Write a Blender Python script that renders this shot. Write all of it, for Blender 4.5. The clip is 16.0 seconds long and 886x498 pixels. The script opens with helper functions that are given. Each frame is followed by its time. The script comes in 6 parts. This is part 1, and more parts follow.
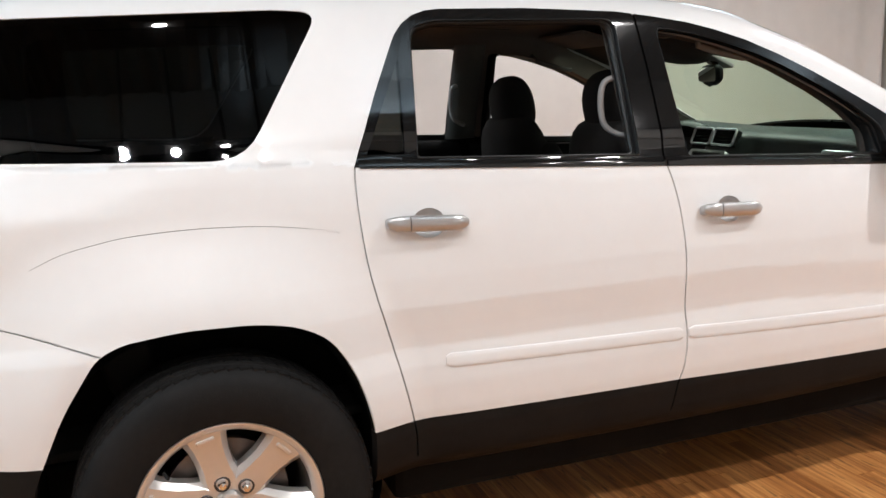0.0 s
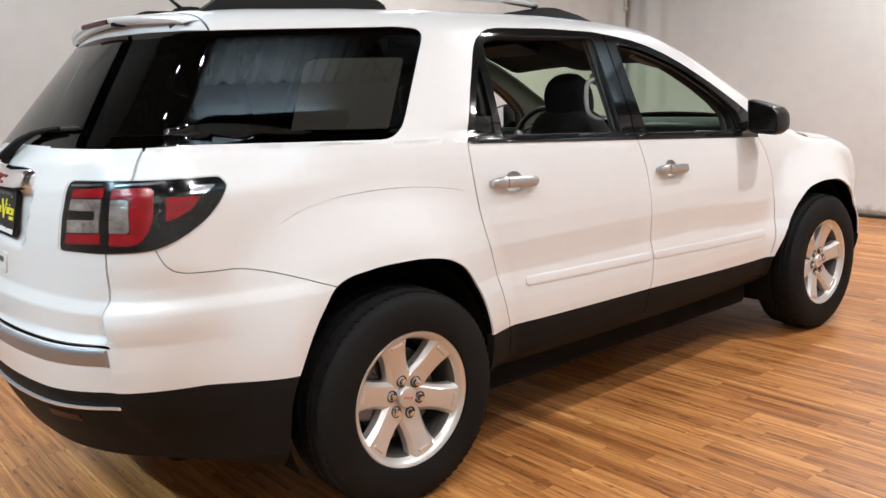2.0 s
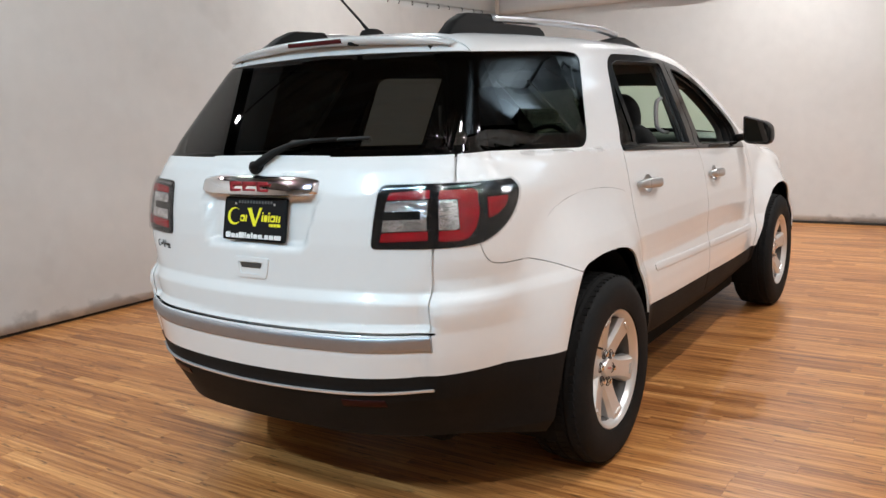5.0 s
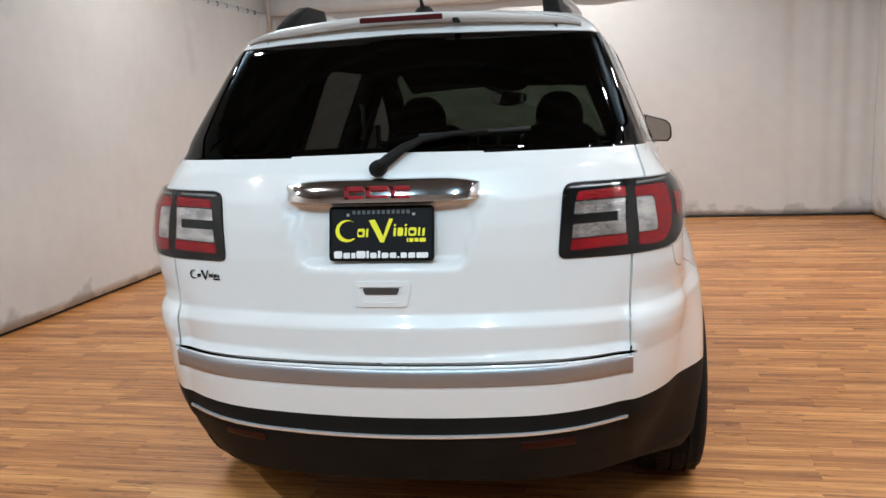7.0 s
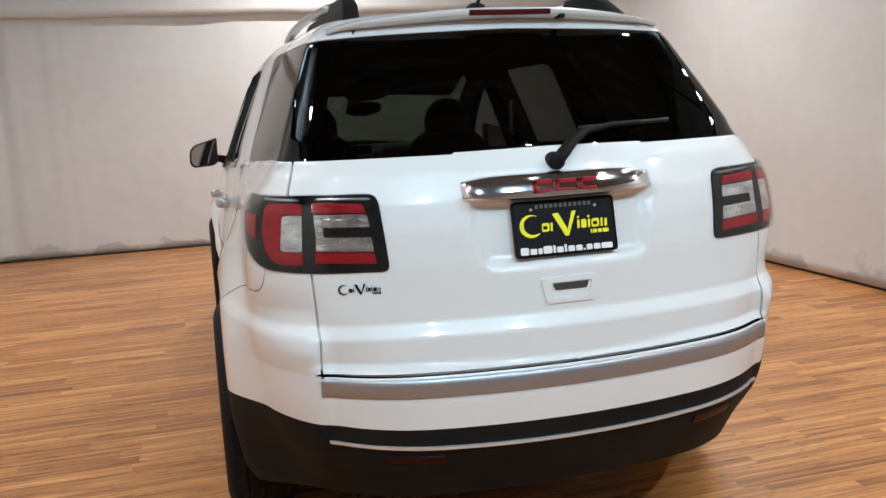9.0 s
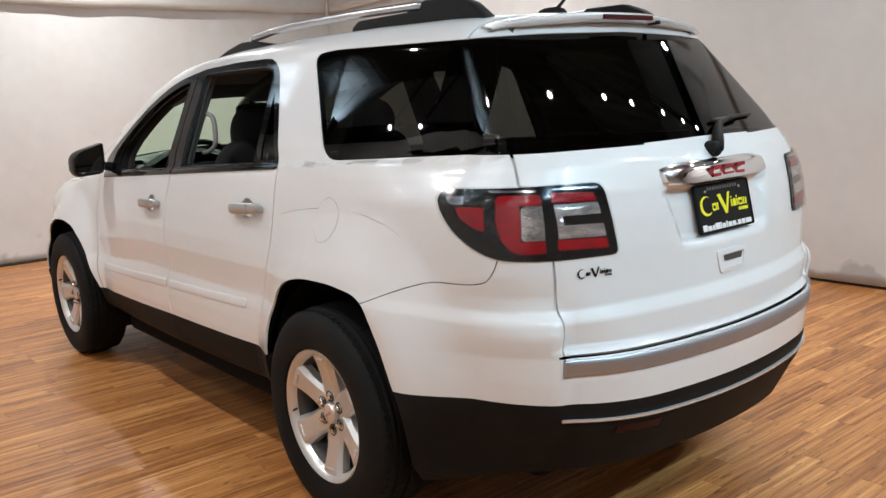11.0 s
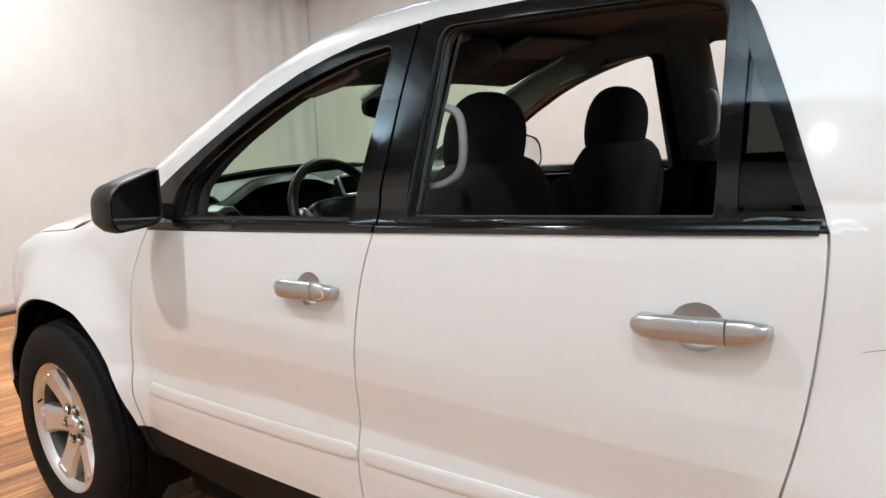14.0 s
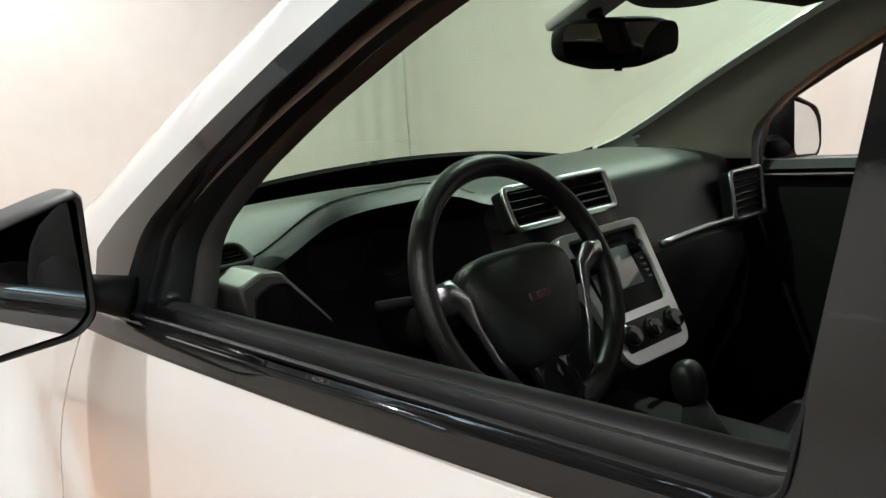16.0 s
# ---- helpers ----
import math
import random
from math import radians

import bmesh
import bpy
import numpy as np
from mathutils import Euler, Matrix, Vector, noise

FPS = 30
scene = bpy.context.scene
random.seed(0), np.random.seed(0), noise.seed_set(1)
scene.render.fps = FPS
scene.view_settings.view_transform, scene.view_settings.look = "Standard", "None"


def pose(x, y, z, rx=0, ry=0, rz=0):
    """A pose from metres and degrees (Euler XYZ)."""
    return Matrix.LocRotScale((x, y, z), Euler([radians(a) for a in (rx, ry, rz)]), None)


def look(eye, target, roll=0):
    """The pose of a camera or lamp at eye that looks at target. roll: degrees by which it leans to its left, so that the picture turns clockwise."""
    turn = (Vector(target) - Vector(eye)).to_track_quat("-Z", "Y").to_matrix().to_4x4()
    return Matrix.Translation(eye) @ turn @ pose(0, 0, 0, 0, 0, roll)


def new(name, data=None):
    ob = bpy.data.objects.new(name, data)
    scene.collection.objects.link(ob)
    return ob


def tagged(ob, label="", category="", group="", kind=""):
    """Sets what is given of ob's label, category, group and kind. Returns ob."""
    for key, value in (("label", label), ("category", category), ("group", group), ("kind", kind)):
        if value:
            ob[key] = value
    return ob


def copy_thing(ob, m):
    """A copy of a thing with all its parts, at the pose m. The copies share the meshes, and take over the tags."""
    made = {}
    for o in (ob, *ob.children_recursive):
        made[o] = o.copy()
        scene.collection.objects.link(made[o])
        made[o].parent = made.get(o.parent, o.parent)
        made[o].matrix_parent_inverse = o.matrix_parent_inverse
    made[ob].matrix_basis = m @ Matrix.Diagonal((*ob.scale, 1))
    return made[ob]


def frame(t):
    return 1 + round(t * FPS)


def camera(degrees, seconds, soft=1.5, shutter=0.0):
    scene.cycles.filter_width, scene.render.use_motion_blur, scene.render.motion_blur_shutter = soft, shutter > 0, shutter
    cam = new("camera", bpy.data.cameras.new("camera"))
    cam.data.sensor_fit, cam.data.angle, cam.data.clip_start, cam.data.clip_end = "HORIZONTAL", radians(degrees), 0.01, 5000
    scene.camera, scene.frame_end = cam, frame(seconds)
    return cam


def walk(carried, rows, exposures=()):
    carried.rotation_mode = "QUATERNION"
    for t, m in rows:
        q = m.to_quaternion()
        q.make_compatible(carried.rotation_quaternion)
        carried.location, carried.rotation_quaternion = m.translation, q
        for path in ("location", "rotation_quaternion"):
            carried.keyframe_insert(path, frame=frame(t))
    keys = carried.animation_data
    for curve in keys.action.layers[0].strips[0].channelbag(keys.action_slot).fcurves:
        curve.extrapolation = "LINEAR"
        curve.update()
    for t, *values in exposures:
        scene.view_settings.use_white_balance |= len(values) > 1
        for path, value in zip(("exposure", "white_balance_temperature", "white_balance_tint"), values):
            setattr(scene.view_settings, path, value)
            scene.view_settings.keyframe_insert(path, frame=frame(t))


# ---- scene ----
cam = camera(55.73, 16.0)
PATH = [
    (0, (3.076, -1.650, 1.452), (1.225, -0.989, 1.083), -2.09),
    (0.5, (3.155, -2.024, 1.451), (1.370, -1.206, 1.073), -2.10),
    (1, (3.160, -2.425, 1.447), (1.469, -1.426, 1.073), -2.23),
    (1.5, (3.194, -2.812, 1.445), (1.576, -1.696, 1.074), -2.05),
    (2, (3.197, -3.198, 1.459), (1.686, -1.943, 1.084), -2.33),
    (2.5, (3.117, -3.617, 1.477), (1.724, -2.230, 1.107), -2.27),
    (3, (3.090, -3.946, 1.489), (1.737, -2.511, 1.157), -2.31),
    (3.5, (3.044, -4.176, 1.491), (1.697, -2.733, 1.165), -2.36),
    (4, (2.862, -4.443, 1.502), (1.584, -2.942, 1.166), -2.29),
    (4.5, (2.582, -4.557, 1.486), (1.387, -2.989, 1.152), -2.25),
    (5, (2.230, -4.634, 1.484), (1.134, -2.996, 1.146), -2.30),
    (7.5, (0.221, -4.818, 1.442), (0.054, -2.852, 1.112), -2.53),
    (8, (-0.178, -4.804, 1.419), (-0.136, -2.829, 1.101), -2.60),
    (10.5, (-2.077, -4.241, 1.491), (-0.950, -2.627, 1.138), -2.86),
    (11, (-2.418, -4.019, 1.490), (-1.172, -2.495, 1.138), -2.85),
    (11.5, (-2.597, -3.666, 1.494), (-1.257, -2.225, 1.140), -3.01),
    (12, (-2.690, -3.250, 1.494), (-1.287, -1.871, 1.134), -3.25),
    (12.5, (-2.648, -2.803, 1.496), (-1.209, -1.463, 1.133), -3.26),
    (13, (-2.530, -2.360, 1.513), (-1.081, -1.029, 1.157), -3.23),
    (13.5, (-2.408, -1.920, 1.506), (-0.951, -0.596, 1.152), -3.31),
    (14, (-2.170, -1.511, 1.487), (-0.713, -0.184, 1.143), -3.19),
    (14.5, (-1.911, -1.143, 1.465), (-0.459, 0.190, 1.126), -3.23),
    (15, (-1.653, -0.790, 1.444), (-0.228, 0.572, 1.108), -3.32),
    (15.5, (-1.388, -0.479, 1.452), (-0.039, 0.952, 1.089), -3.79),
    (16, (-1.225, -0.203, 1.437), (0.091, 1.250, 1.043), -4.06),
]
EXPOSURES = [(0.0, 0.23, 6500, 10), (2.0, 0.22, 6500, 10), (3.5, 0.05, 6500, 9), (6.0, 0.00, 6440, 9), (11.0, 0.05, 6460, 9), (13.0, 0.26, 6460, 8), (14.5, 0.47, 6300, 6), (15.5, 0.76, 6320, 5), (16.0, 0.57, 6480, 4)]
walk(cam, [(t, look(eye, target, roll)) for t, eye, target, roll in PATH], EXPOSURES)

# ---- world and lamps ----
LEFT, RIGHT, FRONT, BACK, CEIL = -3.52, 3.68, 5.52, -8.2, 4.7
# spot lamps: x, y, z, what they point at, watts; rows along the walls and across the room, rows under the ceiling, two cold ones behind the car
LAMPS = [(-3.15, y, 3.45, (-0.6, y + 0.1, 0.7), w) for y, w in ((-4.5, 7), (-2.2, 4), (-0.6, 4), (1.55, 1.8), (2.05, 1.8))]
LAMPS += [(3.25, y, 3.45, (0.6, y + 0.1, 0.7), w) for y, w in ((-4.5, 8), (-1.95, 4), (-1.6, 4), (-1.25, 4), (1.2, 8), (1.8, 8))]
LAMPS += [(x, -2.86, 3.5, (x, -2.95, 0), 1.5) for x in (0.70, 1.45, 1.90, 2.50, 2.95, 3.30)]
LAMPS += [(-2.4, y, 4.25, (-2.3, y, 0), w) for y, w in ((-5.0, 42), (-1.6, 25), (1.8, 47))]
LAMPS += [(2.5, y, 4.25, (2.4, y, 0), w) for y, w in ((-5.0, 46), (-1.6, 24), (1.8, 62))]
LAMPS += [(0.3, 4.4, 4.25, (0.2, 4.3, 0.5), 78), (-0.9, -6.6, 4.25, (-0.4, -2.6, 0.9), 52), (0.9, -6.6, 4.25, (0.4, -2.6, 0.9), 54)]
world = bpy.data.worlds.new("world")
scene.world = world
world.use_nodes = True
world.node_tree.nodes["Background"].inputs[0].default_value = (0.9, 0.95, 1.0, 1)
world.node_tree.nodes["Background"].inputs[1].default_value = 0.02


# ---- materials ----
def material(name, colour, rough=0.5, metal=0.0, coat=0.0, vary=0.0, scale=6.0, bump=0.0, bump_scale=60.0, stretch=(1, 1, 1), **more):
    """A principled material, its colour varied at two scales, with a fine relief."""
    m = bpy.data.materials.new(name)
    m.use_nodes = True
    nt = m.node_tree
    b = nt.nodes["Principled BSDF"]
    b.inputs["Base Color"].default_value = (*colour, 1)
    b.inputs["Roughness"].default_value = rough
    b.inputs["Metallic"].default_value = metal
    b.inputs["Coat Weight"].default_value = coat
    b.inputs["Coat Roughness"].default_value = more.get("coat_rough", 0.03)
    b.inputs["Specular IOR Level"].default_value = more.get("spec", 0.5)
    if more.get("glow"):
        b.inputs["Emission Color"].default_value = (*more["glow"], 1)
        b.inputs["Emission Strength"].default_value = more.get("power", 1.0)
    if more.get("clear"):
        b.inputs["Transmission Weight"].default_value = more["clear"]
        b.inputs["IOR"].default_value = more.get("ior", 1.45)
    if vary or bump:
        tc = nt.nodes.new("ShaderNodeTexCoord")
        mp = nt.nodes.new("ShaderNodeMapping")
        mp.inputs["Scale"].default_value = stretch
        nt.links.new(tc.outputs["Object"], mp.inputs["Vector"])
    if vary:
        mix = None
        for k, (sc, amount) in enumerate(((scale, vary), (scale * 9, vary * 0.6))):
            n = nt.nodes.new("ShaderNodeTexNoise")
            n.inputs["Scale"].default_value = sc
            n.inputs["Detail"].default_value = 5
            nt.links.new(mp.outputs[0], n.inputs["Vector"])
            r = nt.nodes.new("ShaderNodeMapRange")
            r.inputs["From Min"].default_value, r.inputs["From Max"].default_value = 0.3, 0.7
            r.inputs["To Min"].default_value, r.inputs["To Max"].default_value = 1 - amount, 1 + amount * 0.5
            nt.links.new(n.outputs[0], r.inputs["Value"])
            h = nt.nodes.new("ShaderNodeVectorMath")
            h.operation = "MULTIPLY"
            if mix is None:
                h.inputs[0].default_value = colour
            else:
                nt.links.new(mix.outputs[0], h.inputs[0])
            nt.links.new(r.outputs[0], h.inputs[1])
            mix = h
        nt.links.new(mix.outputs[0], b.inputs["Base Color"])
    if bump:
        n = nt.nodes.new("ShaderNodeTexNoise")
        n.inputs["Scale"].default_value = bump_scale
        n.inputs["Detail"].default_value = 3
        nt.links.new(mp.outputs[0], n.inputs["Vector"])
        bp = nt.nodes.new("ShaderNodeBump")
        bp.inputs["Strength"].default_value = bump
        bp.inputs["Distance"].default_value = 0.004
        nt.links.new(n.outputs[0], bp.inputs["Height"])
        nt.links.new(bp.outputs[0], b.inputs["Normal"])
    return m


PAINT = material("white_paint", (0.73, 0.73, 0.726), 0.34, coat=1.0, coat_rough=0.055, vary=0.015, scale=3)
BLACK = material("black_plastic", (0.0095, 0.009, 0.0086), 0.62, vary=0.25, bump=0.10, bump_scale=500, spec=0.14)
GLOSS = material("gloss_black", (0.008, 0.008, 0.008), 0.06, spec=0.46, vary=0.2, bump=0.03, bump_scale=40)
RUBBER = material("tyre_rubber", (0.0105, 0.0102, 0.010), 0.72, vary=0.3, bump=0.2, bump_scale=180, spec=0.16)
SEAL = material("seal_rubber", (0.012, 0.012, 0.012), 0.55, spec=0.3)
CHROME = material("chrome", (0.85, 0.85, 0.86), 0.07, 1.0)
SATIN = material("satin_aluminium", (0.62, 0.63, 0.65), 0.3, 1.0, vary=0.05)
STEP = material("satin_step", (0.40, 0.41, 0.44), 0.42, 0.9, vary=0.05)
BRIGHT = material("bright_strip", (0.72, 0.73, 0.75), 0.24, 0.55, coat=0.5)
ALLOY = material("silver_alloy", (0.70, 0.685, 0.665), 0.30, 0.65, coat=0.7, vary=0.04)
DARK = material("dark_liner", (0.010, 0.0095, 0.009), 0.9, vary=0.2, spec=0.08)
STEEL = material("brake_steel", (0.22, 0.2, 0.19), 0.5, 0.9, vary=0.2)
DASH = material("dash_vinyl", (0.0155, 0.018, 0.0162), 0.42, vary=0.15, scale=4, bump=0.25, bump_scale=420, spec=0.45)
CLOTH = material("seat_cloth", (0.0105, 0.0105, 0.0105), 0.9, vary=0.25, bump=0.3, bump_scale=600)
CARPET = material("car_carpet", (0.018, 0.017, 0.016), 0.95, vary=0.3, bump=0.4, bump_scale=500)
HEADLINER = material("headliner_cloth", (0.20, 0.165, 0.14), 0.9, vary=0.06, bump=0.15, bump_scale=700)
PHONE = material("grey_print", (0.10, 0.10, 0.10), 0.5)
GREYTRIM = material("grey_trim", (0.36, 0.34, 0.33), 0.5, vary=0.06)
PILLAR = material("pillar_trim", (0.16, 0.15, 0.135), 0.7, vary=0.08, bump=0.15, bump_scale=500)
RED = material("red_lens", (0.29, 0.003, 0.009), 0.2, spec=0.35, vary=0.35, scale=6, bump=0.4, bump_scale=12, stretch=(3, 3, 9))
REFLEX = material("reflex_red", (0.024, 0.0016, 0.002), 0.35, spec=0.15)
REDDARK = material("dark_red_lens", (0.060, 0.003, 0.004), 0.3, spec=0.2)
SMOKE = material("smoked_lens", (0.006, 0.006, 0.0065), 0.16, spec=0.22, vary=0.2)
REFLECTOR = material("lamp_reflector", (0.84, 0.84, 0.85), 0.12, 0.9, coat=0.5, vary=0.5, scale=3, bump=1.0, bump_scale=5, stretch=(5, 5, 13))
BEZEL_GLINT = material("bezel_glint", (0.42, 0.43, 0.45), 0.16, 0.9)
SCREEN = material("display_glass", (0.22, 0.235, 0.25), 0.12, coat=1.0)
YELLOW = material("yellow_print", (0.85, 0.80, 0.02), 0.5)
WHITE = material("white_print", (0.8, 0.8, 0.8), 0.5)
REDPRINT = material("red_badge", (0.30, 0.02, 0.03), 0.3)
MIRROR = material("mirror_glass", (0.9, 0.9, 0.9), 0.01, 1.0)


def pane_material(name, tint, gloss=0.02):
    """Tinted glass: what passes is tinted, and the surface mirrors as glass does."""
    m = bpy.data.materials.new(name)
    m.use_nodes = True
    nt = m.node_tree
    nt.nodes.remove(nt.nodes["Principled BSDF"])
    t = nt.nodes.new("ShaderNodeBsdfTransparent")
    t.inputs[0].default_value = (*tint, 1)
    g = nt.nodes.new("ShaderNodeBsdfGlossy")
    g.inputs["Roughness"].default_value = gloss
    lw = nt.nodes.new("ShaderNodeLayerWeight")
    lw.inputs["Blend"].default_value = 0.5
    pw = nt.nodes.new("ShaderNodeMath")
    pw.operation = "POWER"
    pw.inputs[1].default_value = 5
    nt.links.new(lw.outputs["Facing"], pw.inputs[0])
    fr = nt.nodes.new("ShaderNodeMapRange")
    fr.inputs["To Min"].default_value, fr.inputs["To Max"].default_value = 0.042, 0.9
    nt.links.new(pw.outputs[0], fr.inputs["Value"])
    mx = nt.nodes.new("ShaderNodeMixShader")
    nt.links.new(fr.outputs[0], mx.inputs[0])
    nt.links.new(t.outputs[0], mx.inputs[1])
    nt.links.new(g.outputs[0], mx.inputs[2])
    nt.links.new(mx.outputs[0], nt.nodes["Material Output"].inputs[0])
    return m


TINTED = pane_material("privacy_glass", (0.050, 0.054, 0.049))
CLEAR = pane_material("clear_glass", (0.75, 0.96, 0.79))


# ---- helpers for building ----
def mesh_of(name, bm, mat, smooth=False):
    me = bpy.data.meshes.new(name)
    bm.normal_update()
    bm.to_mesh(me)
    bm.free()
    for m in (mat if isinstance(mat, (list, tuple)) else [mat]):
        me.materials.append(m)
    if smooth:
        me.polygons.foreach_set("use_smooth", [True] * len(me.polygons))
    if "skin_normal" in me.attributes:
        # panels of the car's body shade with the exact normals of its skin
        k = len(me.vertices)
        n, own = np.zeros(k * 3), np.zeros(k * 3)
        me.attributes["skin_normal"].data.foreach_get("vector", n)
        me.vertices.foreach_get("normal", own)
        n, own = n.reshape(-1, 3), own.reshape(-1, 3)
        dot = (n * own).sum(1)
        n[dot < 0] *= -1
        n[np.abs(dot) < 0.5] = own[np.abs(dot) < 0.5]
        n /= np.maximum(np.linalg.norm(n, axis=1, keepdims=True), 1e-9)
        me.normals_split_custom_set_from_vertices(n.tolist())
        me.attributes.remove(me.attributes["skin_normal"])
    return me


def part(name, bm, mat, parent=None, label="", smooth=False, sharp=None):
    """Links a bmesh as one mesh object under its thing or part."""
    me = mesh_of(name, bm, mat, smooth)
    if sharp:
        me.set_sharp_from_angle(angle=radians(sharp))
    ob = new(name, me)
    ob.parent = parent
    if label:
        ob["label"] = label
    return ob


def box(bm, lo, hi, bevel=0.0, seg=2, mat=0):
    """Adds a box from corner lo to corner hi, its edges rounded."""
    r = bmesh.ops.create_cube(bm, size=1)
    vs = r["verts"]
    for v in vs:
        v.co = Vector([(lo[i] + hi[i]) / 2 + v.co[i] * (hi[i] - lo[i]) for i in range(3)])
    if bevel:
        es = list({e for v in vs for e in v.link_edges})
        r = bmesh.ops.bevel(bm, geom=es, offset=bevel, segments=seg, profile=0.5, affect="EDGES")
        vs = list({v for f in r["faces"] for v in f.verts} | {v for v in vs if v.is_valid})
    if mat:
        for f in {f for v in vs for f in v.link_faces}:
            f.material_index = mat
    return vs


def tube(bm, pts, radius, sides=10, closed=False, squash=1.0, up=(0, 0, 1)):
    """Adds a tube along points; radius may be a list."""
    pts = [Vector(p) for p in pts]
    n = len(pts)
    rings = []
    for i, p in enumerate(pts):
        a = pts[(i - 1) % n] if closed or i else p
        b = pts[(i + 1) % n] if closed or i < n - 1 else p
        t = (b - a).normalized()
        s = t.cross(Vector(up))
        s = s.normalized() if s.length > 1e-4 else Vector((1, 0, 0))
        w = s.cross(t)
        r = radius[i] if isinstance(radius, (list, tuple)) else radius
        rings.append([bm.verts.new(p + s * (r * math.cos(q)) + w * (r * squash * math.sin(q))) for q in (2 * math.pi * k / sides for k in range(sides))])
    for i in range(n if closed else n - 1):
        a, b = rings[i], rings[(i + 1) % n]
        for k in range(sides):
            bm.faces.new((a[k], a[(k + 1) % sides], b[(k + 1) % sides], b[k]))
    if not closed:
        bm.faces.new(rings[0][::-1])
        bm.faces.new(rings[-1])
    return [v for r in rings for v in r]


def spin(bm, profile, centre, axis="x", steps=48, flip=False):
    """Adds a ring of revolution; profile: (along the axis, radius)."""
    rings = []
    for k in range(steps):
        q = 2 * math.pi * k / steps
        ring = []
        for a, r in profile:
            if axis == "x":
                p = (a, r * math.cos(q), r * math.sin(q))
            elif axis == "y":
                p = (r * math.cos(q), a, r * math.sin(q))
            else:
                p = (r * math.cos(q), r * math.sin(q), a)
            ring.append(bm.verts.new(Vector(centre) + Vector(p)))
        rings.append(ring)
    for k in range(steps):
        a, b = rings[k], rings[(k + 1) % steps]
        for i in range(len(profile) - 1):
            f = (a[i], a[i + 1], b[i + 1], b[i])
            bm.faces.new(f[::-1] if flip else f)
    return rings


def prism(bm, outline, lo, hi, axis="x"):
    """Adds a prism of a flat outline between two places along an axis."""
    def place(p, a):
        return {"x": (a, p[0], p[1]), "y": (p[0], a, p[1]), "z": (p[0], p[1], a)}[axis]
    a = [bm.verts.new(place(p, lo)) for p in outline]
    b = [bm.verts.new(place(p, hi)) for p in outline]
    n = len(outline)
    bm.faces.new(a[::-1])
    bm.faces.new(b)
    for i in range(n):
        bm.faces.new((a[i], a[(i + 1) % n], b[(i + 1) % n], b[i]))
    bmesh.ops.recalc_face_normals(bm, faces=bm.faces)
    return a + b


def smooth_step(a, b, x):
    t = np.clip((x - a) / (b - a), 0, 1)
    return t * t * (3 - 2 * t)


def _thing(name, label, category, at, group):
    ob = new(name)
    ob.location = at
    ob.empty_display_size = 0.1
    return tagged(ob, label, category, group)


# ---- the car's skin ----
def belt(y):
    return 1.2235 - 0.045 * (y + 0.13)


def knots(x, table):
    xs, ys = zip(*table)
    return np.interp(x, xs, ys)


def smax(a, b, k):
    h = np.maximum(k - np.abs(a - b), 0) / k
    return np.maximum(a, b) + h * h * k / 4


def smin(a, b, k):
    return -smax(-a, -b, k)


SIDE = [(0.18, 0.56), (0.25, 0.64), (0.30, 0.73), (0.34, 0.815), (0.37, 0.872), (0.40, 0.900), (0.44, 0.912), (0.50, 0.922), (0.56, 0.925), (0.63, 0.923), (0.69, 0.917), (0.745, 0.906), (0.78, 0.907),
        (0.86, 0.913), (0.94, 0.909), (1.02, 0.899), (1.10, 0.886), (1.17, 0.871), (1.23, 0.853), (1.26, 0.838)]
SIDE_TAIL = [(0.18, 0.80), (0.26, 0.862), (0.33, 0.895), (0.44, 0.905), (0.50, 0.910), (0.60, 0.912), (0.75, 0.914), (0.84, 0.914), (0.880, 0.903), (0.94, 0.901), (1.02, 0.897), (1.10, 0.886),
             (1.17, 0.871), (1.23, 0.853), (1.26, 0.838)]
REAR = [(0.18, -2.30), (0.25, -2.42), (0.33, -2.50), (0.42, -2.545), (0.50, -2.580), (0.56, -2.592), (0.66, -2.598), (0.735, -2.594), (0.752, -2.576),
        (0.835, -2.573), (0.842, -2.570), (0.875, -2.551), (0.95, -2.545), (1.03, -2.540), (1.12, -2.527), (1.20, -2.508), (1.28, -2.474), (1.33, -2.435),
        (1.69, -2.118), (1.80, -2.02)]


REAR_CORNER = [p for p in REAR if p[0] < 0.60] + [(0.66, -2.600), (0.74, -2.598), (0.80, -2.595), (0.845, -2.588), (0.852, -2.583), (0.880, -2.556), (0.91, -2.545)] + [p for p in REAR if p[0] > 0.94]


def flare(y, z):
    """The bulge over the wheels, soft towards its edge."""
    out = np.zeros_like(y)
    for rear in (True, False):
        a, b = (np.where(y < -1.55, 0.66, 0.60), 0.735) if rear else (np.where(y > 1.5, 0.60, 0.52), 0.64)
        mid = -1.55 if rear else 1.5
        d = (np.abs((y - mid) / a) ** 2.6 + np.abs(np.maximum(z - 0.40, 0) / b) ** 2.6) ** (1 / 2.6)
        out = np.maximum(out, (0.074 if rear else 0.108) * smooth_step(1.05, 0.62, d))
    return out


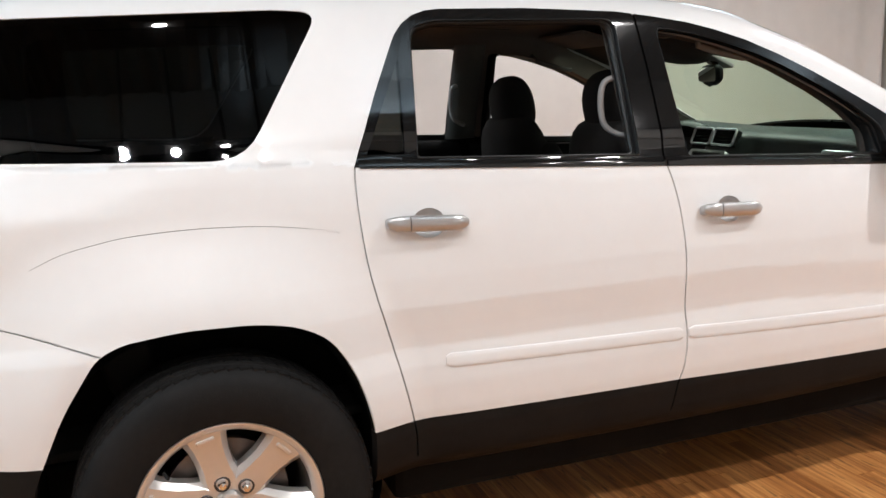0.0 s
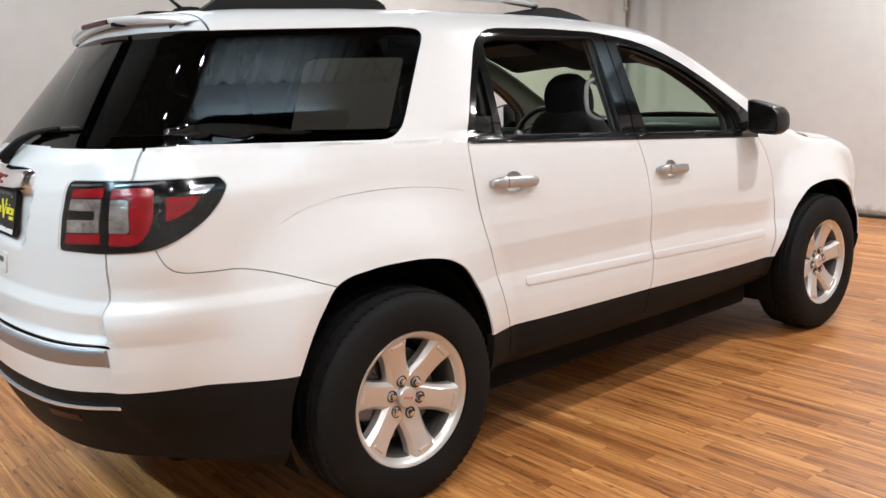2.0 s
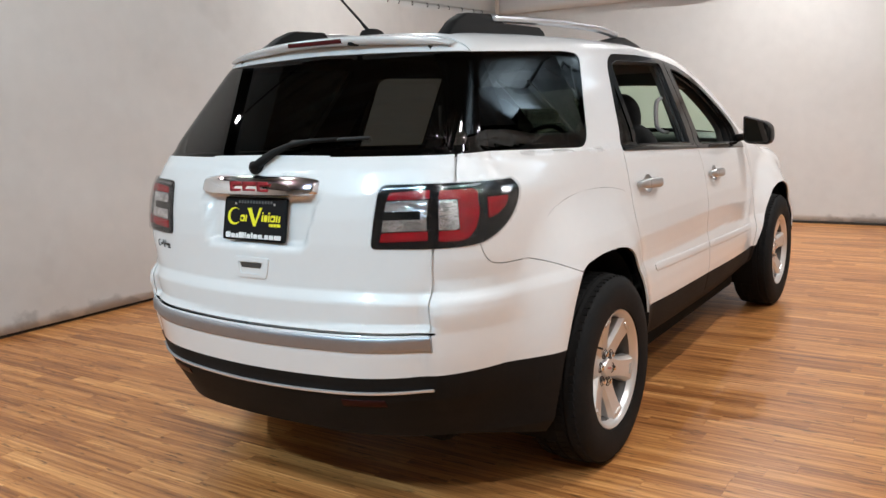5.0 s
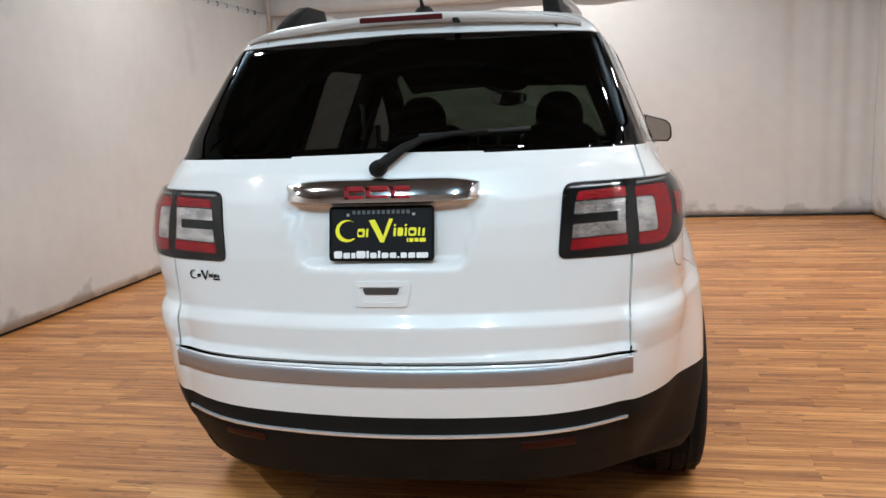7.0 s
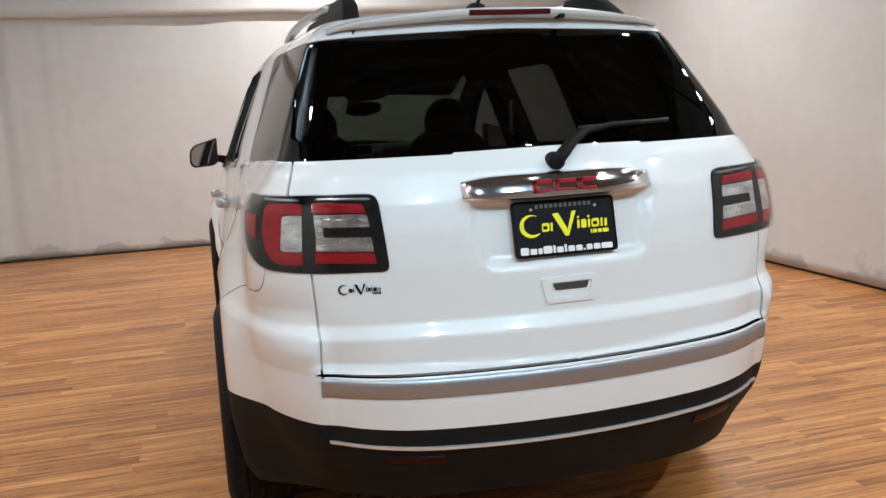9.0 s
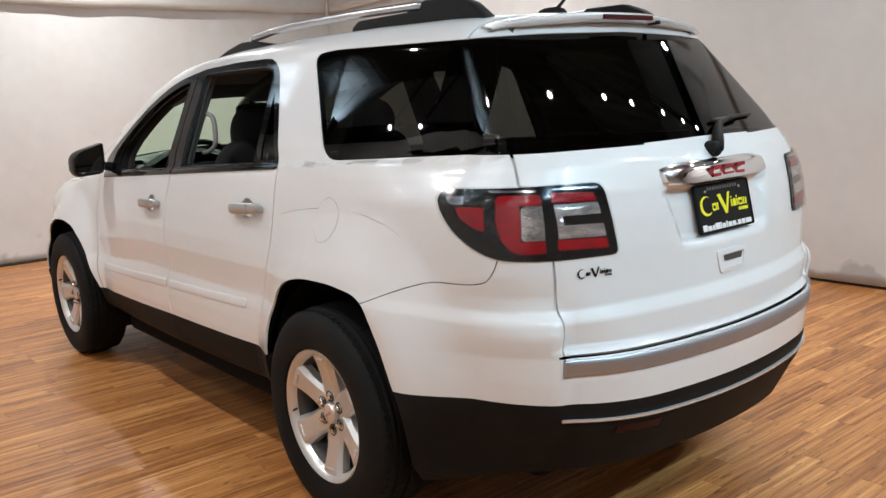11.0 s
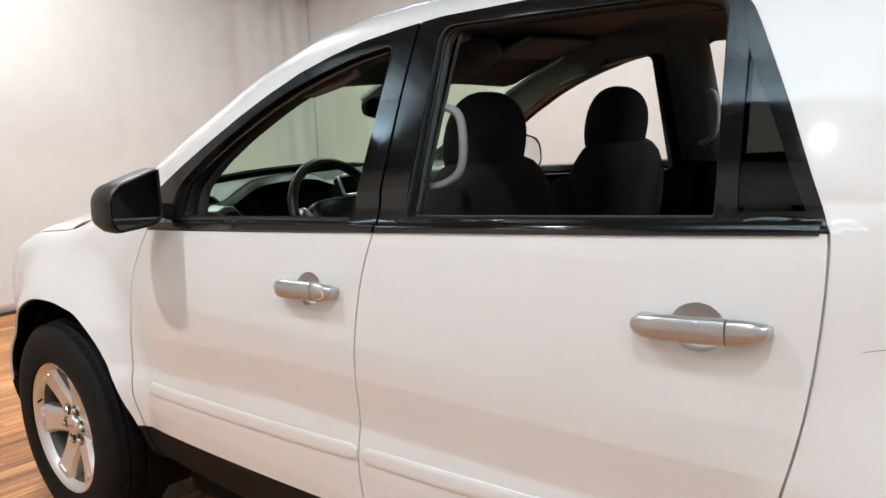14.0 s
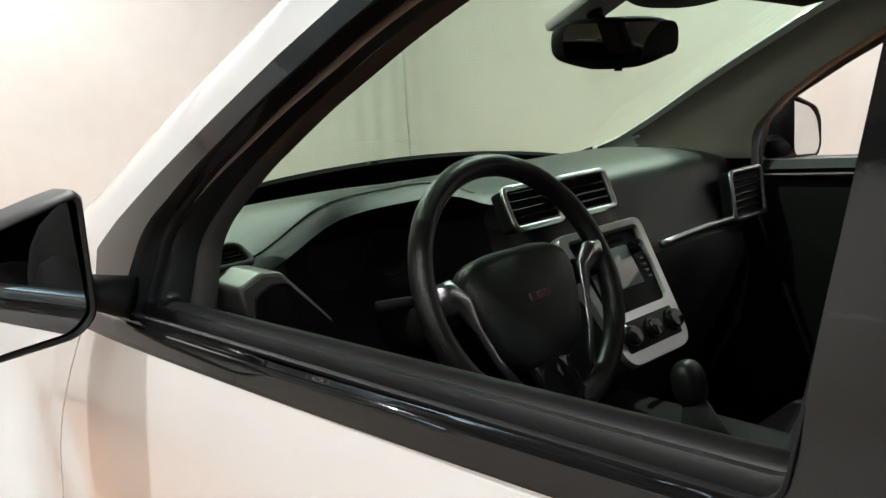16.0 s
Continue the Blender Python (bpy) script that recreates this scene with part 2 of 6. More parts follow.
def side_x(y, z):
    zb = belt(y)
    plan = -0.0315 * np.clip(y, 0, 1.1) ** 2 - 0.014 * np.minimum(np.maximum(-y, 0) / 0.9, 1.5) ** 2
    plan = plan - 0.10 * np.maximum(y - 1.75, 0) ** 1.6
    plan = plan + 0.014 * smooth_step(-1.22, -0.75, y) * smooth_step(1.25, 0.8, y)
    zs = z + 0.05 * smooth_step(0.1, 1.0, y) * smooth_step(0.55, 0.68, z) * smooth_step(1.0, 0.82, z)
    height = np.minimum(zs, 1.26 + (zb - 1.2235)) - (zb - 1.2235) * smooth_step(0.9, 1.2, z)
    tail = smooth_step(-1.55, -1.95, y)
    low = knots(height, SIDE) * (1 - tail) + knots(height, SIDE_TAIL) * tail + plan + flare(y, z)
    low = low - 0.055 * smooth_step(1.16, 1.31, z) * smooth_step(-1.5, -2.15, y)
    low = low - 0.07 * smooth_step(-1.9, -2.3, y) * smooth_step(0.62, 0.30, z)
    h = np.maximum(z - zb, 0)
    up = 0.856 + plan - 0.40 * h - 0.06 * h * h
    up = up - 0.048 * np.maximum(-(y + 1.10), 0) ** 1.5 - 0.010 * smooth_step(-1.0, -1.3, y)
    return np.where(z < zb, np.minimum(low, 2.0), smin(low * 0 + up, low + 5 * (z > zb + 0.2), 0.02))


def roof_z(x, y):
    zc = knots(y, [(-2.3, 1.750), (-2.05, 1.764), (-1.8, 1.780), (-1.4, 1.793), (-0.9, 1.797), (-0.4, 1.790), (0.0, 1.770), (0.3, 1.742), (0.6, 1.70)])
    roof = zc - 0.10 * x * x
    screen = 1.755 - 0.475 * (y - 0.34 + 0.255 * x * x)
    s = y - 1.15
    hood = 1.168 - 0.012 * s - 0.058 * s * s - 0.035 * x * x - 0.03 * smooth_step(0.55, 0.95, x)
    return smax(smin(roof, screen, 0.10), hood, 0.05)


def rear_y(x, z):
    corner = smooth_step(0.66, 0.74, x)
    bow = (np.where(z < 0.76, 0.215, 0.245) * (1 - corner) + (0.215 + 0.030 * smooth_step(0.76, 0.93, z)) * corner) * x * x
    step = -0.018 * smooth_step(0.875, 0.80, z) * smooth_step(0.665, 0.72, x)
    # the hollow that the number plate sits in
    w = 0.232 + 0.30 * (z - 1.02)
    hollow = 0.030 * smooth_step(w + 0.022, w - 0.022, np.abs(x)) * smooth_step(1.004, 1.034, z) * smooth_step(1.200, 1.172, z)
    return knots(z, REAR) * (1 - corner) + knots(z, REAR_CORNER) * corner + bow + step + hollow


def front_y(x, z):
    yc = knots(z, [(0.2, 2.36), (0.35, 2.47), (0.6, 2.50), (0.85, 2.47), (1.0, 2.38), (1.1, 2.2)])
    return yc - 0.28 * x * x


def skin(x, y, z):
    """Below zero inside the car's body."""
    s = x - side_x(y, z)
    r = rear_y(x, z) - y
    k = knots(z, [(0.2, 0.48), (0.45, 0.50), (0.60, 0.48), (0.74, 0.44), (0.82, 0.37), (0.90, 0.29), (0.98, 0.235), (1.06, 0.21), (1.2, 0.21), (1.30, 0.18), (1.38, 0.12), (1.7, 0.085)])
    f = smax(s, r, k)
    f = smax(f, z - roof_z(x, y), 0.09)
    return smax(f, y - front_y(x, z), 0.22)


def skin_normal(p, e=0.004):
    x, y, z = p.T
    n = np.stack([skin(x + e, y, z) - skin(x - e, y, z), skin(x, y + e, z) - skin(x, y - e, z), skin(x, y, z + e) - skin(x, y, z - e)], 1)
    return n / np.maximum(np.linalg.norm(n, axis=1, keepdims=True), 1e-9)


def cast(o, d):
    """Where rays from inside meet the skin."""
    lo, hi = np.zeros(len(o)), np.full(len(o), 2.2)
    t = np.linspace(0, 2.2, 56)
    for a in t[::-1]:
        q = o + d * a
        hi = np.where(skin(*q.T) > 0, a, hi)
    lo = np.maximum(hi - 0.045, 0)
    for _ in range(24):
        m = (lo + hi) / 2
        q = o + d * m[:, None]
        out = skin(*q.T) > 0
        hi, lo = np.where(out, m, hi), np.where(out, lo, m)
    return o + d * hi[:, None]


def skin_grid():
    """Half of the body, x from 0 outwards, as rows of places."""
    cols = []
    for q in np.radians(np.linspace(90, 0, 61))[:-1]:
        cols.append((-1.6, math.cos(q), -math.sin(q)))
    for y in np.arange(-1.6, 1.7001, 0.02):
        cols.append((y, 1.0, 0.0))
    for q in np.radians(np.linspace(0, 90, 31))[1:]:
        cols.append((1.7, math.cos(q), math.sin(q)))
    o, d = [], []
    rows = 0
    for y, dx, dy in cols:
        z0 = float(knots(y, [(0.8, 0.95), (1.25, 0.72)]))
        zs = list(np.linspace(0.24, z0, 54))[:-1]
        es = np.radians(np.concatenate([np.linspace(0, 56, 50)[:-1], np.linspace(56, 90, 17)]))
        for z in zs:
            o.append((0, y, z)), d.append((dx, dy, 0))
        for e in es:
            o.append((0, y, z0)), d.append((dx * math.cos(e), dy * math.cos(e), math.sin(e)))
        rows = len(zs) + len(es)
    p = cast(np.array(o), np.array(d))
    p[np.abs(p[:, 0]) < 1e-5, 0] = 0
    return p.reshape(len(cols), rows, 3)


def cut(bm, zone, poly, number, axis="x", keep=None, only=None):
    """Cuts a convex outline, seen along an axis, into the skin, and gives the faces inside it a zone number."""
    i, j = {"x": (1, 2), "y": (0, 2), "z": (0, 1)}[axis]
    c = [sum(p[k] for p in poly) / len(poly) for k in (0, 1)]
    r = max(math.hypot(p[0] - c[0], p[1] - c[1]) for p in poly) + 0.06
    faces = []
    for f in bm.faces:
        m = f.calc_center_median()
        if abs(m[i] - c[0]) < r and abs(m[j] - c[1]) < r and (keep is None or keep(m)) and (only is None or f[zone] in only):
            faces.append(f)
    n = len(poly)
    area = sum(poly[k][0] * poly[(k + 1) % n][1] - poly[(k + 1) % n][0] * poly[k][1] for k in range(n))
    turn = 1 if area > 0 else -1
    for k in range(n):
        a, b = poly[k], poly[(k + 1) % n]
        if math.hypot(b[0] - a[0], b[1] - a[1]) < 1e-6:
            continue
        no, co = [0, 0, 0], [0, 0, 0]
        no[i], no[j] = (b[1] - a[1]) * turn, -(b[0] - a[0]) * turn
        co[i], co[j] = a
        no, co = Vector(no).normalized(), Vector(co)
        hit, inside = [], []
        for f in faces:
            ds = [(v.co - co).dot(no) for v in f.verts]
            if max(ds) <= 1e-6:
                inside.append(f)
            elif min(ds) < -1e-6:
                hit.append(f)
        if hit:
            geom = list({e for f in hit for e in f.edges}) + list({v for f in hit for v in f.verts}) + hit
            g = bmesh.ops.bisect_plane(bm, geom=geom, dist=1e-6, plane_co=co, plane_no=no)
            for f in g["geom"]:
                if isinstance(f, bmesh.types.BMFace) and (f.calc_center_median() - co).dot(no) < 0:
                    inside.append(f)
        faces = inside
    for f in faces:
        f[zone] = number
    return faces


def ribbon(bm, zone, line, width, number, axis="x", keep=None, only=None):
    """Cuts a narrow band along a line: the gap between two panels."""
    h = width / 2
    for a, b in zip(line, line[1:]):
        t = Vector((b[0] - a[0], b[1] - a[1])).normalized()
        s = Vector((-t.y, t.x)) * h
        a2, b2 = Vector(a) - t * h * 0.5, Vector(b) + t * h * 0.5
        cut(bm, zone, [tuple(a2 + s), tuple(a2 - s), tuple(b2 - s), tuple(b2 + s)], number, axis, keep, only)


def rounded(points, radius, steps=5):
    """A polygon with rounded corners; radius may be one for each corner."""
    out, n = [], len(points)
    for k in range(n):
        p, a, b = Vector(points[k]), Vector(points[k - 1]), Vector(points[(k + 1) % n])
        r = radius[k] if isinstance(radius, (list, tuple)) else radius
        u, w = (a - p), (b - p)
        d = min(r, u.length * 0.45, w.length * 0.45)
        if d < 1e-4:
            out.append(tuple(p))
            continue
        s, e = p + u.normalized() * d, p + w.normalized() * d
        for i in range(steps + 1):
            t = i / steps
            out.append(tuple((1 - t) ** 2 * s + 2 * t * (1 - t) * p + t * t * e))
    return out


def curve_line(points, steps=6):
    """A smooth line through points."""
    out, p = [], [Vector(q) for q in points]
    p = [p[0] * 2 - p[1]] + p + [p[-1] * 2 - p[-2]]
    for k in range(1, len(p) - 2):
        for i in range(steps):
            t = i / steps
            a, b, c, d = p[k - 1], p[k], p[k + 1], p[k + 2]
            out.append(tuple(0.5 * (2 * b + (c - a) * t + (2 * a - 5 * b + 4 * c - d) * t * t + (3 * b - a - 3 * c + d) * t ** 3)))
    return out + [tuple(p[-2])]


GRID = skin_grid()
NC, NR = GRID.shape[:2]
half = bmesh.new()
zone = half.faces.layers.int.new("zone")
vs = [[half.verts.new(GRID[i, j]) for j in range(NR)] for i in range(NC)]
for i in range(NC - 1):
    for j in range(NR - 1):
        half.faces.new((vs[i][j], vs[i][j + 1], vs[i + 1][j + 1], vs[i + 1][j]))
bmesh.ops.remove_doubles(half, verts=half.verts[:], dist=0.0008)
bmesh.ops.dissolve_degenerate(half, dist=1e-5, edges=half.edges[:])
bmesh.ops.recalc_face_normals(half, faces=half.faces[:])
zone = half.faces.layers.int["zone"]
if sum((f.normal.x * f.calc_area() for f in half.faces)) < 0:
    bmesh.ops.reverse_faces(half, faces=half.faces[:])

PANEL, GAP, HOLE, CLAD, QUARTER, BACKLIGHT, FRAMES, LAMP, SCREENZ, VENT, STRIP = range(11)
flank = lambda m: m.x > 0.45 and m.y > -2.35
REAR_ARCH = rounded([(-1.985, 0.20), (-1.972, 0.52), (-1.882, 0.715), (-1.795, 0.843), (-1.735, 0.870), (-1.59, 0.886), (-1.414, 0.882), (-1.303, 0.862), (-1.219, 0.817), (-1.162, 0.733),
                     (-1.130, 0.645), (-1.108, 0.545), (-1.108, 0.20)], 0.05)
FRONT_ARCH = rounded([(1.00, 0.20), (1.015, 0.456), (1.036, 0.517), (1.105, 0.640), (1.185, 0.755), (1.25, 0.812), (1.32, 0.848), (1.45, 0.868), (1.57, 0.868), (1.68, 0.856), (1.79, 0.806), (1.87, 0.740), (1.92, 0.60), (1.94, 0.20)], 0.05)
SEAM_R = curve_line([(-1.070, 1.274), (-1.099, 1.252), (-1.100, 1.11), (-1.078, 0.936), (-1.028, 0.734), (-0.984, 0.524), (-0.975, 0.42)])
SEAM_B = curve_line([(-0.136, 1.27), (-0.124, 1.226), (-0.094, 1.10), (-0.079, 0.953), (-0.078, 0.80), (-0.076, 0.66), (-0.090, 0.568), (-0.110, 0.515), (-0.125, 0.42)])
SEAM_F = curve_line([(0.915, 1.19), (0.955, 1.145), (1.022, 1.02), (1.058, 0.90), (1.060, 0.76), (1.040, 0.62), (1.005, 0.505), (0.985, 0.40)])
# the black window surround, the two openings and the fixed pane behind the rear door's window
SURROUND = [(-1.100, 1.257), (-1.056, 1.355), (-1.012, 1.455), (-0.966, 1.545), (-0.946, 1.585), (-0.926, 1.620), (-0.902, 1.648), (-0.868, 1.672), (-0.825, 1.687), (-0.775, 1.692), (-0.5, 1.694), (-0.18, 1.683), (-0.05, 1.667), (0.08, 1.647),
            (0.185, 1.622), (0.304, 1.586), (0.43, 1.535), (0.56, 1.474), (0.68, 1.412), (0.80, 1.347), (0.91, 1.284), (0.975, 1.240), (0.955, 1.141)]
OPEN_R = rounded([(-0.918, 1.269), (-0.880, 1.640), (-0.80, 1.660), (-0.196, 1.660), (-0.206, 1.238)], [0.01, 0.03, 0.02, 0.04, 0.015])
INNER_R = rounded([(-0.905, 1.270), (-0.868, 1.624), (-0.79, 1.642), (-0.214, 1.643), (-0.226, 1.240)], [0.01, 0.03, 0.02, 0.04, 0.015])
ROUND_F = [0.015, 0.03, 0.03, 0.03, 0.03, 0.03, 0.03, 0.03, 0.03, 0.012]
OPEN_F = rounded([(-0.034, 1.222), (-0.050, 1.634), (0.08, 1.613), (0.20, 1.582), (0.32, 1.544), (0.43, 1.499), (0.58, 1.424), (0.70, 1.356), (0.80, 1.288), (0.830, 1.182)], ROUND_F)
INNER_F = rounded([(-0.024, 1.222), (-0.040, 1.612), (0.08, 1.603), (0.23, 1.572), (0.36, 1.528), (0.470, 1.480), (0.605, 1.408), (0.715, 1.335), (0.785, 1.262), (0.798, 1.184)], ROUND_F)
PANE_R = rounded([(-1.062, 1.288), (-1.0, 1.41), (-0.935, 1.546), (-0.928, 1.560), (-0.952, 1.284)], 0.006)
QGLASS = rounded([(-2.12, 1.322), (-2.02, 1.672), (-1.26, 1.694), (-1.135, 1.686), (-1.385, 1.289)], [0.002, 0.002, 0.02, 0.055, 0.09])
cut(half, zone, SURROUND, FRAMES, "x", flank)
cut(half, zone, OPEN_R, HOLE, "x", flank)
cut(half, zone, OPEN_F, HOLE, "x", flank)
cut(half, zone, PANE_R, QUARTER, "x", flank)
back = lambda m: m.y < -1.7
gate = lambda m: m.y < -1.85 and m.x > -0.1
# rear glass with the wrapping quarter glass: one dark band round the back
cut(half, zone, [(-0.1, 1.318), (0.50, 1.324), (0.80, 1.320), (0.80, 1.666), (0.60, 1.674), (0.50, 1.680), (-0.1, 1.693)], BACKLIGHT, "y", lambda m: m.y < -1.90 and m.z > 1.2)
cut(half, zone, QGLASS, QUARTER, "x", lambda m: m.x > 0.3 and m.y > -2.2 and m.z < 1.74, (PANEL, BACKLIGHT))
cut(half, zone, [(-2.60, 1.322), (-2.02, 1.672), (-2.115, 1.322)], BACKLIGHT, "x", lambda m: m.x > 0.3 and m.z > 1.2, (PANEL, BACKLIGHT, QUARTER))
# tail lamp: on the tailgate and round the corner
TAIL_BACK = rounded([(0.499, 1.021), (0.515, 1.229), (0.90, 1.235), (0.90, 1.026)], [0.022, 0.030, 0, 0])
TAIL_SIDE = rounded([(-2.60, 1.236), (-2.095, 1.226), (-2.080, 1.200), (-2.118, 1.152), (-2.162, 1.110), (-2.235, 1.065), (-2.31, 1.031), (-2.60, 1.012)], [0, 0.025, 0.02, 0.04, 0.04, 0.04, 0.04, 0])
cut(half, zone, TAIL_BACK, 100, "y", lambda m: m.y < -2.0)
cut(half, zone, TAIL_SIDE, LAMP, "x", lambda m: m.x > 0.4, (100,))
for f in half.faces:
    if f[zone] == 100:
        f[zone] = PANEL
# windscreen, seen from the front
cut(half, zone, rounded([(-0.1, 1.205), (0.735, 1.19), (0.762, 1.235), (0.648, 1.660), (0.55, 1.698), (-0.1, 1.716)], [0, 0.03, 0.02, 0.04, 0.02, 0]), SCREENZ, "y",
    lambda m: 0.2 < m.y < 1.385 and m.z > 1.19, (PANEL, FRAMES))
# bowls behind the door handles
BOWLS = [(-0.907, 1.094), (0.093, 1.055)]
for by, bz in BOWLS:
    cut(half, zone, [(by + 0.048 * math.cos(q), bz + 0.041 * math.sin(q)) for q in np.linspace(0, 2 * math.pi, 29)[:-1]], HOLE, "x", flank)
# wheel openings
cut(half, zone, REAR_ARCH, HOLE, "x", lambda m: m.x > 0.5 and m.y > -2.3)
cut(half, zone, FRONT_ARCH, HOLE, "x", lambda m: m.x > 0.5)
# dark cladding along the foot
cut(half, zone, [(-1.20, 0.20), (1.08, 0.20), (1.08, 0.493), (-0.1, 0.528), (-1.20, 0.538)], CLAD, "x", lambda m: m.x > 0.5, (PANEL,))
cut(half, zone, [(-2.8, 0.20), (-1.80, 0.20), (-1.80, 0.580), (-2.20, 0.600), (-2.45, 0.594), (-2.8, 0.563)], CLAD, "x", None, (PANEL,))
# the open foot of the bumper
cut(half, zone, [(-2.8, 0.20), (-1.9, 0.20), (-1.9, 0.26), (-2.25, 0.33), (-2.8, 0.385)], HOLE, "x", None, (CLAD,))
cut(half, zone, [(1.7, 0.20), (2.7, 0.20), (2.7, 0.50), (1.7, 0.50)], CLAD, "x", None, (PANEL,))
# gaps
G = 0.005
ribbon(half, zone, SEAM_R, G, GAP, "x", flank, (PANEL, CLAD))
ribbon(half, zone, SEAM_B, G, GAP, "x", flank, (PANEL, CLAD))
ribbon(half, zone, [(-0.124, 1.222), (-0.116, 1.30), (-0.114, 1.50), (-0.118, 1.69)], 0.008, GAP, "x", flank, (FRAMES,))
ribbon(half, zone, SEAM_F, G, GAP, "x", flank, (PANEL, CLAD))
ribbon(half, zone, curve_line([(-1.74, 0.830), (-1.784, 0.847), (-1.95, 0.911), (-2.067, 0.944), (-2.153, 0.950), (-2.244, 0.957), (-2.284, 0.979), (-2.308, 1.03), (-2.312, 1.06)]), 0.0035, GAP, "x", lambda m: m.x > 0.5, (PANEL,))
ribbon(half, zone, [(0.707, 1.07), (0.702, 0.96), (0.697, 0.86), (0.700, 0.728)], 0.007, GAP, "y", lambda m: m.y < -2.2, (PANEL,))
ribbon(half, zone, [(0.742, 1.20), (0.744, 1.240), (0.720, 1.318), (0.705, 1.36)], 0.006, GAP, "y", lambda m: m.y < -2.1, (PANEL,))
ribbon(half, zone, [(0.715, 0.742), (0.35, 0.740), (-0.1, 0.739)], 0.008, GAP, "y", lambda m: m.y < -2.3, (PANEL,))
ribbon(half, zone, [(-1.985, 1.66), (-1.985, 1.80)], 0.007, GAP, "x", None, (PANEL,))
ribbon(half, zone, curve_line([(0.70, 1.0), (0.74, 1.22), (0.80, 1.6), (0.79, 2.1), (0.70, 2.28), (0.4, 2.36), (-0.1, 2.38)]), 0.006, GAP, "z", lambda m: m.z > 0.80 and m.y > 1.0, (PANEL,))
# the creased upper edge of the rear flare: a hairline slit draws its shade line
CREASE = curve_line([(-1.925, 1.062), (-1.854, 1.092), (-1.775, 1.110), (-1.697, 1.122), (-1.567, 1.128), (-1.456, 1.126), (-1.340, 1.118), (-1.207, 1.098), (-1.145, 1.081)], 4)
for k in range(len(CREASE) - 2):
    u = (k + 1) / (len(CREASE) - 1)
    ribbon(half, zone, CREASE[k:k + 2], 0.0006 + 0.0010 * math.sin(math.pi * u) ** 0.6, GAP, "x", flank, (PANEL,))


# ---- the car: panels out of the skin ----
car = _thing("suv", "white sport utility vehicle with black cladding and lowered side windows", "car", (0, 0, 0), "")


def islands(bm, number):
    """Connected groups of faces of one zone."""
    todo = {f for f in bm.faces if f[zone] == number}
    out = []
    while todo:
        seed = todo.pop()
        group, stack = [seed], [seed]
        while stack:
            for e in stack.pop().edges:
                for g in e.link_faces:
                    if g in todo:
                        todo.remove(g)
                        group.append(g)
                        stack.append(g)
        out.append(group)
    return out


def panel(groups, sides, depth=0.014, lift=0.0, rim=True, cover=None):
    """A bmesh of skin faces, on the sides wanted (1 right, -1 left), with a folded edge."""
    bm = bmesh.new()
    lay = bm.verts.layers.float_vector.new("skin_normal")
    for s in sides:
        made = {}
        faces = [f for g in groups for f in g]
        if not faces:
            continue
        use = {}
        for f in faces:
            for v in f.verts:
                if v not in made:
                    made[v] = None
            for e in f.edges:
                use[e] = use.get(e, 0) + 1
        vl = list(made)
        p = np.array([v.co for v in vl])
        n = skin_normal(p)
        for v, q, m in zip(vl, p + n * lift, n):
            made[v] = (bm.verts.new((q[0] * s, q[1], q[2])), m)
            made[v][0][lay] = (m[0] * s, m[1], m[2])
        for f in faces:
            w = [made[v][0] for v in f.verts]
            try:
                bm.faces.new(w if s > 0 else w[::-1])
            except ValueError:
                pass
        if rim:
            for e, k in use.items():
                if k != 1 or all(abs(v.co.x) < 0.002 for v in e.verts):
                    continue
                f = next(g for g in e.link_faces if g[zone] == faces[0][zone] or True)
                a, b = e.verts
                (va, na), (vb, nb) = made[a], made[b]
                p0, p1 = va.co.copy(), vb.co.copy()
                d0, d1 = Vector((na[0] * s, na[1], na[2])) * depth, Vector((nb[0] * s, nb[1], nb[2])) * depth
                w = [bm.verts.new(p0), bm.verts.new(p1), bm.verts.new(p1 - d1), bm.verts.new(p0 - d0)]
                bm.faces.new(w)
    if len(sides) == 2:
        bmesh.ops.remove_doubles(bm, verts=[v for v in bm.verts if abs(v.co.x) < 0.0005], dist=0.0006)
    return bm


def middle(group):
    c = Vector((0, 0, 0))
    a = 0
    for f in group:
        k = f.calc_area()
        c += f.calc_center_median() * k
        a += k
    return c / max(a, 1e-9), a


half.normal_update()
BOTH = (1, -1)
rest, doors_r, doors_f, gates, bumpers, hoods = [], [], [], [], [], []
for g in islands(half, PANEL):
    c, a = middle(g)
    top = max(v.co.z for f in g for v in f.verts)
    if a < 0.0004:
        continue
    if -1.1 < c.y < -0.1 and c.x > 0.6 and top < 1.32:
        doors_r.append(g)
    elif -0.1 < c.y < 1.05 and c.x > 0.6 and top < 1.30:
        doors_f.append(g)
    elif c.y < -2.2 and c.z > 0.77 and c.x < 0.62:
        gates.append(g)
    elif c.y < -1.75 and c.z < 0.95:
        bumpers.append(g)
    elif c.y > 1.3 and c.z > 1.0 and c.x < 0.6:
        hoods.append(g)
    else:
        rest.append(g)
def on_bonnet(m):
    return m.y > 1.05 and m.z > 0.98 and m.x < float(knots(m.y, [(1.0, 0.70), (1.22, 0.74), (1.6, 0.80), (2.1, 0.79), (2.28, 0.70)])) and m.y < 2.36


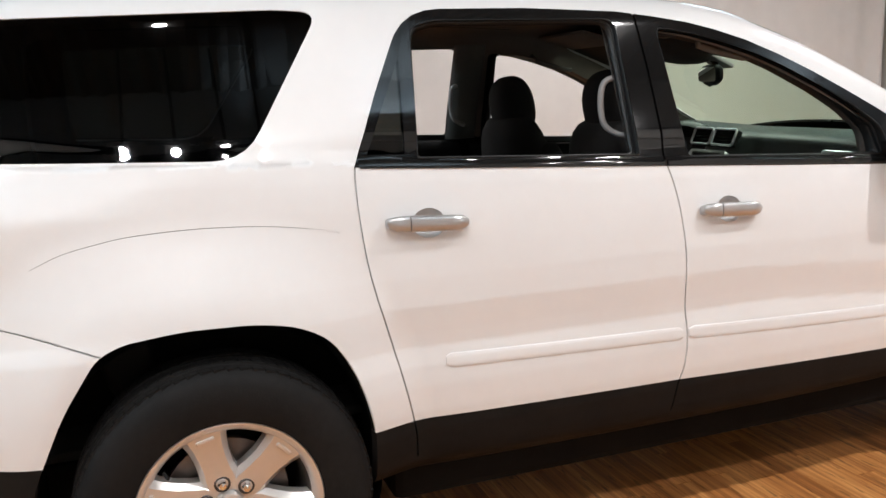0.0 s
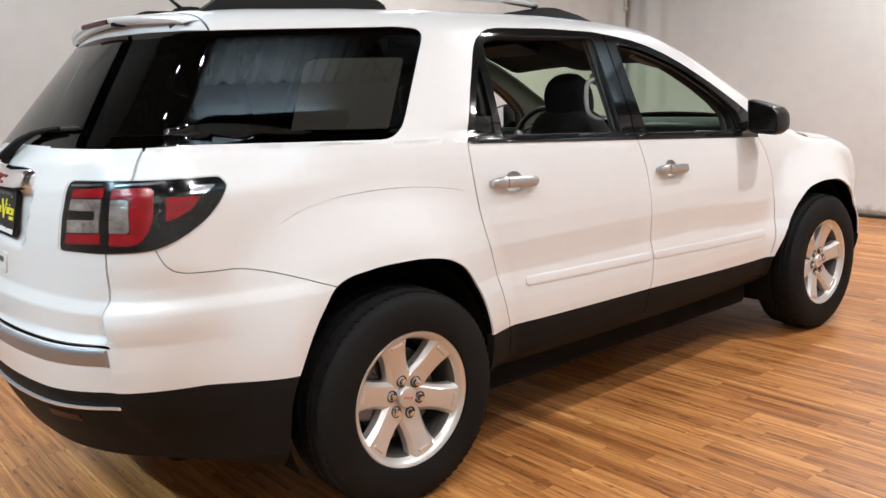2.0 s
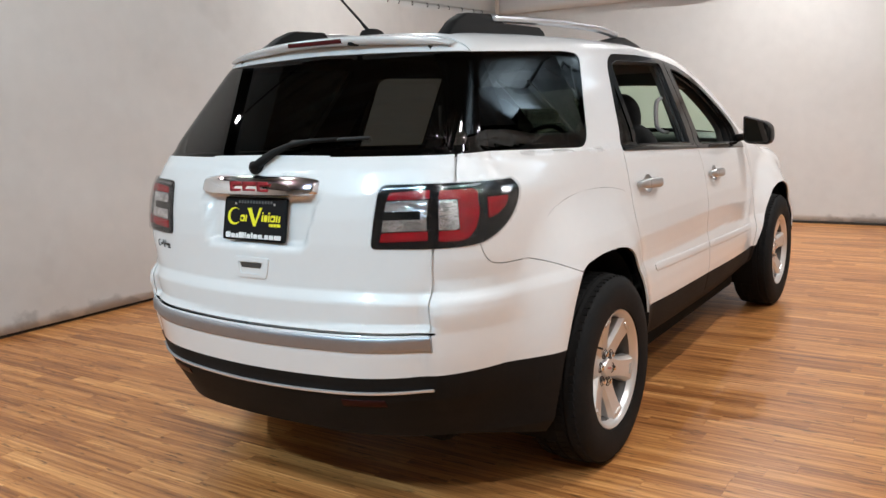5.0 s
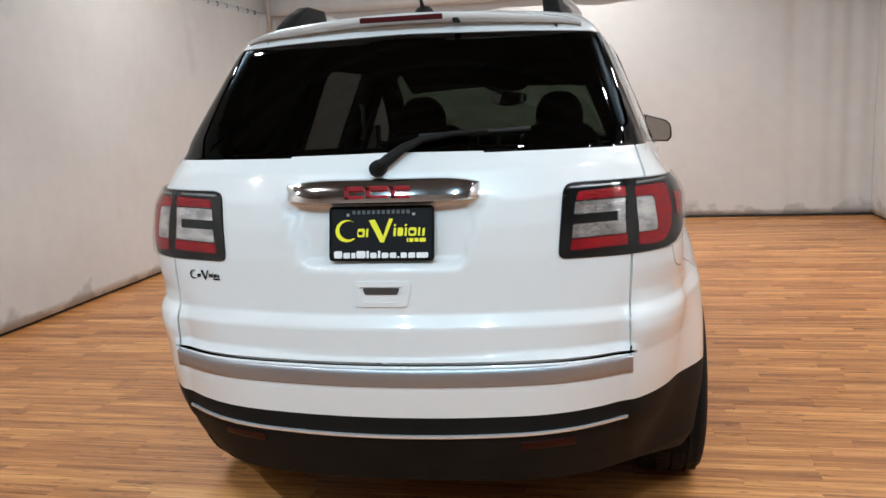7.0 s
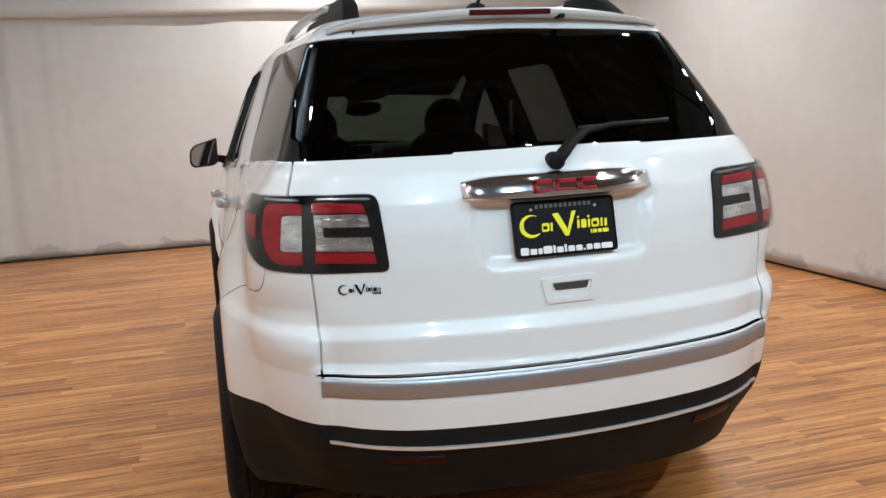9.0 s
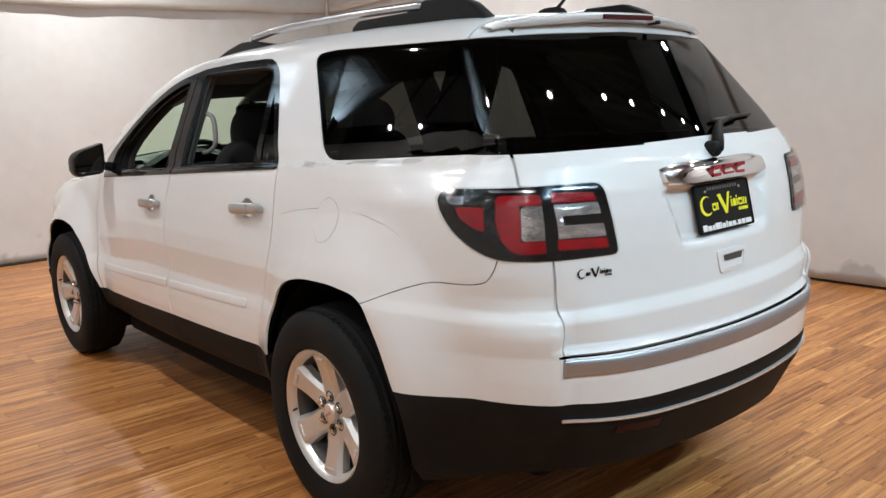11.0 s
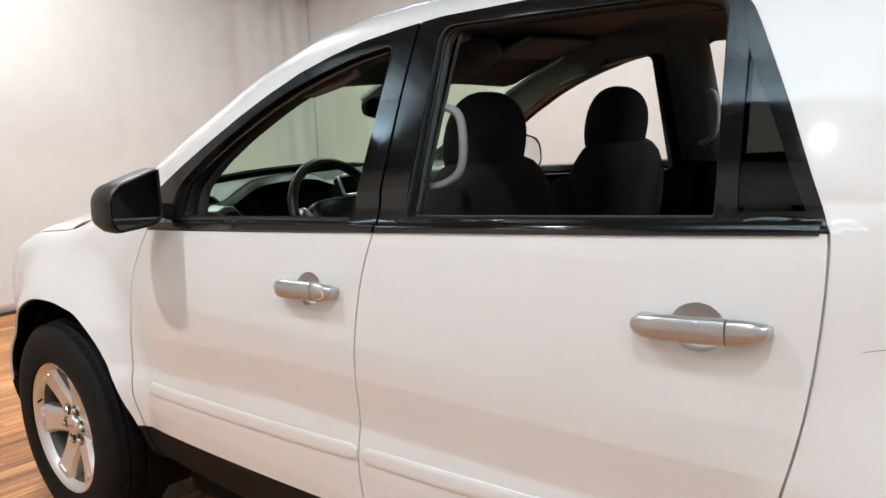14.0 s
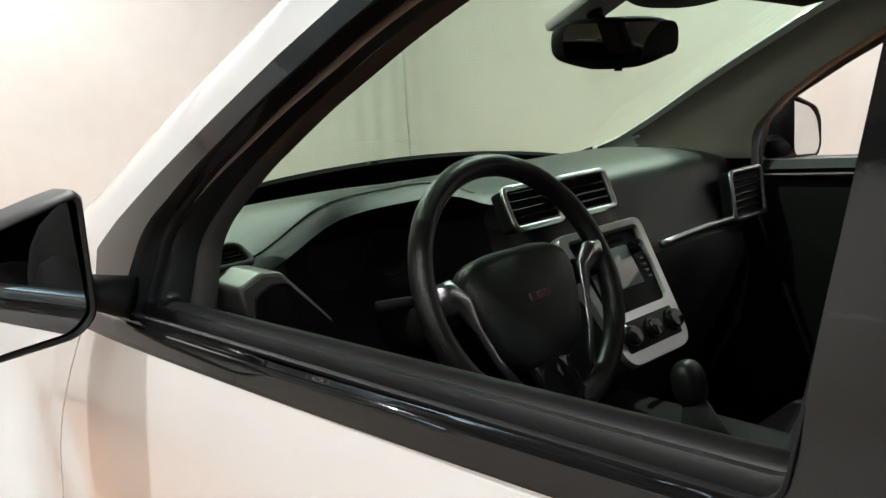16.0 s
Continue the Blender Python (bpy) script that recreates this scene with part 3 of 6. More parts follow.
if not hoods:
    hoods = [[f for g in rest for f in g if on_bonnet(f.calc_center_median())]]
    rest = [[f for f in g if not on_bonnet(f.calc_center_median())] for g in rest]
body = part("body_shell", panel(rest, BOTH, 0.008), PAINT, car, "glossy white painted roof, pillars and quarter panels", True)
tailgate = part("tailgate", panel(gates, BOTH), PAINT, car, "glossy white painted tailgate", True)
bumper = part("rear_bumper", panel(bumpers, BOTH), PAINT, car, "glossy white painted rear bumper", True)
cowl = [[f for g in hoods for f in g if f.calc_center_median().y < 1.60]]
hoods = [[f for f in g if f.calc_center_median().y >= 1.60] for g in hoods]
part("cowl_panel", panel(cowl, BOTH, 0.01), BLACK, car, "black plastic cowl below the windscreen", True)
if hoods:
    part("bonnet", panel(hoods, BOTH), PAINT, car, "glossy white painted bonnet", True)
DOORS = {}
for s in BOTH:
    DOORS["r", s] = part("rear_door", panel(doors_r, (s,)), PAINT, car, "white rear door with its window lowered", True)
    DOORS["f", s] = part("front_door", panel(doors_f, (s,)), PAINT, car, "white front door with its window lowered", True)
clads = islands(half, CLAD)
low_side = [g for g in clads if middle(g)[0].y > -1.6 and middle(g)[0].y < 1.3]
low_rear = [g for g in clads if middle(g)[0].y <= -1.6]
low_front = [g for g in clads if middle(g)[0].y >= 1.3]
for s in BOTH:
    part("sill_cladding", panel(low_side, (s,), 0.03), BLACK, car, "dark grey plastic sill cladding", True)
part("bumper_cladding", panel(low_rear, BOTH, 0.03), BLACK, bumper, "dark grey plastic lower bumper", True)
part("front_valance", panel(low_front, BOTH, 0.03), BLACK, car, "dark plastic front valance", True)
frames = islands(half, FRAMES)
for s in BOTH:
    part("window_surround", panel([g for g in frames if middle(g)[0].y < -0.12], (s,), 0.02, 0.001), GLOSS, DOORS["r", s], "gloss black window frame", True)
    part("window_surround", panel([g for g in frames if middle(g)[0].y >= -0.12], (s,), 0.02, 0.001), GLOSS, DOORS["f", s], "gloss black window frame", True)
quarters = islands(half, QUARTER)
for s in BOTH:
    for g in quarters:
        small = middle(g)[0].y > -1.12
        ob = part("fixed_pane" if small else "quarter_window", panel([g], (s,), 0.005, -0.003), TINTED, DOORS["r", s] if small else car, "dark tinted glass", True)
ob = part("rear_window", panel(islands(half, BACKLIGHT), BOTH, 0.005, -0.003), TINTED, car, "dark tinted rear window", True)
ob = part("windscreen", panel(islands(half, SCREENZ), BOTH, 0.005, -0.004, False), CLEAR, car, "slightly green clear windscreen", True)
lamps = islands(half, LAMP)

# painted jambs behind the gaps between the panels
for g in islands(half, GAP):
    g = [f for f in g if not (f.calc_center_median().y < -2.3 and f.calc_center_median().z < 0.765)]
    c, a = middle(g)
    if a > 0.0008 and c.z < 1.30 and c.y < 1.2:
        for s in BOTH:
            part("door_jamb", panel([g], (s,), 0.01, -0.013, False), PAINT, car, "white painted jamb behind a panel gap", True)

# inner lining behind the skin, open where the windows and wheels are
lining = [[f for f in half.faces if f[zone] in (PANEL, GAP, CLAD, FRAMES, LAMP) and f.calc_center_median().z < belt(f.calc_center_median().y) + 0.02]]
part("inner_lining", panel(lining, BOTH, 0.01, -0.022, False), DARK, car, "black inner lining", True)
upper = [[f for f in half.faces if f[zone] in (PANEL, GAP, FRAMES) and f.calc_center_median().z >= belt(f.calc_center_median().y) + 0.02 and f.calc_center_median().y < 1.15]]
part("headliner", panel(upper, BOTH, 0.01, -0.030, False), HEADLINER, car, "taupe cloth roof lining and pillar trims", True)


# ---- the car's outer parts ----
def on_side(y, z):
    """Half-width of the skin at places along the flank."""
    y, z = np.atleast_1d(np.array(y, float)), np.atleast_1d(np.array(z, float))
    o = np.stack([np.zeros_like(y), y, z], 1)
    return cast(o, np.tile((1.0, 0, 0), (len(y), 1)))[:, 0]


def on_back(x, z):
    x, z = np.atleast_1d(np.array(x, float)), np.atleast_1d(np.array(z, float))
    o = np.stack([np.abs(x), np.full_like(x, -1.6), z], 1)
    return cast(o, np.tile((0, -1.0, 0), (len(x), 1)))[:, 1]


def sheet(bm, rows, flip=False):
    """Faces between rows of places."""
    v = [[bm.verts.new(p) for p in r] for r in rows]
    for a, b in zip(v, v[1:]):
        for i in range(len(a) - 1):
            f = (a[i], a[i + 1], b[i + 1], b[i])
            bm.faces.new(f[::-1] if flip else f)
    return v


def band(bm, line, heights, lift, s, back=False):
    """A moulding laid on the skin: line of (u, z centre), heights, with a rounded section."""
    rows = []
    shape = [(-0.5, -0.004), (-0.5, 0.5), (-0.42, 0.92), (-0.2, 1.0), (0.2, 1.0), (0.42, 0.92), (0.5, 0.5), (0.5, -0.004)]
    u = np.array([p[0] for p in line])
    for h, k in shape:
        z = np.array([p[1] for p in line]) + h * heights
        off = lift * k if k > 0 else -0.004
        if back:
            y = on_back(u, z)
            rows.append([(a, b - off, c) for a, b, c in zip(u, y, z)])
        else:
            x = on_side(u, z)
            rows.append([(s * (b + off), a, c) for a, b, c in zip(u, x, z)])
    v = sheet(bm, rows)
    for k in (0, -1):
        bm.faces.new([r[k] for r in v][::1 if k else -1])
    bmesh.ops.recalc_face_normals(bm, faces=bm.faces[:])


def handle(s, y0, z0, keyed, reach=0.117):
    """A pull handle over a bowl in the door."""
    h = new("door_handle")
    h.parent = car
    h["label"] = "silver pull handle over a shallow bowl"
    bm = bmesh.new()
    rings = []
    by, bz = min(BOWLS, key=lambda q: abs(q[0] - y0))
    for r in (1.0, 0.985, 0.93, 0.82, 0.65, 0.42, 0.2, 0.03):
        q = np.linspace(0, 2 * math.pi, 25)[:-1]
        y, z = by + 0.0485 * r * np.cos(q), bz + 0.0415 * r * np.sin(q)
        dip = -0.034 * (1 - r ** 2) ** 0.6 + 0.0005
        rings.append([(s * (a + dip), b, c) for a, b, c in zip(on_side(y, z), y, z)])
    v = [[bm.verts.new(p) for p in r] for r in rings]
    for a, b in zip(v, v[1:]):
        for i in range(24):
            bm.faces.new((a[i], a[(i + 1) % 24], b[(i + 1) % 24], b[i]))
    bm.faces.new(v[-1])
    bmesh.ops.recalc_face_normals(bm, faces=bm.faces[:])
    part("handle_bowl", bm, BOWL, h, "bowl in the door, its shade put in as light grey", True)
    # the grip: a flat bar that stands off the door, its ends bent in
    def grip(a, b, mat, name, label):
        bm = bmesh.new()
        rows = []
        for t in np.linspace(a, b, 15):
            y = y0 + t * reach
            slope = -0.045 * (y - y0)
            x = float(on_side(y, z0)[0])
            e = max(0.0, abs(t) - 0.55) / 0.45
            off = 0.030 - 0.016 * e ** 2.5
            hh = 0.0225 * (1 - 0.42 * e ** 2) * (1 if abs(t) < 0.985 else 0.8)
            ring = []
            for q in np.linspace(0, 2 * math.pi, 15)[:-1]:
                c, d = math.cos(q), math.sin(q)
                ring.append((s * (x + off + 0.013 * (abs(c) ** 0.7) * (1 if c > 0 else -1)), y, z0 + slope + hh * (abs(d) ** 0.8) * (1 if d > 0 else -1)))
            rows.append(ring)
        v = [[bm.verts.new(p) for p in r] for r in rows]
        for p, q in zip(v, v[1:]):
            for i in range(14):
                bm.faces.new((p[i], p[(i + 1) % 14], q[(i + 1) % 14], q[i]))
        bm.faces.new(v[0])
        bm.faces.new(v[-1])
        bmesh.ops.recalc_face_normals(bm, faces=bm.faces[:])
        part(name, bm, mat, h, label, True, 50)
    grip(-0.46, 1.0, HANDLE, "grip", "satin silver grip")
    grip(-1.0, -0.49, HANDLE, "grip_end", "bright fixed end of the handle")
    bm = bmesh.new()
    for y in (y0 - 0.095, y0 + 0.095):
        x = float(on_side(y, z0)[0])
        box(bm, (min(s * (x - 0.005), s * (x + 0.02)), y - 0.014, z0 - 0.013), (max(s * (x - 0.005), s * (x + 0.02)), y + 0.014, z0 + 0.013), 0.004)
        part("grip_foot", bm, HANDLE, h)
        bm = bmesh.new()
    bm.free()
    if keyed:
        bm = bmesh.new()
        y = y0 - 0.084
        x = float(on_side(y, z0)[0])
        spin(bm, [(s * (x + 0.020), 0.0), (s * (x + 0.0365), 0.0), (s * (x + 0.0365), 0.0095), (s * (x + 0.0405), 0.0115), (s * (x + 0.0400), 0.0140), (s * (x + 0.02), 0.0155)], (0, y, z0 + 0.003), "x", 20)
        bmesh.ops.recalc_face_normals(bm, faces=bm.faces[:])
        part("key_lock", bm, CHROME, h, "round chrome key lock", True, 40)


def rounded_ends(n, length, height=0.040, r=0.014):
    """Heights along a moulding whose ends are rounded."""
    d = np.minimum(np.linspace(0, length, n), np.linspace(length, 0, n))
    e = np.clip(1 - d / r, 0, 1)
    return height - 2 * r * 0.7 * (1 - np.sqrt(1 - e ** 2 * 0.99))


# the bowls are coloured greyer than the door for the shade inside them
BOWL = material("bowl_shade_grey", (0.60, 0.60, 0.60), 0.4, 0.15, coat=0.3, vary=0.03)
HANDLE = material("handle_silver", (0.52, 0.52, 0.52), 0.30, 0.8, coat=0.3, vary=0.04)
for s in BOTH:
    handle(s, -0.915, 1.097, False, 0.116)
    handle(s, 0.091, 1.057, s < 0, 0.111)
    bm = bmesh.new()
    band(bm, [(y, 0.697 - 0.020 * (y + 0.89) / 0.8) for y in np.linspace(-0.880, -0.092, 60)], rounded_ends(60, 0.788), 0.0036, s)
    part("side_moulding", bm, PAINT, DOORS["r", s], "white side moulding", True, 40)
    bm = bmesh.new()
    band(bm, [(y, 0.6765 - 0.043 * (y + 0.07) / 1.03) for y in np.linspace(-0.070, 0.955, 60)], rounded_ends(60, 1.025), 0.0036, s)
    part("side_moulding", bm, PAINT, DOORS["f", s], "white side moulding", True, 40)
    # rubber strip along the sill of the windows
    for key, a, b in (("r", -1.085, -0.130), ("f", -0.116, 0.93)):
        bm = bmesh.new()
        ys = np.linspace(a, b, 24)
        band(bm, [(y, 1.2130 - 0.0520 * (y + 0.1)) for y in ys], 0.022, 0.006, s)
        part("belt_strip", bm, GLOSS, DOORS[key, s], "black rubber belt strip", True, 40)

# the stepped frames round the lowered windows: seal, groove, inner frame, pillar trim
def window_step(outer, inner, rows, s, scale=1.0):
    a, b = np.array(outer), np.array(inner)
    foot = smooth_step(0.05, 0.02, a[:, 1] - belt(a[:, 0]))
    bm = bmesh.new()
    out = []
    for depth, k, dz in rows:
        p = a + (b - a) * k
        z = p[:, 1] + dz * foot
        x = on_side(p[:, 0], p[:, 1]) - depth * scale
        ring = [(s * q, y, h) for q, y, h in zip(x, p[:, 0], z)]
        out.append(ring + [ring[0]])
    sheet(bm, out, s > 0)
    bmesh.ops.remove_doubles(bm, verts=bm.verts[:], dist=1e-5)
    bmesh.ops.recalc_face_normals(bm, faces=bm.faces[:])
    return bm


TAUPE = material("dark_taupe_trim", (0.055, 0.044, 0.037), 0.75, vary=0.1, bump=0.1, bump_scale=500)
CARD = material("door_card_black", (0.0085, 0.0086, 0.0083), 0.7, vary=0.15, bump=0.2, bump_scale=420, spec=0.15)
COVER = pane_material("lamp_cover_lens", (0.93, 0.93, 0.93))
FRAME = material("frame_black", (0.010, 0.010, 0.010), 0.42, vary=0.15, bump=0.08, bump_scale=300, spec=0.35)
for s in BOTH:
    for key, outer, inner in (("r", OPEN_R, INNER_R), ("f", OPEN_F, INNER_F)):
        rows = [(-0.003, -0.02, 0), (-0.004, 0.10, 0.003), (0.0, 0.22, 0.004), (0.008, 0.28, 0.0), (0.018, 0.27, -0.022), (0.022, 0.30, -0.022)]
        part("window_seal", window_step(outer, inner, rows, s), SEAL, DOORS[key, s], "black rubber window seal", True, 50)
        rows = [(0.022, 0.30, -0.022), (0.024, 0.46, -0.002), (0.028, 0.55, 0.003), (0.036, 0.58, 0.002), (0.040, 0.52, -0.006), (0.044, 0.62, -0.002), (0.052, 0.80, 0.004), (0.064, 0.90, 0.002), (0.069, 0.98, -0.01), (0.074, 0.96, -0.02)]
        part("inner_frame", window_step(outer, inner, rows, s, 0.42 if key == "r" else 1.0), FRAME, DOORS[key, s], "ridged black inner door frame", True, 50)
        rows = [(0.074, 0.80, -0.03), (0.080, 0.98, -0.03), (0.088, 1.06, -0.03), (0.100, 1.06, -0.03), (0.112, 0.8, -0.03)]
        if key == "f":
            part("opening_trim", window_step(outer, inner, rows, s), TAUPE, car, "dark brown trim inside the door opening", True, 50)
    # inner door card seen over the sill
    for key, a, b in (("r", -1.06, -0.16), ("f", -0.11, 0.86)):
        bm = bmesh.new()
        ys = np.linspace(a, b, 20)
        zb = belt(ys)
        x = on_side(ys, zb - 0.02)
        rows = [[(s * (p - o), y, z + h) for p, y, z in zip(x, ys, zb)] for o, h in ((0.030, -0.034), (0.036, -0.012), (0.050, -0.008), (0.072, -0.022), (0.10, -0.08), (0.11, -0.30), (0.10, -0.62))]
        sheet(bm, rows, s < 0)
        bmesh.ops.recalc_face_normals(bm, faces=bm.faces[:])
        part("door_card", bm, CARD, DOORS[key, s], "black inner door trim", True)

ONCE = {}


def material_once(name, *a, **k):
    if name not in ONCE:
        ONCE[name] = material(name, *a, **k)
    return ONCE[name]


# ---- wheels ----
def build_wheel():
    """A wheel for the right side, its axle at the origin, outside towards +x."""
    w = new("wheel")
    w.parent = car
    w["label"] = "six-spoke silver alloy wheel with a black tyre"
    bm = bmesh.new()
    prof = [(-0.115, 0.232), (-0.125, 0.27), (-0.128, 0.32), (-0.118, 0.362), (-0.100, 0.380), (-0.06, 0.3885), (-0.058, 0.381), (-0.048, 0.381), (-0.046, 0.3895), (-0.005, 0.391),
            (-0.003, 0.383), (0.007, 0.383), (0.009, 0.391), (0.050, 0.3895), (0.052, 0.381), (0.062, 0.381), (0.064, 0.388), (0.100, 0.380), (0.117, 0.364), (0.124, 0.345), (0.129, 0.325), (0.1295, 0.300),
            (0.127, 0.272), (0.121, 0.250), (0.1165, 0.250), (0.110, 0.2415)]
    spin(bm, prof, (0, 0, 0), "x", 72)
    bmesh.ops.recalc_face_normals(bm, faces=bm.faces[:])
    tyre = part("tyre", bm, RUBBER, w, "black road tyre", True, 40)
    # tread blocks on the shoulder
    bm = bmesh.new()
    for k in range(72):
        q = 2 * math.pi * k / 72
        for x, r0, r1, half_w in ((0.088, 0.372, 0.3852, 0.011), (0.030, 0.384, 0.3925, 0.018), (-0.028, 0.384, 0.3925, 0.018), (-0.088, 0.372, 0.3852, 0.011)):
            m = Matrix.Rotation(q + (0.02 if x > 0 else -0.02), 4, "X") @ Matrix.Translation((x, 0, (r0 + r1) / 2))
            r = bmesh.ops.create_cube(bm, size=1, matrix=m @ Matrix.Rotation(0.25, 4, "Z") @ Matrix.Diagonal((half_w * 2, 0.028, r1 - r0, 1)))
    tagged(part("tread", bm, RUBBER, w), kind="stuff")
    bm = bmesh.new()
    spin(bm, [(-0.10, 0.20), (-0.09, 0.222), (0.06, 0.214), (0.086, 0.2185), (0.084, 0.2160), (0.060, 0.2105), (-0.05, 0.200)], (0, 0, 0), "x", 72)
    bmesh.ops.recalc_face_normals(bm, faces=bm.faces[:])
    part("rim_barrel", bm, material_once("barrel_grey", (0.07, 0.066, 0.062), 0.5, 0.3, vary=0.2), w, "dull grey rim barrel", True, 50)
    bm = bmesh.new()
    spin(bm, [(0.084, 0.2190), (0.095, 0.222), (0.104, 0.233), (0.110, 0.2445), (0.114, 0.2460), (0.1165, 0.243), (0.113, 0.234), (0.104, 0.2250), (0.086, 0.2165)], (0, 0, 0), "x", 72)
    bmesh.ops.recalc_face_normals(bm, faces=bm.faces[:])
    rim = part("rim", bm, ALLOY, w, "silver alloy rim", True, 50)
    # six flat spokes with chamfered flanks
    for k in range(6):
        bm = bmesh.new()
        q = 2 * math.pi * (k + 0.5) / 6
        sec = [(0.040, 0.045, 0.066, 0.0), (0.075, 0.052, 0.070, 0.0), (0.110, 0.047, 0.076, 0.0), (0.150, 0.047, 0.084, 0.0), (0.190, 0.053, 0.093, 0.0), (0.212, 0.060, 0.099, 0.0), (0.224, 0.066, 0.101, 0.0)]
        rows = []
        for r, hw, face, _ in sec:
            flat = hw * 0.70
            rows.append([(face - 0.045, -hw * 1.05, r), (face - 0.016, -hw, r), (face, -flat, r), (face + 0.0015, 0, r), (face, flat, r), (face - 0.016, hw, r), (face - 0.045, hw * 1.05, r)])
        v = sheet(bm, rows)
        bmesh.ops.transform(bm, matrix=Matrix.Rotation(q, 4, "X"), verts=bm.verts[:])
        bmesh.ops.recalc_face_normals(bm, faces=bm.faces[:])
        if sum(f.normal.x for f in bm.faces) < 0:
            bmesh.ops.reverse_faces(bm, faces=bm.faces[:])
        part("spoke", bm, ALLOY, w, "", True, 25)
        bm = bmesh.new()
        a, b, c = 0.225, 0.047, 0.0
        box(bm, (0.086, -0.024, 0.200), (0.1035, 0.024, 0.2125), 0.003)
        bmesh.ops.transform(bm, matrix=Matrix.Rotation(q, 4, "X"), verts=bm.verts[:])
        part("spoke_end", bm, ALLOY, w)
    bm = bmesh.new()
    spin(bm, [(0.020, 0.085), (0.055, 0.083), (0.0625, 0.074), (0.064, 0.060), (0.064, 0.040), (0.064, 0.0)], (0, 0, 0), "x", 48)
    bmesh.ops.recalc_face_normals(bm, faces=bm.faces[:])
    part("hub_face", bm, ALLOY, w, "", True, 40)
    bm = bmesh.new()
    spin(bm, [(0.062, 0.041), (0.078, 0.039), (0.083, 0.035), (0.085, 0.022), (0.0855, 0.0)], (0, 0, 0), "x", 36)
    bmesh.ops.recalc_face_normals(bm, faces=bm.faces[:])
    cap = part("centre_cap", bm, ALLOY, w, "silver centre cap with a small red badge", True, 40)
    bm = bmesh.new()
    for i, y in enumerate((-0.014, 0.0, 0.014)):
        box(bm, (0.0848, y - 0.0055, -0.005), (0.0868, y + 0.0055, 0.005), 0.001, 1)
    part("cap_badge", bm, material("faded_red_badge", (0.55, 0.22, 0.20), 0.4), w, "plain faded red bars")
    for k in range(6):
        q = 2 * math.pi * (k + 0.5) / 6
        bm = bmesh.new()
        c = (0.0055, -0.064 * math.sin(q), 0.064 * math.cos(q))
        spin(bm, [(0.055, 0.0225), (0.0665, 0.0220), (0.0685, 0.0200), (0.0670, 0.0165), (0.0620, 0.0150), (0.0620, 0.010)], c, "x", 20)
        pocket = part("lug_pocket", bm, material_once("lug_dark", (0.05, 0.045, 0.042), 0.4), w, "dark lug recess", True, 40)
        bm = bmesh.new()
        spin(bm, [(0.060, 0.0130), (0.078, 0.0125), (0.082, 0.010), (0.0835, 0.0)], c, "x", 6)
        bmesh.ops.recalc_face_normals(bm, faces=bm.faces[:])
        part("lug_nut", bm, CHROME, w, "chrome lug nut")
    bm = bmesh.new()
    spin(bm, [(0.0, 0.07), (0.012, 0.075), (0.014, 0.165), (0.0, 0.167), (-0.012, 0.165), (-0.012, 0.07)], (0, 0, 0), "x", 40)
    bmesh.ops.recalc_face_normals(bm, faces=bm.faces[:])
    part("brake_disc", bm, STEEL, w, "grey steel brake disc", True, 40)
    bm = bmesh.new()
    box(bm, (-0.05, -0.175, -0.10), (0.035, -0.10, 0.04), 0.012)
    part("brake_caliper", bm, STEEL, w, "grey cast brake caliper")
    bm = bmesh.new()
    spin(bm, [(-0.06, 0.0), (-0.06, 0.20)], (0, 0, 0), "x", 40)
    part("dust_shield", bm, DARK, w, "black dust shield")
    bm = bmesh.new()
    p = Matrix.Rotation(1.15, 4, "X") @ Vector((0.098, 0, 0.206))
    tube(bm, [p, p + Vector((0.022, 0, 0)) - Vector((0, p.y, p.z)).normalized() * 0.012], 0.0042, 8)
    part("valve", bm, SEAL, w, "black valve stem")
    return w


HUB = 0.855
wheel = build_wheel()
wheel.matrix_basis = pose(HUB, -1.51, 0.391, -16, 0, 0)
for s, y, q in ((1, 1.51, 10), (-1, -1.51, 32), (-1, 1.51, 5)):
    copy_thing(wheel, pose(s * HUB, y, 0.391, q, 0, 0 if s > 0 else 180))
# wheel houses and the floor pan
for s in BOTH:
    for y in (-1.51, 1.51):
        bm = bmesh.new()
        rows = []
        for x in (0.52, 0.70, 0.905 if y < 0 else 0.895):
            rows.append([(s * x, y - 0.02 + 0.452 * math.cos(q), 0.435 + 0.455 * math.sin(q)) for q in np.linspace(-0.5, math.pi + 0.5, 30)])
        sheet(bm, rows)
        bm.faces.new([bm.verts.new(p) for p in rows[0]])
        bmesh.ops.recalc_face_normals(bm, faces=bm.faces[:])
        part("wheel_house", bm, DARK, car, "black wheel house liner", True, 40)
for name, lo, hi in (("floor_pan", (-0.79, -1.02, 0.225), (0.79, 0.98, 0.36)), ("rear_pan", (-0.62, -2.25, 0.27), (0.62, -1.03, 0.46)), ("front_pan", (-0.60, 0.99, 0.23), (0.60, 2.20, 0.46))):
    bm = bmesh.new()
    box(bm, lo, hi, 0.03)
    part(name, bm, DARK, car, "black underbody panel")
bm = bmesh.new()
tube(bm, [(0.45, -1.6, 0.36), (0.47, -2.0, 0.37), (0.47, -2.22, 0.38)], 0.03, 12)
part("exhaust_pipe", bm, STEEL, car, "dull steel exhaust pipe", True)
for y in (-1.51, 1.51):
    bm = bmesh.new()
    tube(bm, [(-0.85, y, 0.39), (0.85, y, 0.39)], 0.04, 10)
    part("axle", bm, DARK, car)

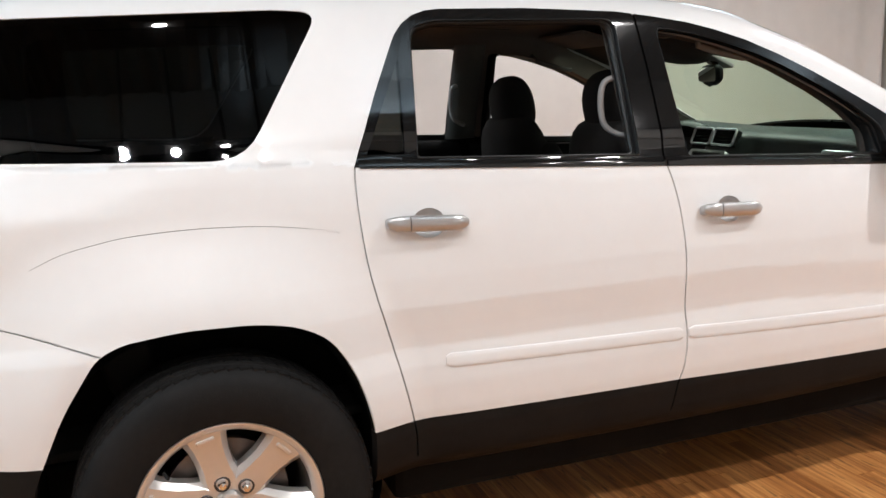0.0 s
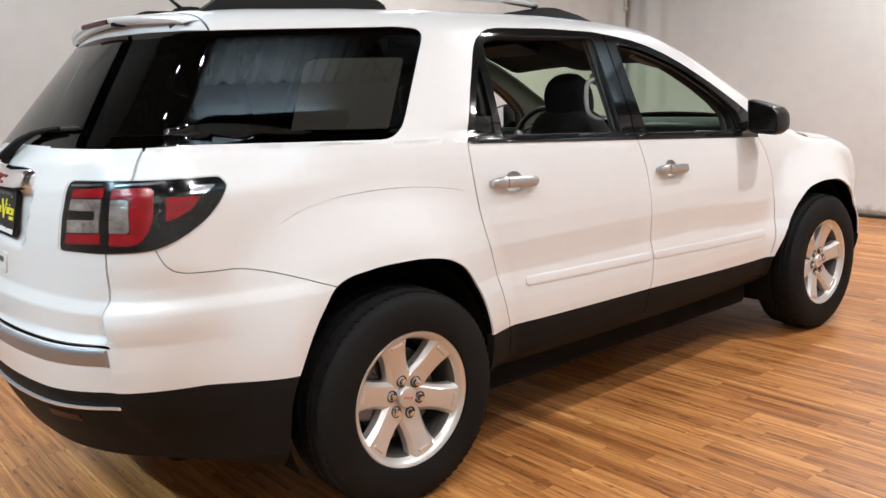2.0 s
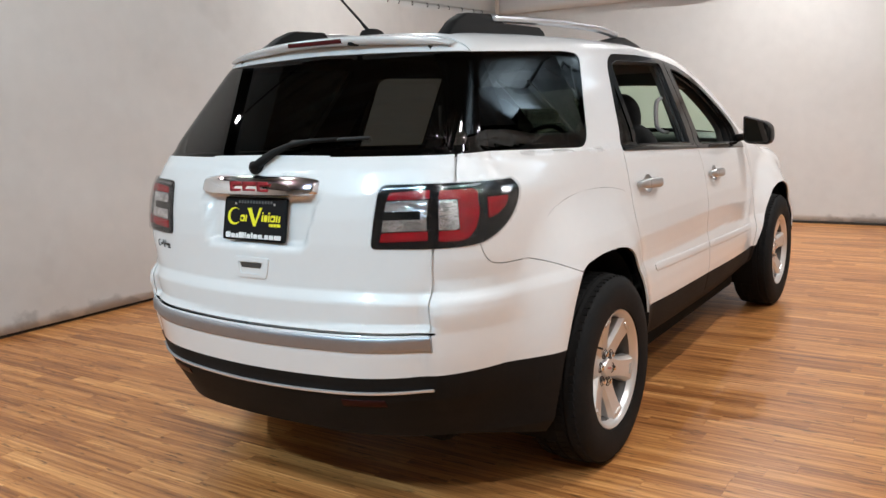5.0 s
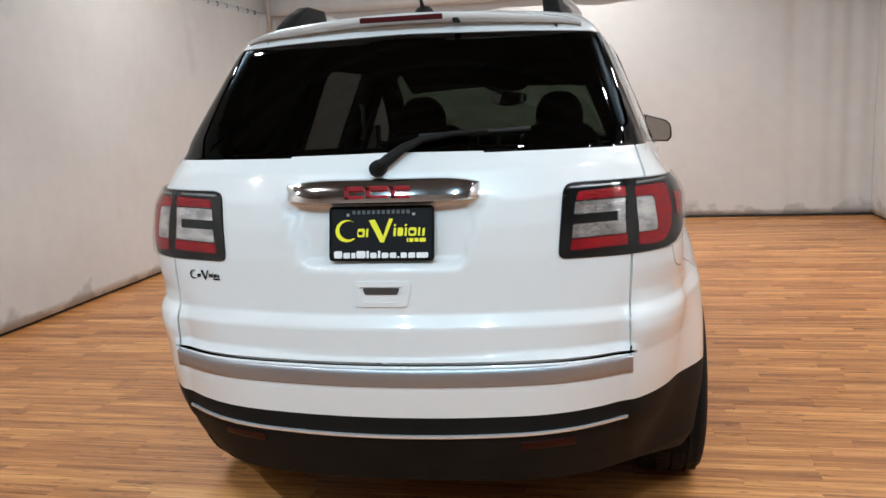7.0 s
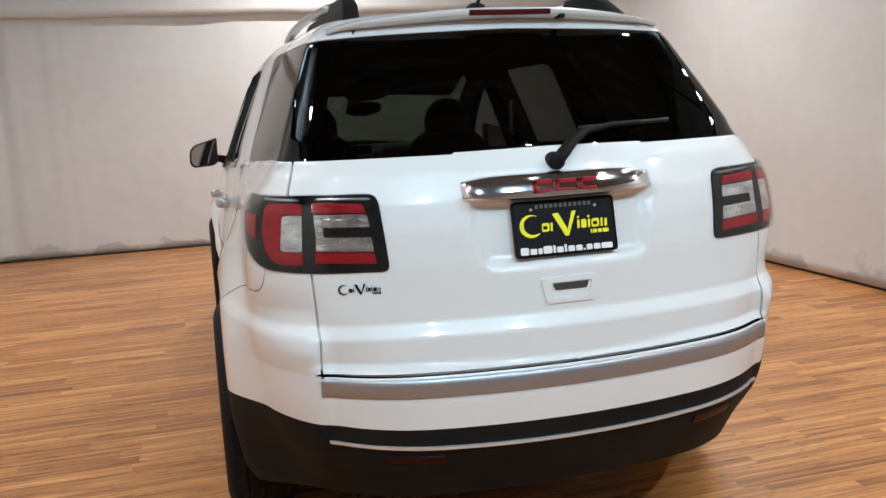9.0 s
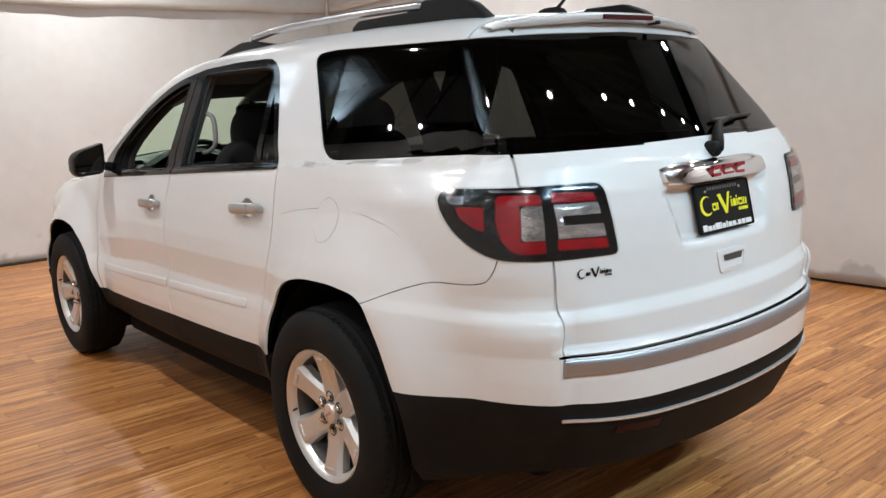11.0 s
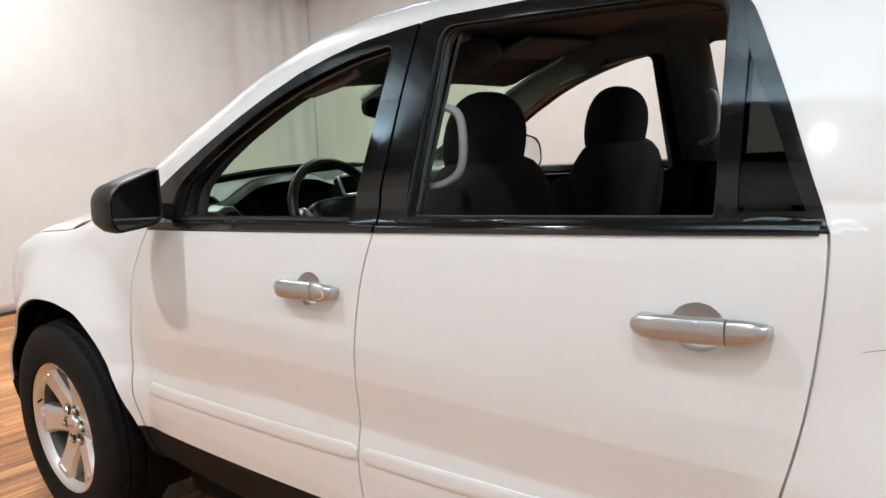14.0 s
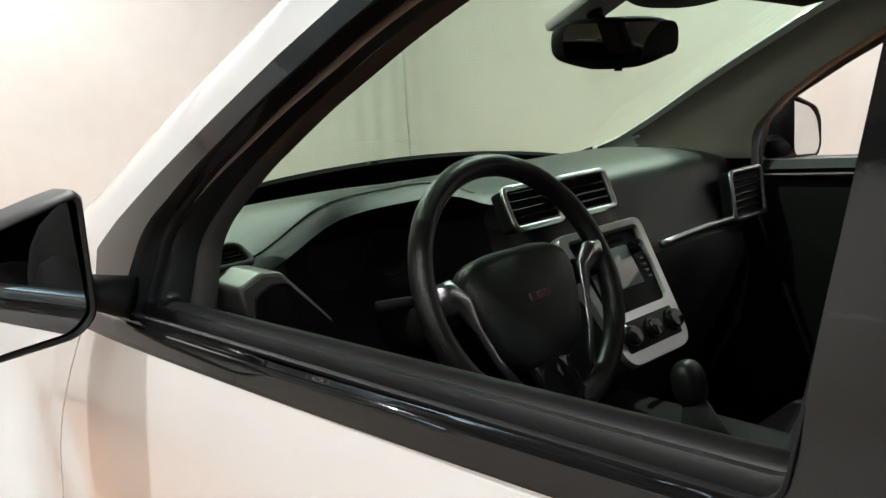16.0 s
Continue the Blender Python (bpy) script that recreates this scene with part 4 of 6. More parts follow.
# ---- tail lamps ----
def lamp_piece(s, outline, axis, name, mat, parent, lift, label="", keep=None):
    """A lens on the lamp: the lamp's skin within an outline, raised a little."""
    bm = bmesh.new()
    lay = bm.faces.layers.int.new("zone")
    made = {}
    for g in lamps:
        for f in g:
            for v in f.verts:
                if v not in made:
                    made[v] = bm.verts.new(v.co)
            bm.faces.new([made[v] for v in f.verts])
    cut(bm, lay, outline, 1, axis, keep)
    bmesh.ops.delete(bm, geom=[f for f in bm.faces if f[lay] != 1], context="FACES")
    p = np.array([v.co for v in bm.verts])
    n = skin_normal(p)
    edge = [v for v in bm.verts if v.is_boundary]
    for v, q in zip(bm.verts, n):
        v.co += Vector(q) * lift
    ext = bmesh.ops.extrude_edge_only(bm, edges=[e for e in bm.edges if e.is_boundary])
    new_vs = [v for v in ext["geom"] if isinstance(v, bmesh.types.BMVert)]
    for v, q in zip(new_vs, skin_normal(np.array([v.co for v in new_vs]))):
        v.co -= Vector(q) * (lift + 0.002)
    for v in bm.verts:
        v.co.x *= s
    bmesh.ops.recalc_face_normals(bm, faces=bm.faces[:])
    return part(name, bm, mat, parent, label, True, 40)


for s in BOTH:
    bm = panel(lamps, (s,), 0.02, 0.004, False)
    ring = bmesh.ops.inset_region(bm, faces=bm.faces[:], thickness=0.0075, depth=0.0, use_boundary=True, use_even_offset=True)
    for f in ring["faces"]:
        f.material_index = 1
    tl = part("tail_light", bm, [SMOKE, GLOSS], car, "smoked tail light housing with a black rim", True)
    # the two head strips model a reflected highlight; the third frames the side marker
    lamp_piece(s, rounded([(0.534, 1.2125), (0.534, 1.2185), (0.672, 1.2230), (0.672, 1.2175)], 0.002), "y", "bezel_glint", BEZEL_GLINT, tl, 0.0065, "bright strip standing in for the highlight along the lamp's head")
    lamp_piece(s, rounded([(0.716, 1.2150), (0.716, 1.2210), (0.80, 1.2240), (0.80, 1.2170)], 0.002), "y", "bezel_glint", BEZEL_GLINT, tl, 0.0065, "bright strip standing in for the highlight along the lamp's head")
    lamp_piece(s, rounded([(-2.200, 1.184), (-2.190, 1.207), (-2.115, 1.205), (-2.150, 1.184)], 0.006), "x", "bezel_glint", BEZEL_GLINT, tl, 0.0060, "bright strip behind the side marker", lambda m: m.y > -2.30)
    L = 0.0075
    round_back = lambda m: m.y < -2.255
    ob = part("lamp_cover", panel(lamps, (s,), 0.006, 0.0125), COVER, tl, "clear outer lens", True)
    ob.visible_shadow = False
    lamp_piece(s, rounded([(0.548, 1.180), (0.556, 1.203), (0.684, 1.211), (0.687, 1.184)], 0.004), "y", "brake_lens", RED, tl, L, "red lens")
    lamp_piece(s, rounded([(0.532, 1.043), (0.537, 1.073), (0.690, 1.081), (0.690, 1.051)], 0.004), "y", "brake_lens", RED, tl, L, "red lens")
    lamp_piece(s, rounded([(0.537, 1.077), (0.541, 1.115), (0.684, 1.120), (0.686, 1.084)], 0.004), "y", "clear_lens", REFLECTOR, tl, L, "clear lens over a bright reflector")
    lamp_piece(s, rounded([(0.543, 1.142), (0.547, 1.176), (0.684, 1.180), (0.684, 1.146)], 0.004), "y", "clear_lens", REFLECTOR, tl, L, "clear lens over a bright reflector")
    lamp_piece(s, rounded([(0.664, 1.112), (0.664, 1.152), (0.684, 1.152), (0.684, 1.112)], 0.002), "y", "clear_lens", REFLECTOR, tl, L - 0.001, "clear lens over a bright reflector")
    # the outer lamp: a red hoop round a clear window
    lamp_piece(s, rounded([(0.712, 1.181), (0.712, 1.208), (0.790, 1.209), (0.804, 1.196), (0.8065, 1.181)], 0.006), "y", "hoop_lens", RED, tl, L, "red lens", round_back)
    lamp_piece(s, rounded([(0.722, 1.047), (0.722, 1.081), (0.8115, 1.083), (0.798, 1.056), (0.778, 1.047)], 0.006), "y", "hoop_lens", RED, tl, L, "red lens", round_back)
    lamp_piece(s, [(0.7645, 1.1815), (0.8065, 1.1815), (0.814, 1.15), (0.8155, 1.12), (0.811, 1.0825), (0.7775, 1.0825)], "y", "hoop_lens", RED, tl, L, "red lens", round_back)
    lamp_piece(s, rounded([(0.722, 1.0835), (0.714, 1.179), (0.763, 1.179), (0.776, 1.0835)], [0.003, 0.003, 0.014, 0.014]), "y", "clear_lens", REFLECTOR, tl, L, "clear lens over a bright reflector", round_back)
    lamp_piece(s, rounded([(-2.275, 1.112), (-2.264, 1.179), (-2.174, 1.177), (-2.196, 1.147), (-2.241, 1.122)], 0.006), "x", "marker_lens", RED, tl, L, "red side marker", lambda m: m.y > -2.30)

# ---- rear trim ----
bm = bmesh.new()
band(bm, [(x, 0.702 + 0.012 * x * x) for x in np.linspace(-0.705, 0.705, 50)], 0.052, 0.010, 1, True)
part("bumper_step_trim", bm, STEP, bumper, "brushed metal bumper step trim", True, 40)
bm = bmesh.new()
band(bm, [(x, 0.522 + 0.038 * x * x) for x in np.linspace(-0.69, 0.69, 50)], 0.010, 0.011, 1, True)
part("bumper_chrome_strip", bm, BRIGHT, bumper, "slim chrome strip", True, 40)
for s in BOTH:
    bm = bmesh.new()
    band(bm, [(s * x, 0.488 + 0.02 * (x - 0.38)) for x in np.linspace(0.39, 0.54, 12)], 0.028, 0.004, 1, True)
    part("bumper_reflector", bm, REFLEX, bumper, "dark red reflector", True, 40)

# bright bar over the plate
def back_lens(x0, x1, z0, z1, lift, rim, nx=40, nz=8, tilt=0.0):
    """A cushion-shaped piece on the tailgate, thicker in its middle."""
    bm = bmesh.new()
    rows = []
    us = np.linspace(-1, 1, nx)
    for w in np.linspace(-1, 1, nz):
        row = []
        zs = [(z0 + z1) / 2 + (z1 - z0) / 2 * w * (1 - abs(u) ** 6 * 0.45) - tilt * u * u for u in us]
        xs = [(x0 + x1) / 2 + (x1 - x0) / 2 * u for u in us]
        ys = on_back(xs, zs)
        for u, x, y, z in zip(us, xs, ys, zs):
            e = (1 - abs(u) ** 8) ** 0.5 * (1 - abs(w) ** 4) ** 0.5
            row.append((x, y - rim - lift * e, z))
        rows.append(row)
    v = sheet(bm, rows)
    ext = bmesh.ops.extrude_edge_only(bm, edges=[e for e in bm.edges if e.is_boundary])
    for q in ext["geom"]:
        if isinstance(q, bmesh.types.BMVert):
            q.co.y += rim + 0.012
    bmesh.ops.recalc_face_normals(bm, faces=bm.faces[:])
    return bm


bar = part("plate_bar", back_lens(-0.290, 0.284, 1.186, 1.262, 0.022, 0.006), CHROME, car, "chrome bar over the number plate", True, 60)
for k, (a, b) in enumerate(((-0.098, -0.042), (-0.034, 0.030), (0.038, 0.092))):
    bm = bmesh.new()
    y = float(on_back(0.0, 1.226)[0]) - 0.0305
    for z0, z1 in ((1.206, 1.217), (1.231, 1.243)):
        box(bm, (a, y - 0.004, z0), (b, y + 0.004, z1), 0.0015, 1)
    box(bm, (a, y - 0.004, 1.206), (a + 0.012, y + 0.004, 1.243), 0.0015, 1)
    part("badge_block", bm, REDPRINT, bar, "plain red badge block")
# plate: dark, with bars where its print stands
plate = new("dealer_plate")
plate.parent = car
plate["label"] = "black dealer plate with yellow and white shapes"
bm = bmesh.new()
box(bm, (-0.154, -0.004, -0.0785), (0.154, 0.004, 0.0785), 0.010, 3)
body_plate = part("plate_panel", bm, material("plate_black", (0.008, 0.008, 0.009), 0.5, spec=0.15), plate)
plate.matrix_basis = pose(0, -2.512, 1.1055, -12, 0, 0)
PLATE_BLACK = body_plate.data.materials[0]


def flat_shape(outline, mat, name, parent, depth=0.0055):
    bm = bmesh.new()
    prism(bm, outline, -depth, -0.003, "y")
    return part(name, bm, mat, parent)


def crescent(x, z, r):
    """A sickle, thick at its closed side."""
    q = np.radians(np.linspace(48, 318, 22))
    out = [(x + r * math.cos(a), z + r * 0.94 * math.sin(a)) for a in q]
    q = np.radians(np.linspace(302, 62, 20))
    return out + [(x + r * 0.20 + r * 0.86 * math.cos(a), z + 0.002 + r * 0.78 * math.sin(a)) for a in q]


def slab(x0, x1, z0, z1, lean=0.0, r=0.25):
    """A leaning block with round corners."""
    k = min(x1 - x0, z1 - z0) * r
    return rounded([(x0, z0), (x1, z0), (x1 + lean, z1), (x0 + lean, z1)], k, 3)


def print_mark(k, x, z, mat, parent, name, depth=0.0055):
    """The mark: a sickle, two wedges and small blocks, at scale k."""
    at = lambda pts: [(x + a * k, z + b * k) for a, b in pts]
    flat_shape(at(crescent(-0.102, 0.004, 0.034)), mat, name, parent, depth)
    flat_shape(at([(-0.036, 0.034), (-0.018, 0.036), (0.006, -0.012), (0.008, -0.030), (-0.002, -0.030)]), mat, name, parent, depth)
    flat_shape(at([(0.0085, -0.030), (0.0065, -0.012), (0.024, 0.038), (0.036, 0.038)]), mat, name, parent, depth)
    for x0, x1, z0, z1 in ((-0.071, -0.049, -0.014, 0.010), (-0.045, -0.039, -0.014, 0.010), (0.036, 0.043, -0.012, 0.012), (0.037, 0.043, 0.016, 0.022), (0.048, 0.064, -0.012, 0.012), (0.069, 0.075, -0.012, 0.012),
                           (0.069, 0.075, 0.016, 0.022), (0.080, 0.103, -0.012, 0.012), (0.108, 0.114, -0.012, 0.012), (0.120, 0.127, -0.012, 0.010)):
        flat_shape(at(slab(x0, x1, z0, z1, 0.002)), mat, name, parent, depth)
    for x0, x1 in ((0.076, 0.080), (0.083, 0.095), (0.098, 0.110), (0.113, 0.131)):
        flat_shape(at(slab(x0, x1, -0.029, -0.018)), mat, name, parent, depth)


print_mark(1.0, 0.0, 0.004, YELLOW, plate, "yellow_shape")
for x0, x1, z0, z1 in ((-0.0665, -0.0545, -0.004, 0.006), (0.085, 0.098, -0.002, 0.008)):
    flat_shape(slab(x0, x1, z0, z1), PLATE_BLACK, "shape_eye", plate, 0.0060)
for x0, x1, z1 in ((-0.140, -0.116, -0.050), (-0.112, -0.092, -0.055), (-0.088, -0.076, -0.055), (-0.073, -0.046, -0.050), (-0.043, -0.036, -0.050), (-0.032, -0.013, -0.055), (-0.009, -0.002, -0.050), (0.002, 0.022, -0.055),
                   (0.026, 0.045, -0.055), (0.048, 0.054, -0.065), (0.058, 0.076, -0.055), (0.080, 0.100, -0.055), (0.104, 0.138, -0.055)):
    flat_shape(slab(x0, x1, -0.071, z1), WHITE, "white_bar", plate)
for x in np.linspace(-0.085, 0.075, 12):
    flat_shape(slab(x, x + 0.009, 0.056, 0.067), PHONE, "grey_bar", plate, 0.0048)
for x in (-0.102, 0.092):
    flat_shape(slab(x, x + 0.008, 0.050, 0.058, 0, 0.5), GREYTRIM, "plate_screw", plate, 0.0065)
# lever recess below the plate
bm = bmesh.new()
outline = rounded([(-0.090, 0.972), (0.088, 0.972), (0.074, 0.898), (-0.076, 0.898)], 0.014)
inner = rounded([(-0.066, 0.956), (0.064, 0.956), (0.052, 0.912), (-0.054, 0.912)], 0.010)
def at_back(pts, lift):
    ys = on_back([p[0] for p in pts], [p[1] for p in pts])
    return [(p[0], y - lift, p[1]) for p, y in zip(pts, ys)]
rows = [at_back(outline, -0.002), at_back(outline, 0.005), at_back(inner, 0.006), at_back(inner, 0.002)]
v = sheet(bm, [r + [r[0]] for r in rows])
bmesh.ops.remove_doubles(bm, verts=bm.verts[:], dist=1e-5)
bmesh.ops.recalc_face_normals(bm, faces=bm.faces[:])
latch = part("gate_pull", bm, PAINT, car, "white tailgate pull surround", True, 40)
bm = bmesh.new()
bm.faces.new([bm.verts.new(p) for p in at_back(inner, 0.0022)])
part("pull_bowl", bm, PAINT, latch, "white pull bowl")
bm = bmesh.new()
bm.faces.new([bm.verts.new(p) for p in at_back(rounded([(-0.056, 0.953), (0.054, 0.953), (0.047, 0.934), (-0.049, 0.934)], 0.005), 0.004)])
part("pull_slot", bm, material_once("lug_dark", (0.05, 0.045, 0.042), 0.4), latch, "dark finger slot")
# small dark mark on the gate
mark = new("gate_mark")
mark.parent = car
mark["label"] = "small dark emblem of plain shapes"
my = float(on_back(-0.582, 0.975)[0])
mn = skin_normal(np.array([[0.582, my, 0.975]]))[0]
mark.matrix_basis = pose(-0.582, my + 0.0015, 0.975, 0, 0, -math.degrees(math.atan2(mn[0], -mn[1])))
print_mark(0.44, 0.0, 0.0, GLOSS, mark, "mark_shape", 0.0045)
# spoiler lip with the high brake light
def on_roof(x, y):
    o = np.stack([np.abs(x), y, np.full_like(x, 1.2)], 1)
    return cast(o, np.tile((0, 0, 1.0), (len(x), 1)))[:, 2]


bm = bmesh.new()
xs = np.linspace(-0.562, 0.562, 44)
w = np.abs(xs / 0.562)
lip = -2.046 - 0.094 * (1 - w ** 2.4)
front = np.full_like(xs, -1.994)
zr = on_roof(xs, front)
T = 1 - 0.6 * w ** 4
rows = [list(zip(xs, front + 0.004, zr + 0.0015)), list(zip(xs, front - 0.012, zr + 0.001)), list(zip(xs, lip * 0.5 + front * 0.5, zr - 0.004 * T)), list(zip(xs, lip + 0.012, zr - 0.011 * T)),
        list(zip(xs, lip, zr - 0.018 * T)), list(zip(xs, lip + 0.002, zr - 0.030 * T)), list(zip(xs, lip + 0.012, zr - 0.036 * T)), list(zip(xs, lip + 0.060, zr - 0.038 * T - 0.003))]
sheet(bm, rows)
bmesh.ops.recalc_face_normals(bm, faces=bm.faces[:])
spoiler = part("roof_spoiler", bm, PAINT, car, "white spoiler lip over the rear window", True, 60)
LIPZ = float(zr[22])
bm = bmesh.new()
box(bm, (-0.135, -2.1425, LIPZ - 0.036), (0.135, -2.09, LIPZ - 0.019), 0.004)
part("high_brake_light", bm, REDDARK, spoiler, "dark red high brake light")
bm = bmesh.new()
box(bm, (0.165, -2.138, LIPZ - 0.048), (0.185, -2.09, LIPZ - 0.034), 0.004)
part("washer_nozzle", bm, BLACK, spoiler, "black washer nozzle")
# rear wiper
wiper = new("rear_wiper")
wiper.parent = car
wiper["label"] = "black rear wiper resting on the glass"
bm = bmesh.new()
pts = [(-0.010, -2.462, 1.288), (0.02, -2.458, 1.312), (0.06, -2.440, 1.342), (0.115, -2.412, 1.366), (0.20, -2.395, 1.378), (0.30, -2.380, 1.383)]
pts = [(x, float(on_back(x, z)[0]) - (0.026 if x < 0.1 else 0.020), z) for x, _, z in pts]
tube(bm, pts, [0.020, 0.021, 0.017, 0.013, 0.011, 0.008], 10, squash=0.8)
part("wiper_arm", bm, BLACK, wiper, "", True)
bm = bmesh.new()
pts = [(x, float(on_back(x, 1.371 + 0.03 * x)[0]) - 0.008, 1.371 + 0.03 * x) for x in np.linspace(0.10, 0.42, 12)]
tube(bm, pts, 0.007, 8)
part("wiper_blade", bm, SEAL, wiper, "", True)
bm = bmesh.new()
y = float(on_back(-0.008, 1.289)[0])
spin(bm, [(y + 0.01, 0.026), (y - 0.026, 0.024), (y - 0.034, 0.016), (y - 0.036, 0.0)], (-0.008, 0, 1.289), "y", 20)
bmesh.ops.recalc_face_normals(bm, faces=bm.faces[:])
part("wiper_pivot", bm, BLACK, wiper, "", True, 40)

# ---- mirrors ----
for s in BOTH:
    mir = new("side_mirror")
    mir.parent = car
    mir["label"] = "black side mirror"
    bm = bmesh.new()
    rows = []
    rear_rim = rounded([(0.888, 1.342), (1.024, 1.303), (1.052, 1.268), (1.055, 1.194), (1.034, 1.168), (0.915, 1.176), (0.890, 1.196)], [0.010, 0.03, 0.03, 0.025, 0.03, 0.02, 0.02], 4)
    c = Vector((0.972, 1.250))
    for d, k in ((0.775, 0.93), (0.770, 0.97), (0.772, 1.0), (0.80, 1.04), (0.85, 1.03), (0.90, 0.92), (0.935, 0.70), (0.95, 0.40)):
        rows.append([(s * (c.x + (p[0] - c.x) * k), d + 0.05 * (p[0] - c.x) * 0, c.y + (p[1] - c.y) * k) for p in rear_rim])
    v = sheet(bm, [r + [r[0]] for r in rows])
    bmesh.ops.remove_doubles(bm, verts=bm.verts[:], dist=1e-5)
    bm.faces.new([bm.verts.new(p) for p in rows[-1]])
    bmesh.ops.remove_doubles(bm, verts=bm.verts[:], dist=1e-5)
    bmesh.ops.recalc_face_normals(bm, faces=bm.faces[:])
    part("mirror_housing", bm, FRAME, mir, "satin black mirror housing", True, 60)
    bm = bmesh.new()
    turn = Matrix.Rotation(math.radians(-3 * s), 4, "Z") @ Matrix.Rotation(math.radians(-3), 4, "X")
    g = [Vector((s * (c.x + (p[0] - c.x) * 0.90), 0.779, c.y + (p[1] - c.y) * 0.90)) for p in rear_rim]
    m0 = Vector((s * c.x, 0.779, c.y))
    bm.faces.new([bm.verts.new(turn @ (p - m0) + m0) for p in g])
    bmesh.ops.recalc_face_normals(bm, faces=bm.faces[:])
    part("mirror_glass", bm, MIRROR, mir, "mirror glass")
    bm = bmesh.new()
    tube(bm, [(s * 0.84, 0.79, 1.205), (s * 0.875, 0.815, 1.215), (s * 0.94, 0.83, 1.225)], [0.035, 0.03, 0.034], 12, squash=0.75)
    part("mirror_arm", bm, BLACK, mir, "", True)

# ---- roof ----
for s in BOTH:
    rail = new("roof_rail")
    rail.parent = car
    rail["label"] = "silver roof rail with black feet"
    bm = bmesh.new()
    ys = np.linspace(-1.60, -0.38, 30)
    xr = lambda y: 0.470 + 0.048 * smooth_step(-1.9, -0.9, np.array(y)) - 0.01 * smooth_step(-0.7, 0.0, np.array(y))
    pts = [(s * float(xr(y)), y, 1.820 + 0.010 * (1 - ((y + 1.0) / 0.7) ** 2) - 0.026 * max(0, (y + 0.75) / 0.5) ** 2) for y in ys]
    tube(bm, pts, 0.021, 12, squash=0.75)
    part("rail_bar", bm, SATIN, rail, "satin aluminium bar", True)

    def foot(outline):
        bm = bmesh.new()
        prism(bm, outline, -0.031, 0.031)
        bmesh.ops.bevel(bm, geom=bm.edges[:], offset=0.009, segments=2, profile=0.5, affect="EDGES")
        for v in bm.verts:
            lean = (v.co.z - 1.74) * 0.25
            v.co.x = s * (v.co.x * (1 - max(0, v.co.z - 1.76) * 3) + float(xr(v.co.y)) - lean)
        bmesh.ops.recalc_face_normals(bm, faces=bm.faces[:])
        part("rail_foot", bm, BLACK, rail, "black plastic foot", True, 35)

    foot([(-1.945, 1.748), (-1.86, 1.803), (-1.775, 1.835), (-1.570, 1.840), (-1.520, 1.806), (-1.24, 1.803), (-1.215, 1.782), (-1.21, 1.74), (-1.5, 1.73), (-1.945, 1.725)])
    foot([(-0.565, 1.750), (-0.555, 1.772), (-0.34, 1.800), (-0.25, 1.801), (-0.11, 1.774), (-0.005, 1.742), (-0.005, 1.715), (-0.3, 1.73), (-0.565, 1.735)])
ant = new("roof_antenna")
ant.parent = car
ant["label"] = "short black roof antenna"
bm = bmesh.new()
rows = []
for k, h in ((1.0, 0.0), (0.96, 0.012), (0.8, 0.024), (0.45, 0.032), (0.1, 0.034)):
    rows.append([(0.004 + 0.034 * k * math.cos(q), -1.775 + 0.075 * k * math.sin(q) + 0.01 * (1 - k), 1.777 + h) for q in np.linspace(0, 2 * math.pi, 25)])
sheet(bm, rows)
bmesh.ops.remove_doubles(bm, verts=bm.verts[:], dist=1e-4)
bmesh.ops.recalc_face_normals(bm, faces=bm.faces[:])
part("antenna_base", bm, BLACK, ant, "", True)
bm = bmesh.new()
tube(bm, [(0.004, -1.80, 1.80), (0.004, -1.85, 1.838), (0.004, -1.97, 1.918)], [0.008, 0.0055, 0.0045], 8)
part("antenna_mast", bm, SEAL, ant, "", True)
# fuel flap on the left flank
bm = bmesh.new()
q = np.linspace(0, 2 * math.pi, 49)
for r0, r1, lift, mat in ((0.0753, 0.0763, 0.0006, 1), (0.0, 0.0752, 0.0012, 0)):
    rows = []
    for r in np.linspace(r1, r0, 5 if r0 == 0 else 2):
        y, z = -1.487 + r * np.cos(q), 1.090 + r * np.sin(q)
        rows.append([(-(a + lift), b, c) for a, b, c in zip(on_side(y, z), y, z)])
    n0 = len(bm.faces)
    sheet(bm, rows, True)
    bm.faces.ensure_lookup_table()
    for f in bm.faces[n0:]:
        f.material_index = mat
part("fuel_flap", bm, [PAINT, DARK], car, "round white fuel flap", True)


# ---- the car's inside ----
def plump(bm, centre, size, tilt=0.0, power=4.0, nu=22, nv=14):
    """A padded block: a superellipsoid, leaning back by tilt degrees."""
    m = Matrix.Translation(centre) @ Matrix.Rotation(math.radians(tilt), 4, "X")
    e = 2.0 / power
    f = lambda a: math.copysign(abs(a) ** e, a)
    rows = []
    for i in range(nv + 1):
        v = -math.pi / 2 + math.pi * i / nv
        rows.append([m @ Vector((size[0] * f(math.cos(v)) * f(math.cos(u)), size[1] * f(math.cos(v)) * f(math.sin(u)), size[2] * f(math.sin(v)))) for u in np.linspace(0, 2 * math.pi, nu + 1)])
    sheet(bm, rows)
    bmesh.ops.remove_doubles(bm, verts=bm.verts[:], dist=1e-4)
    bmesh.ops.recalc_face_normals(bm, faces=bm.faces[:])


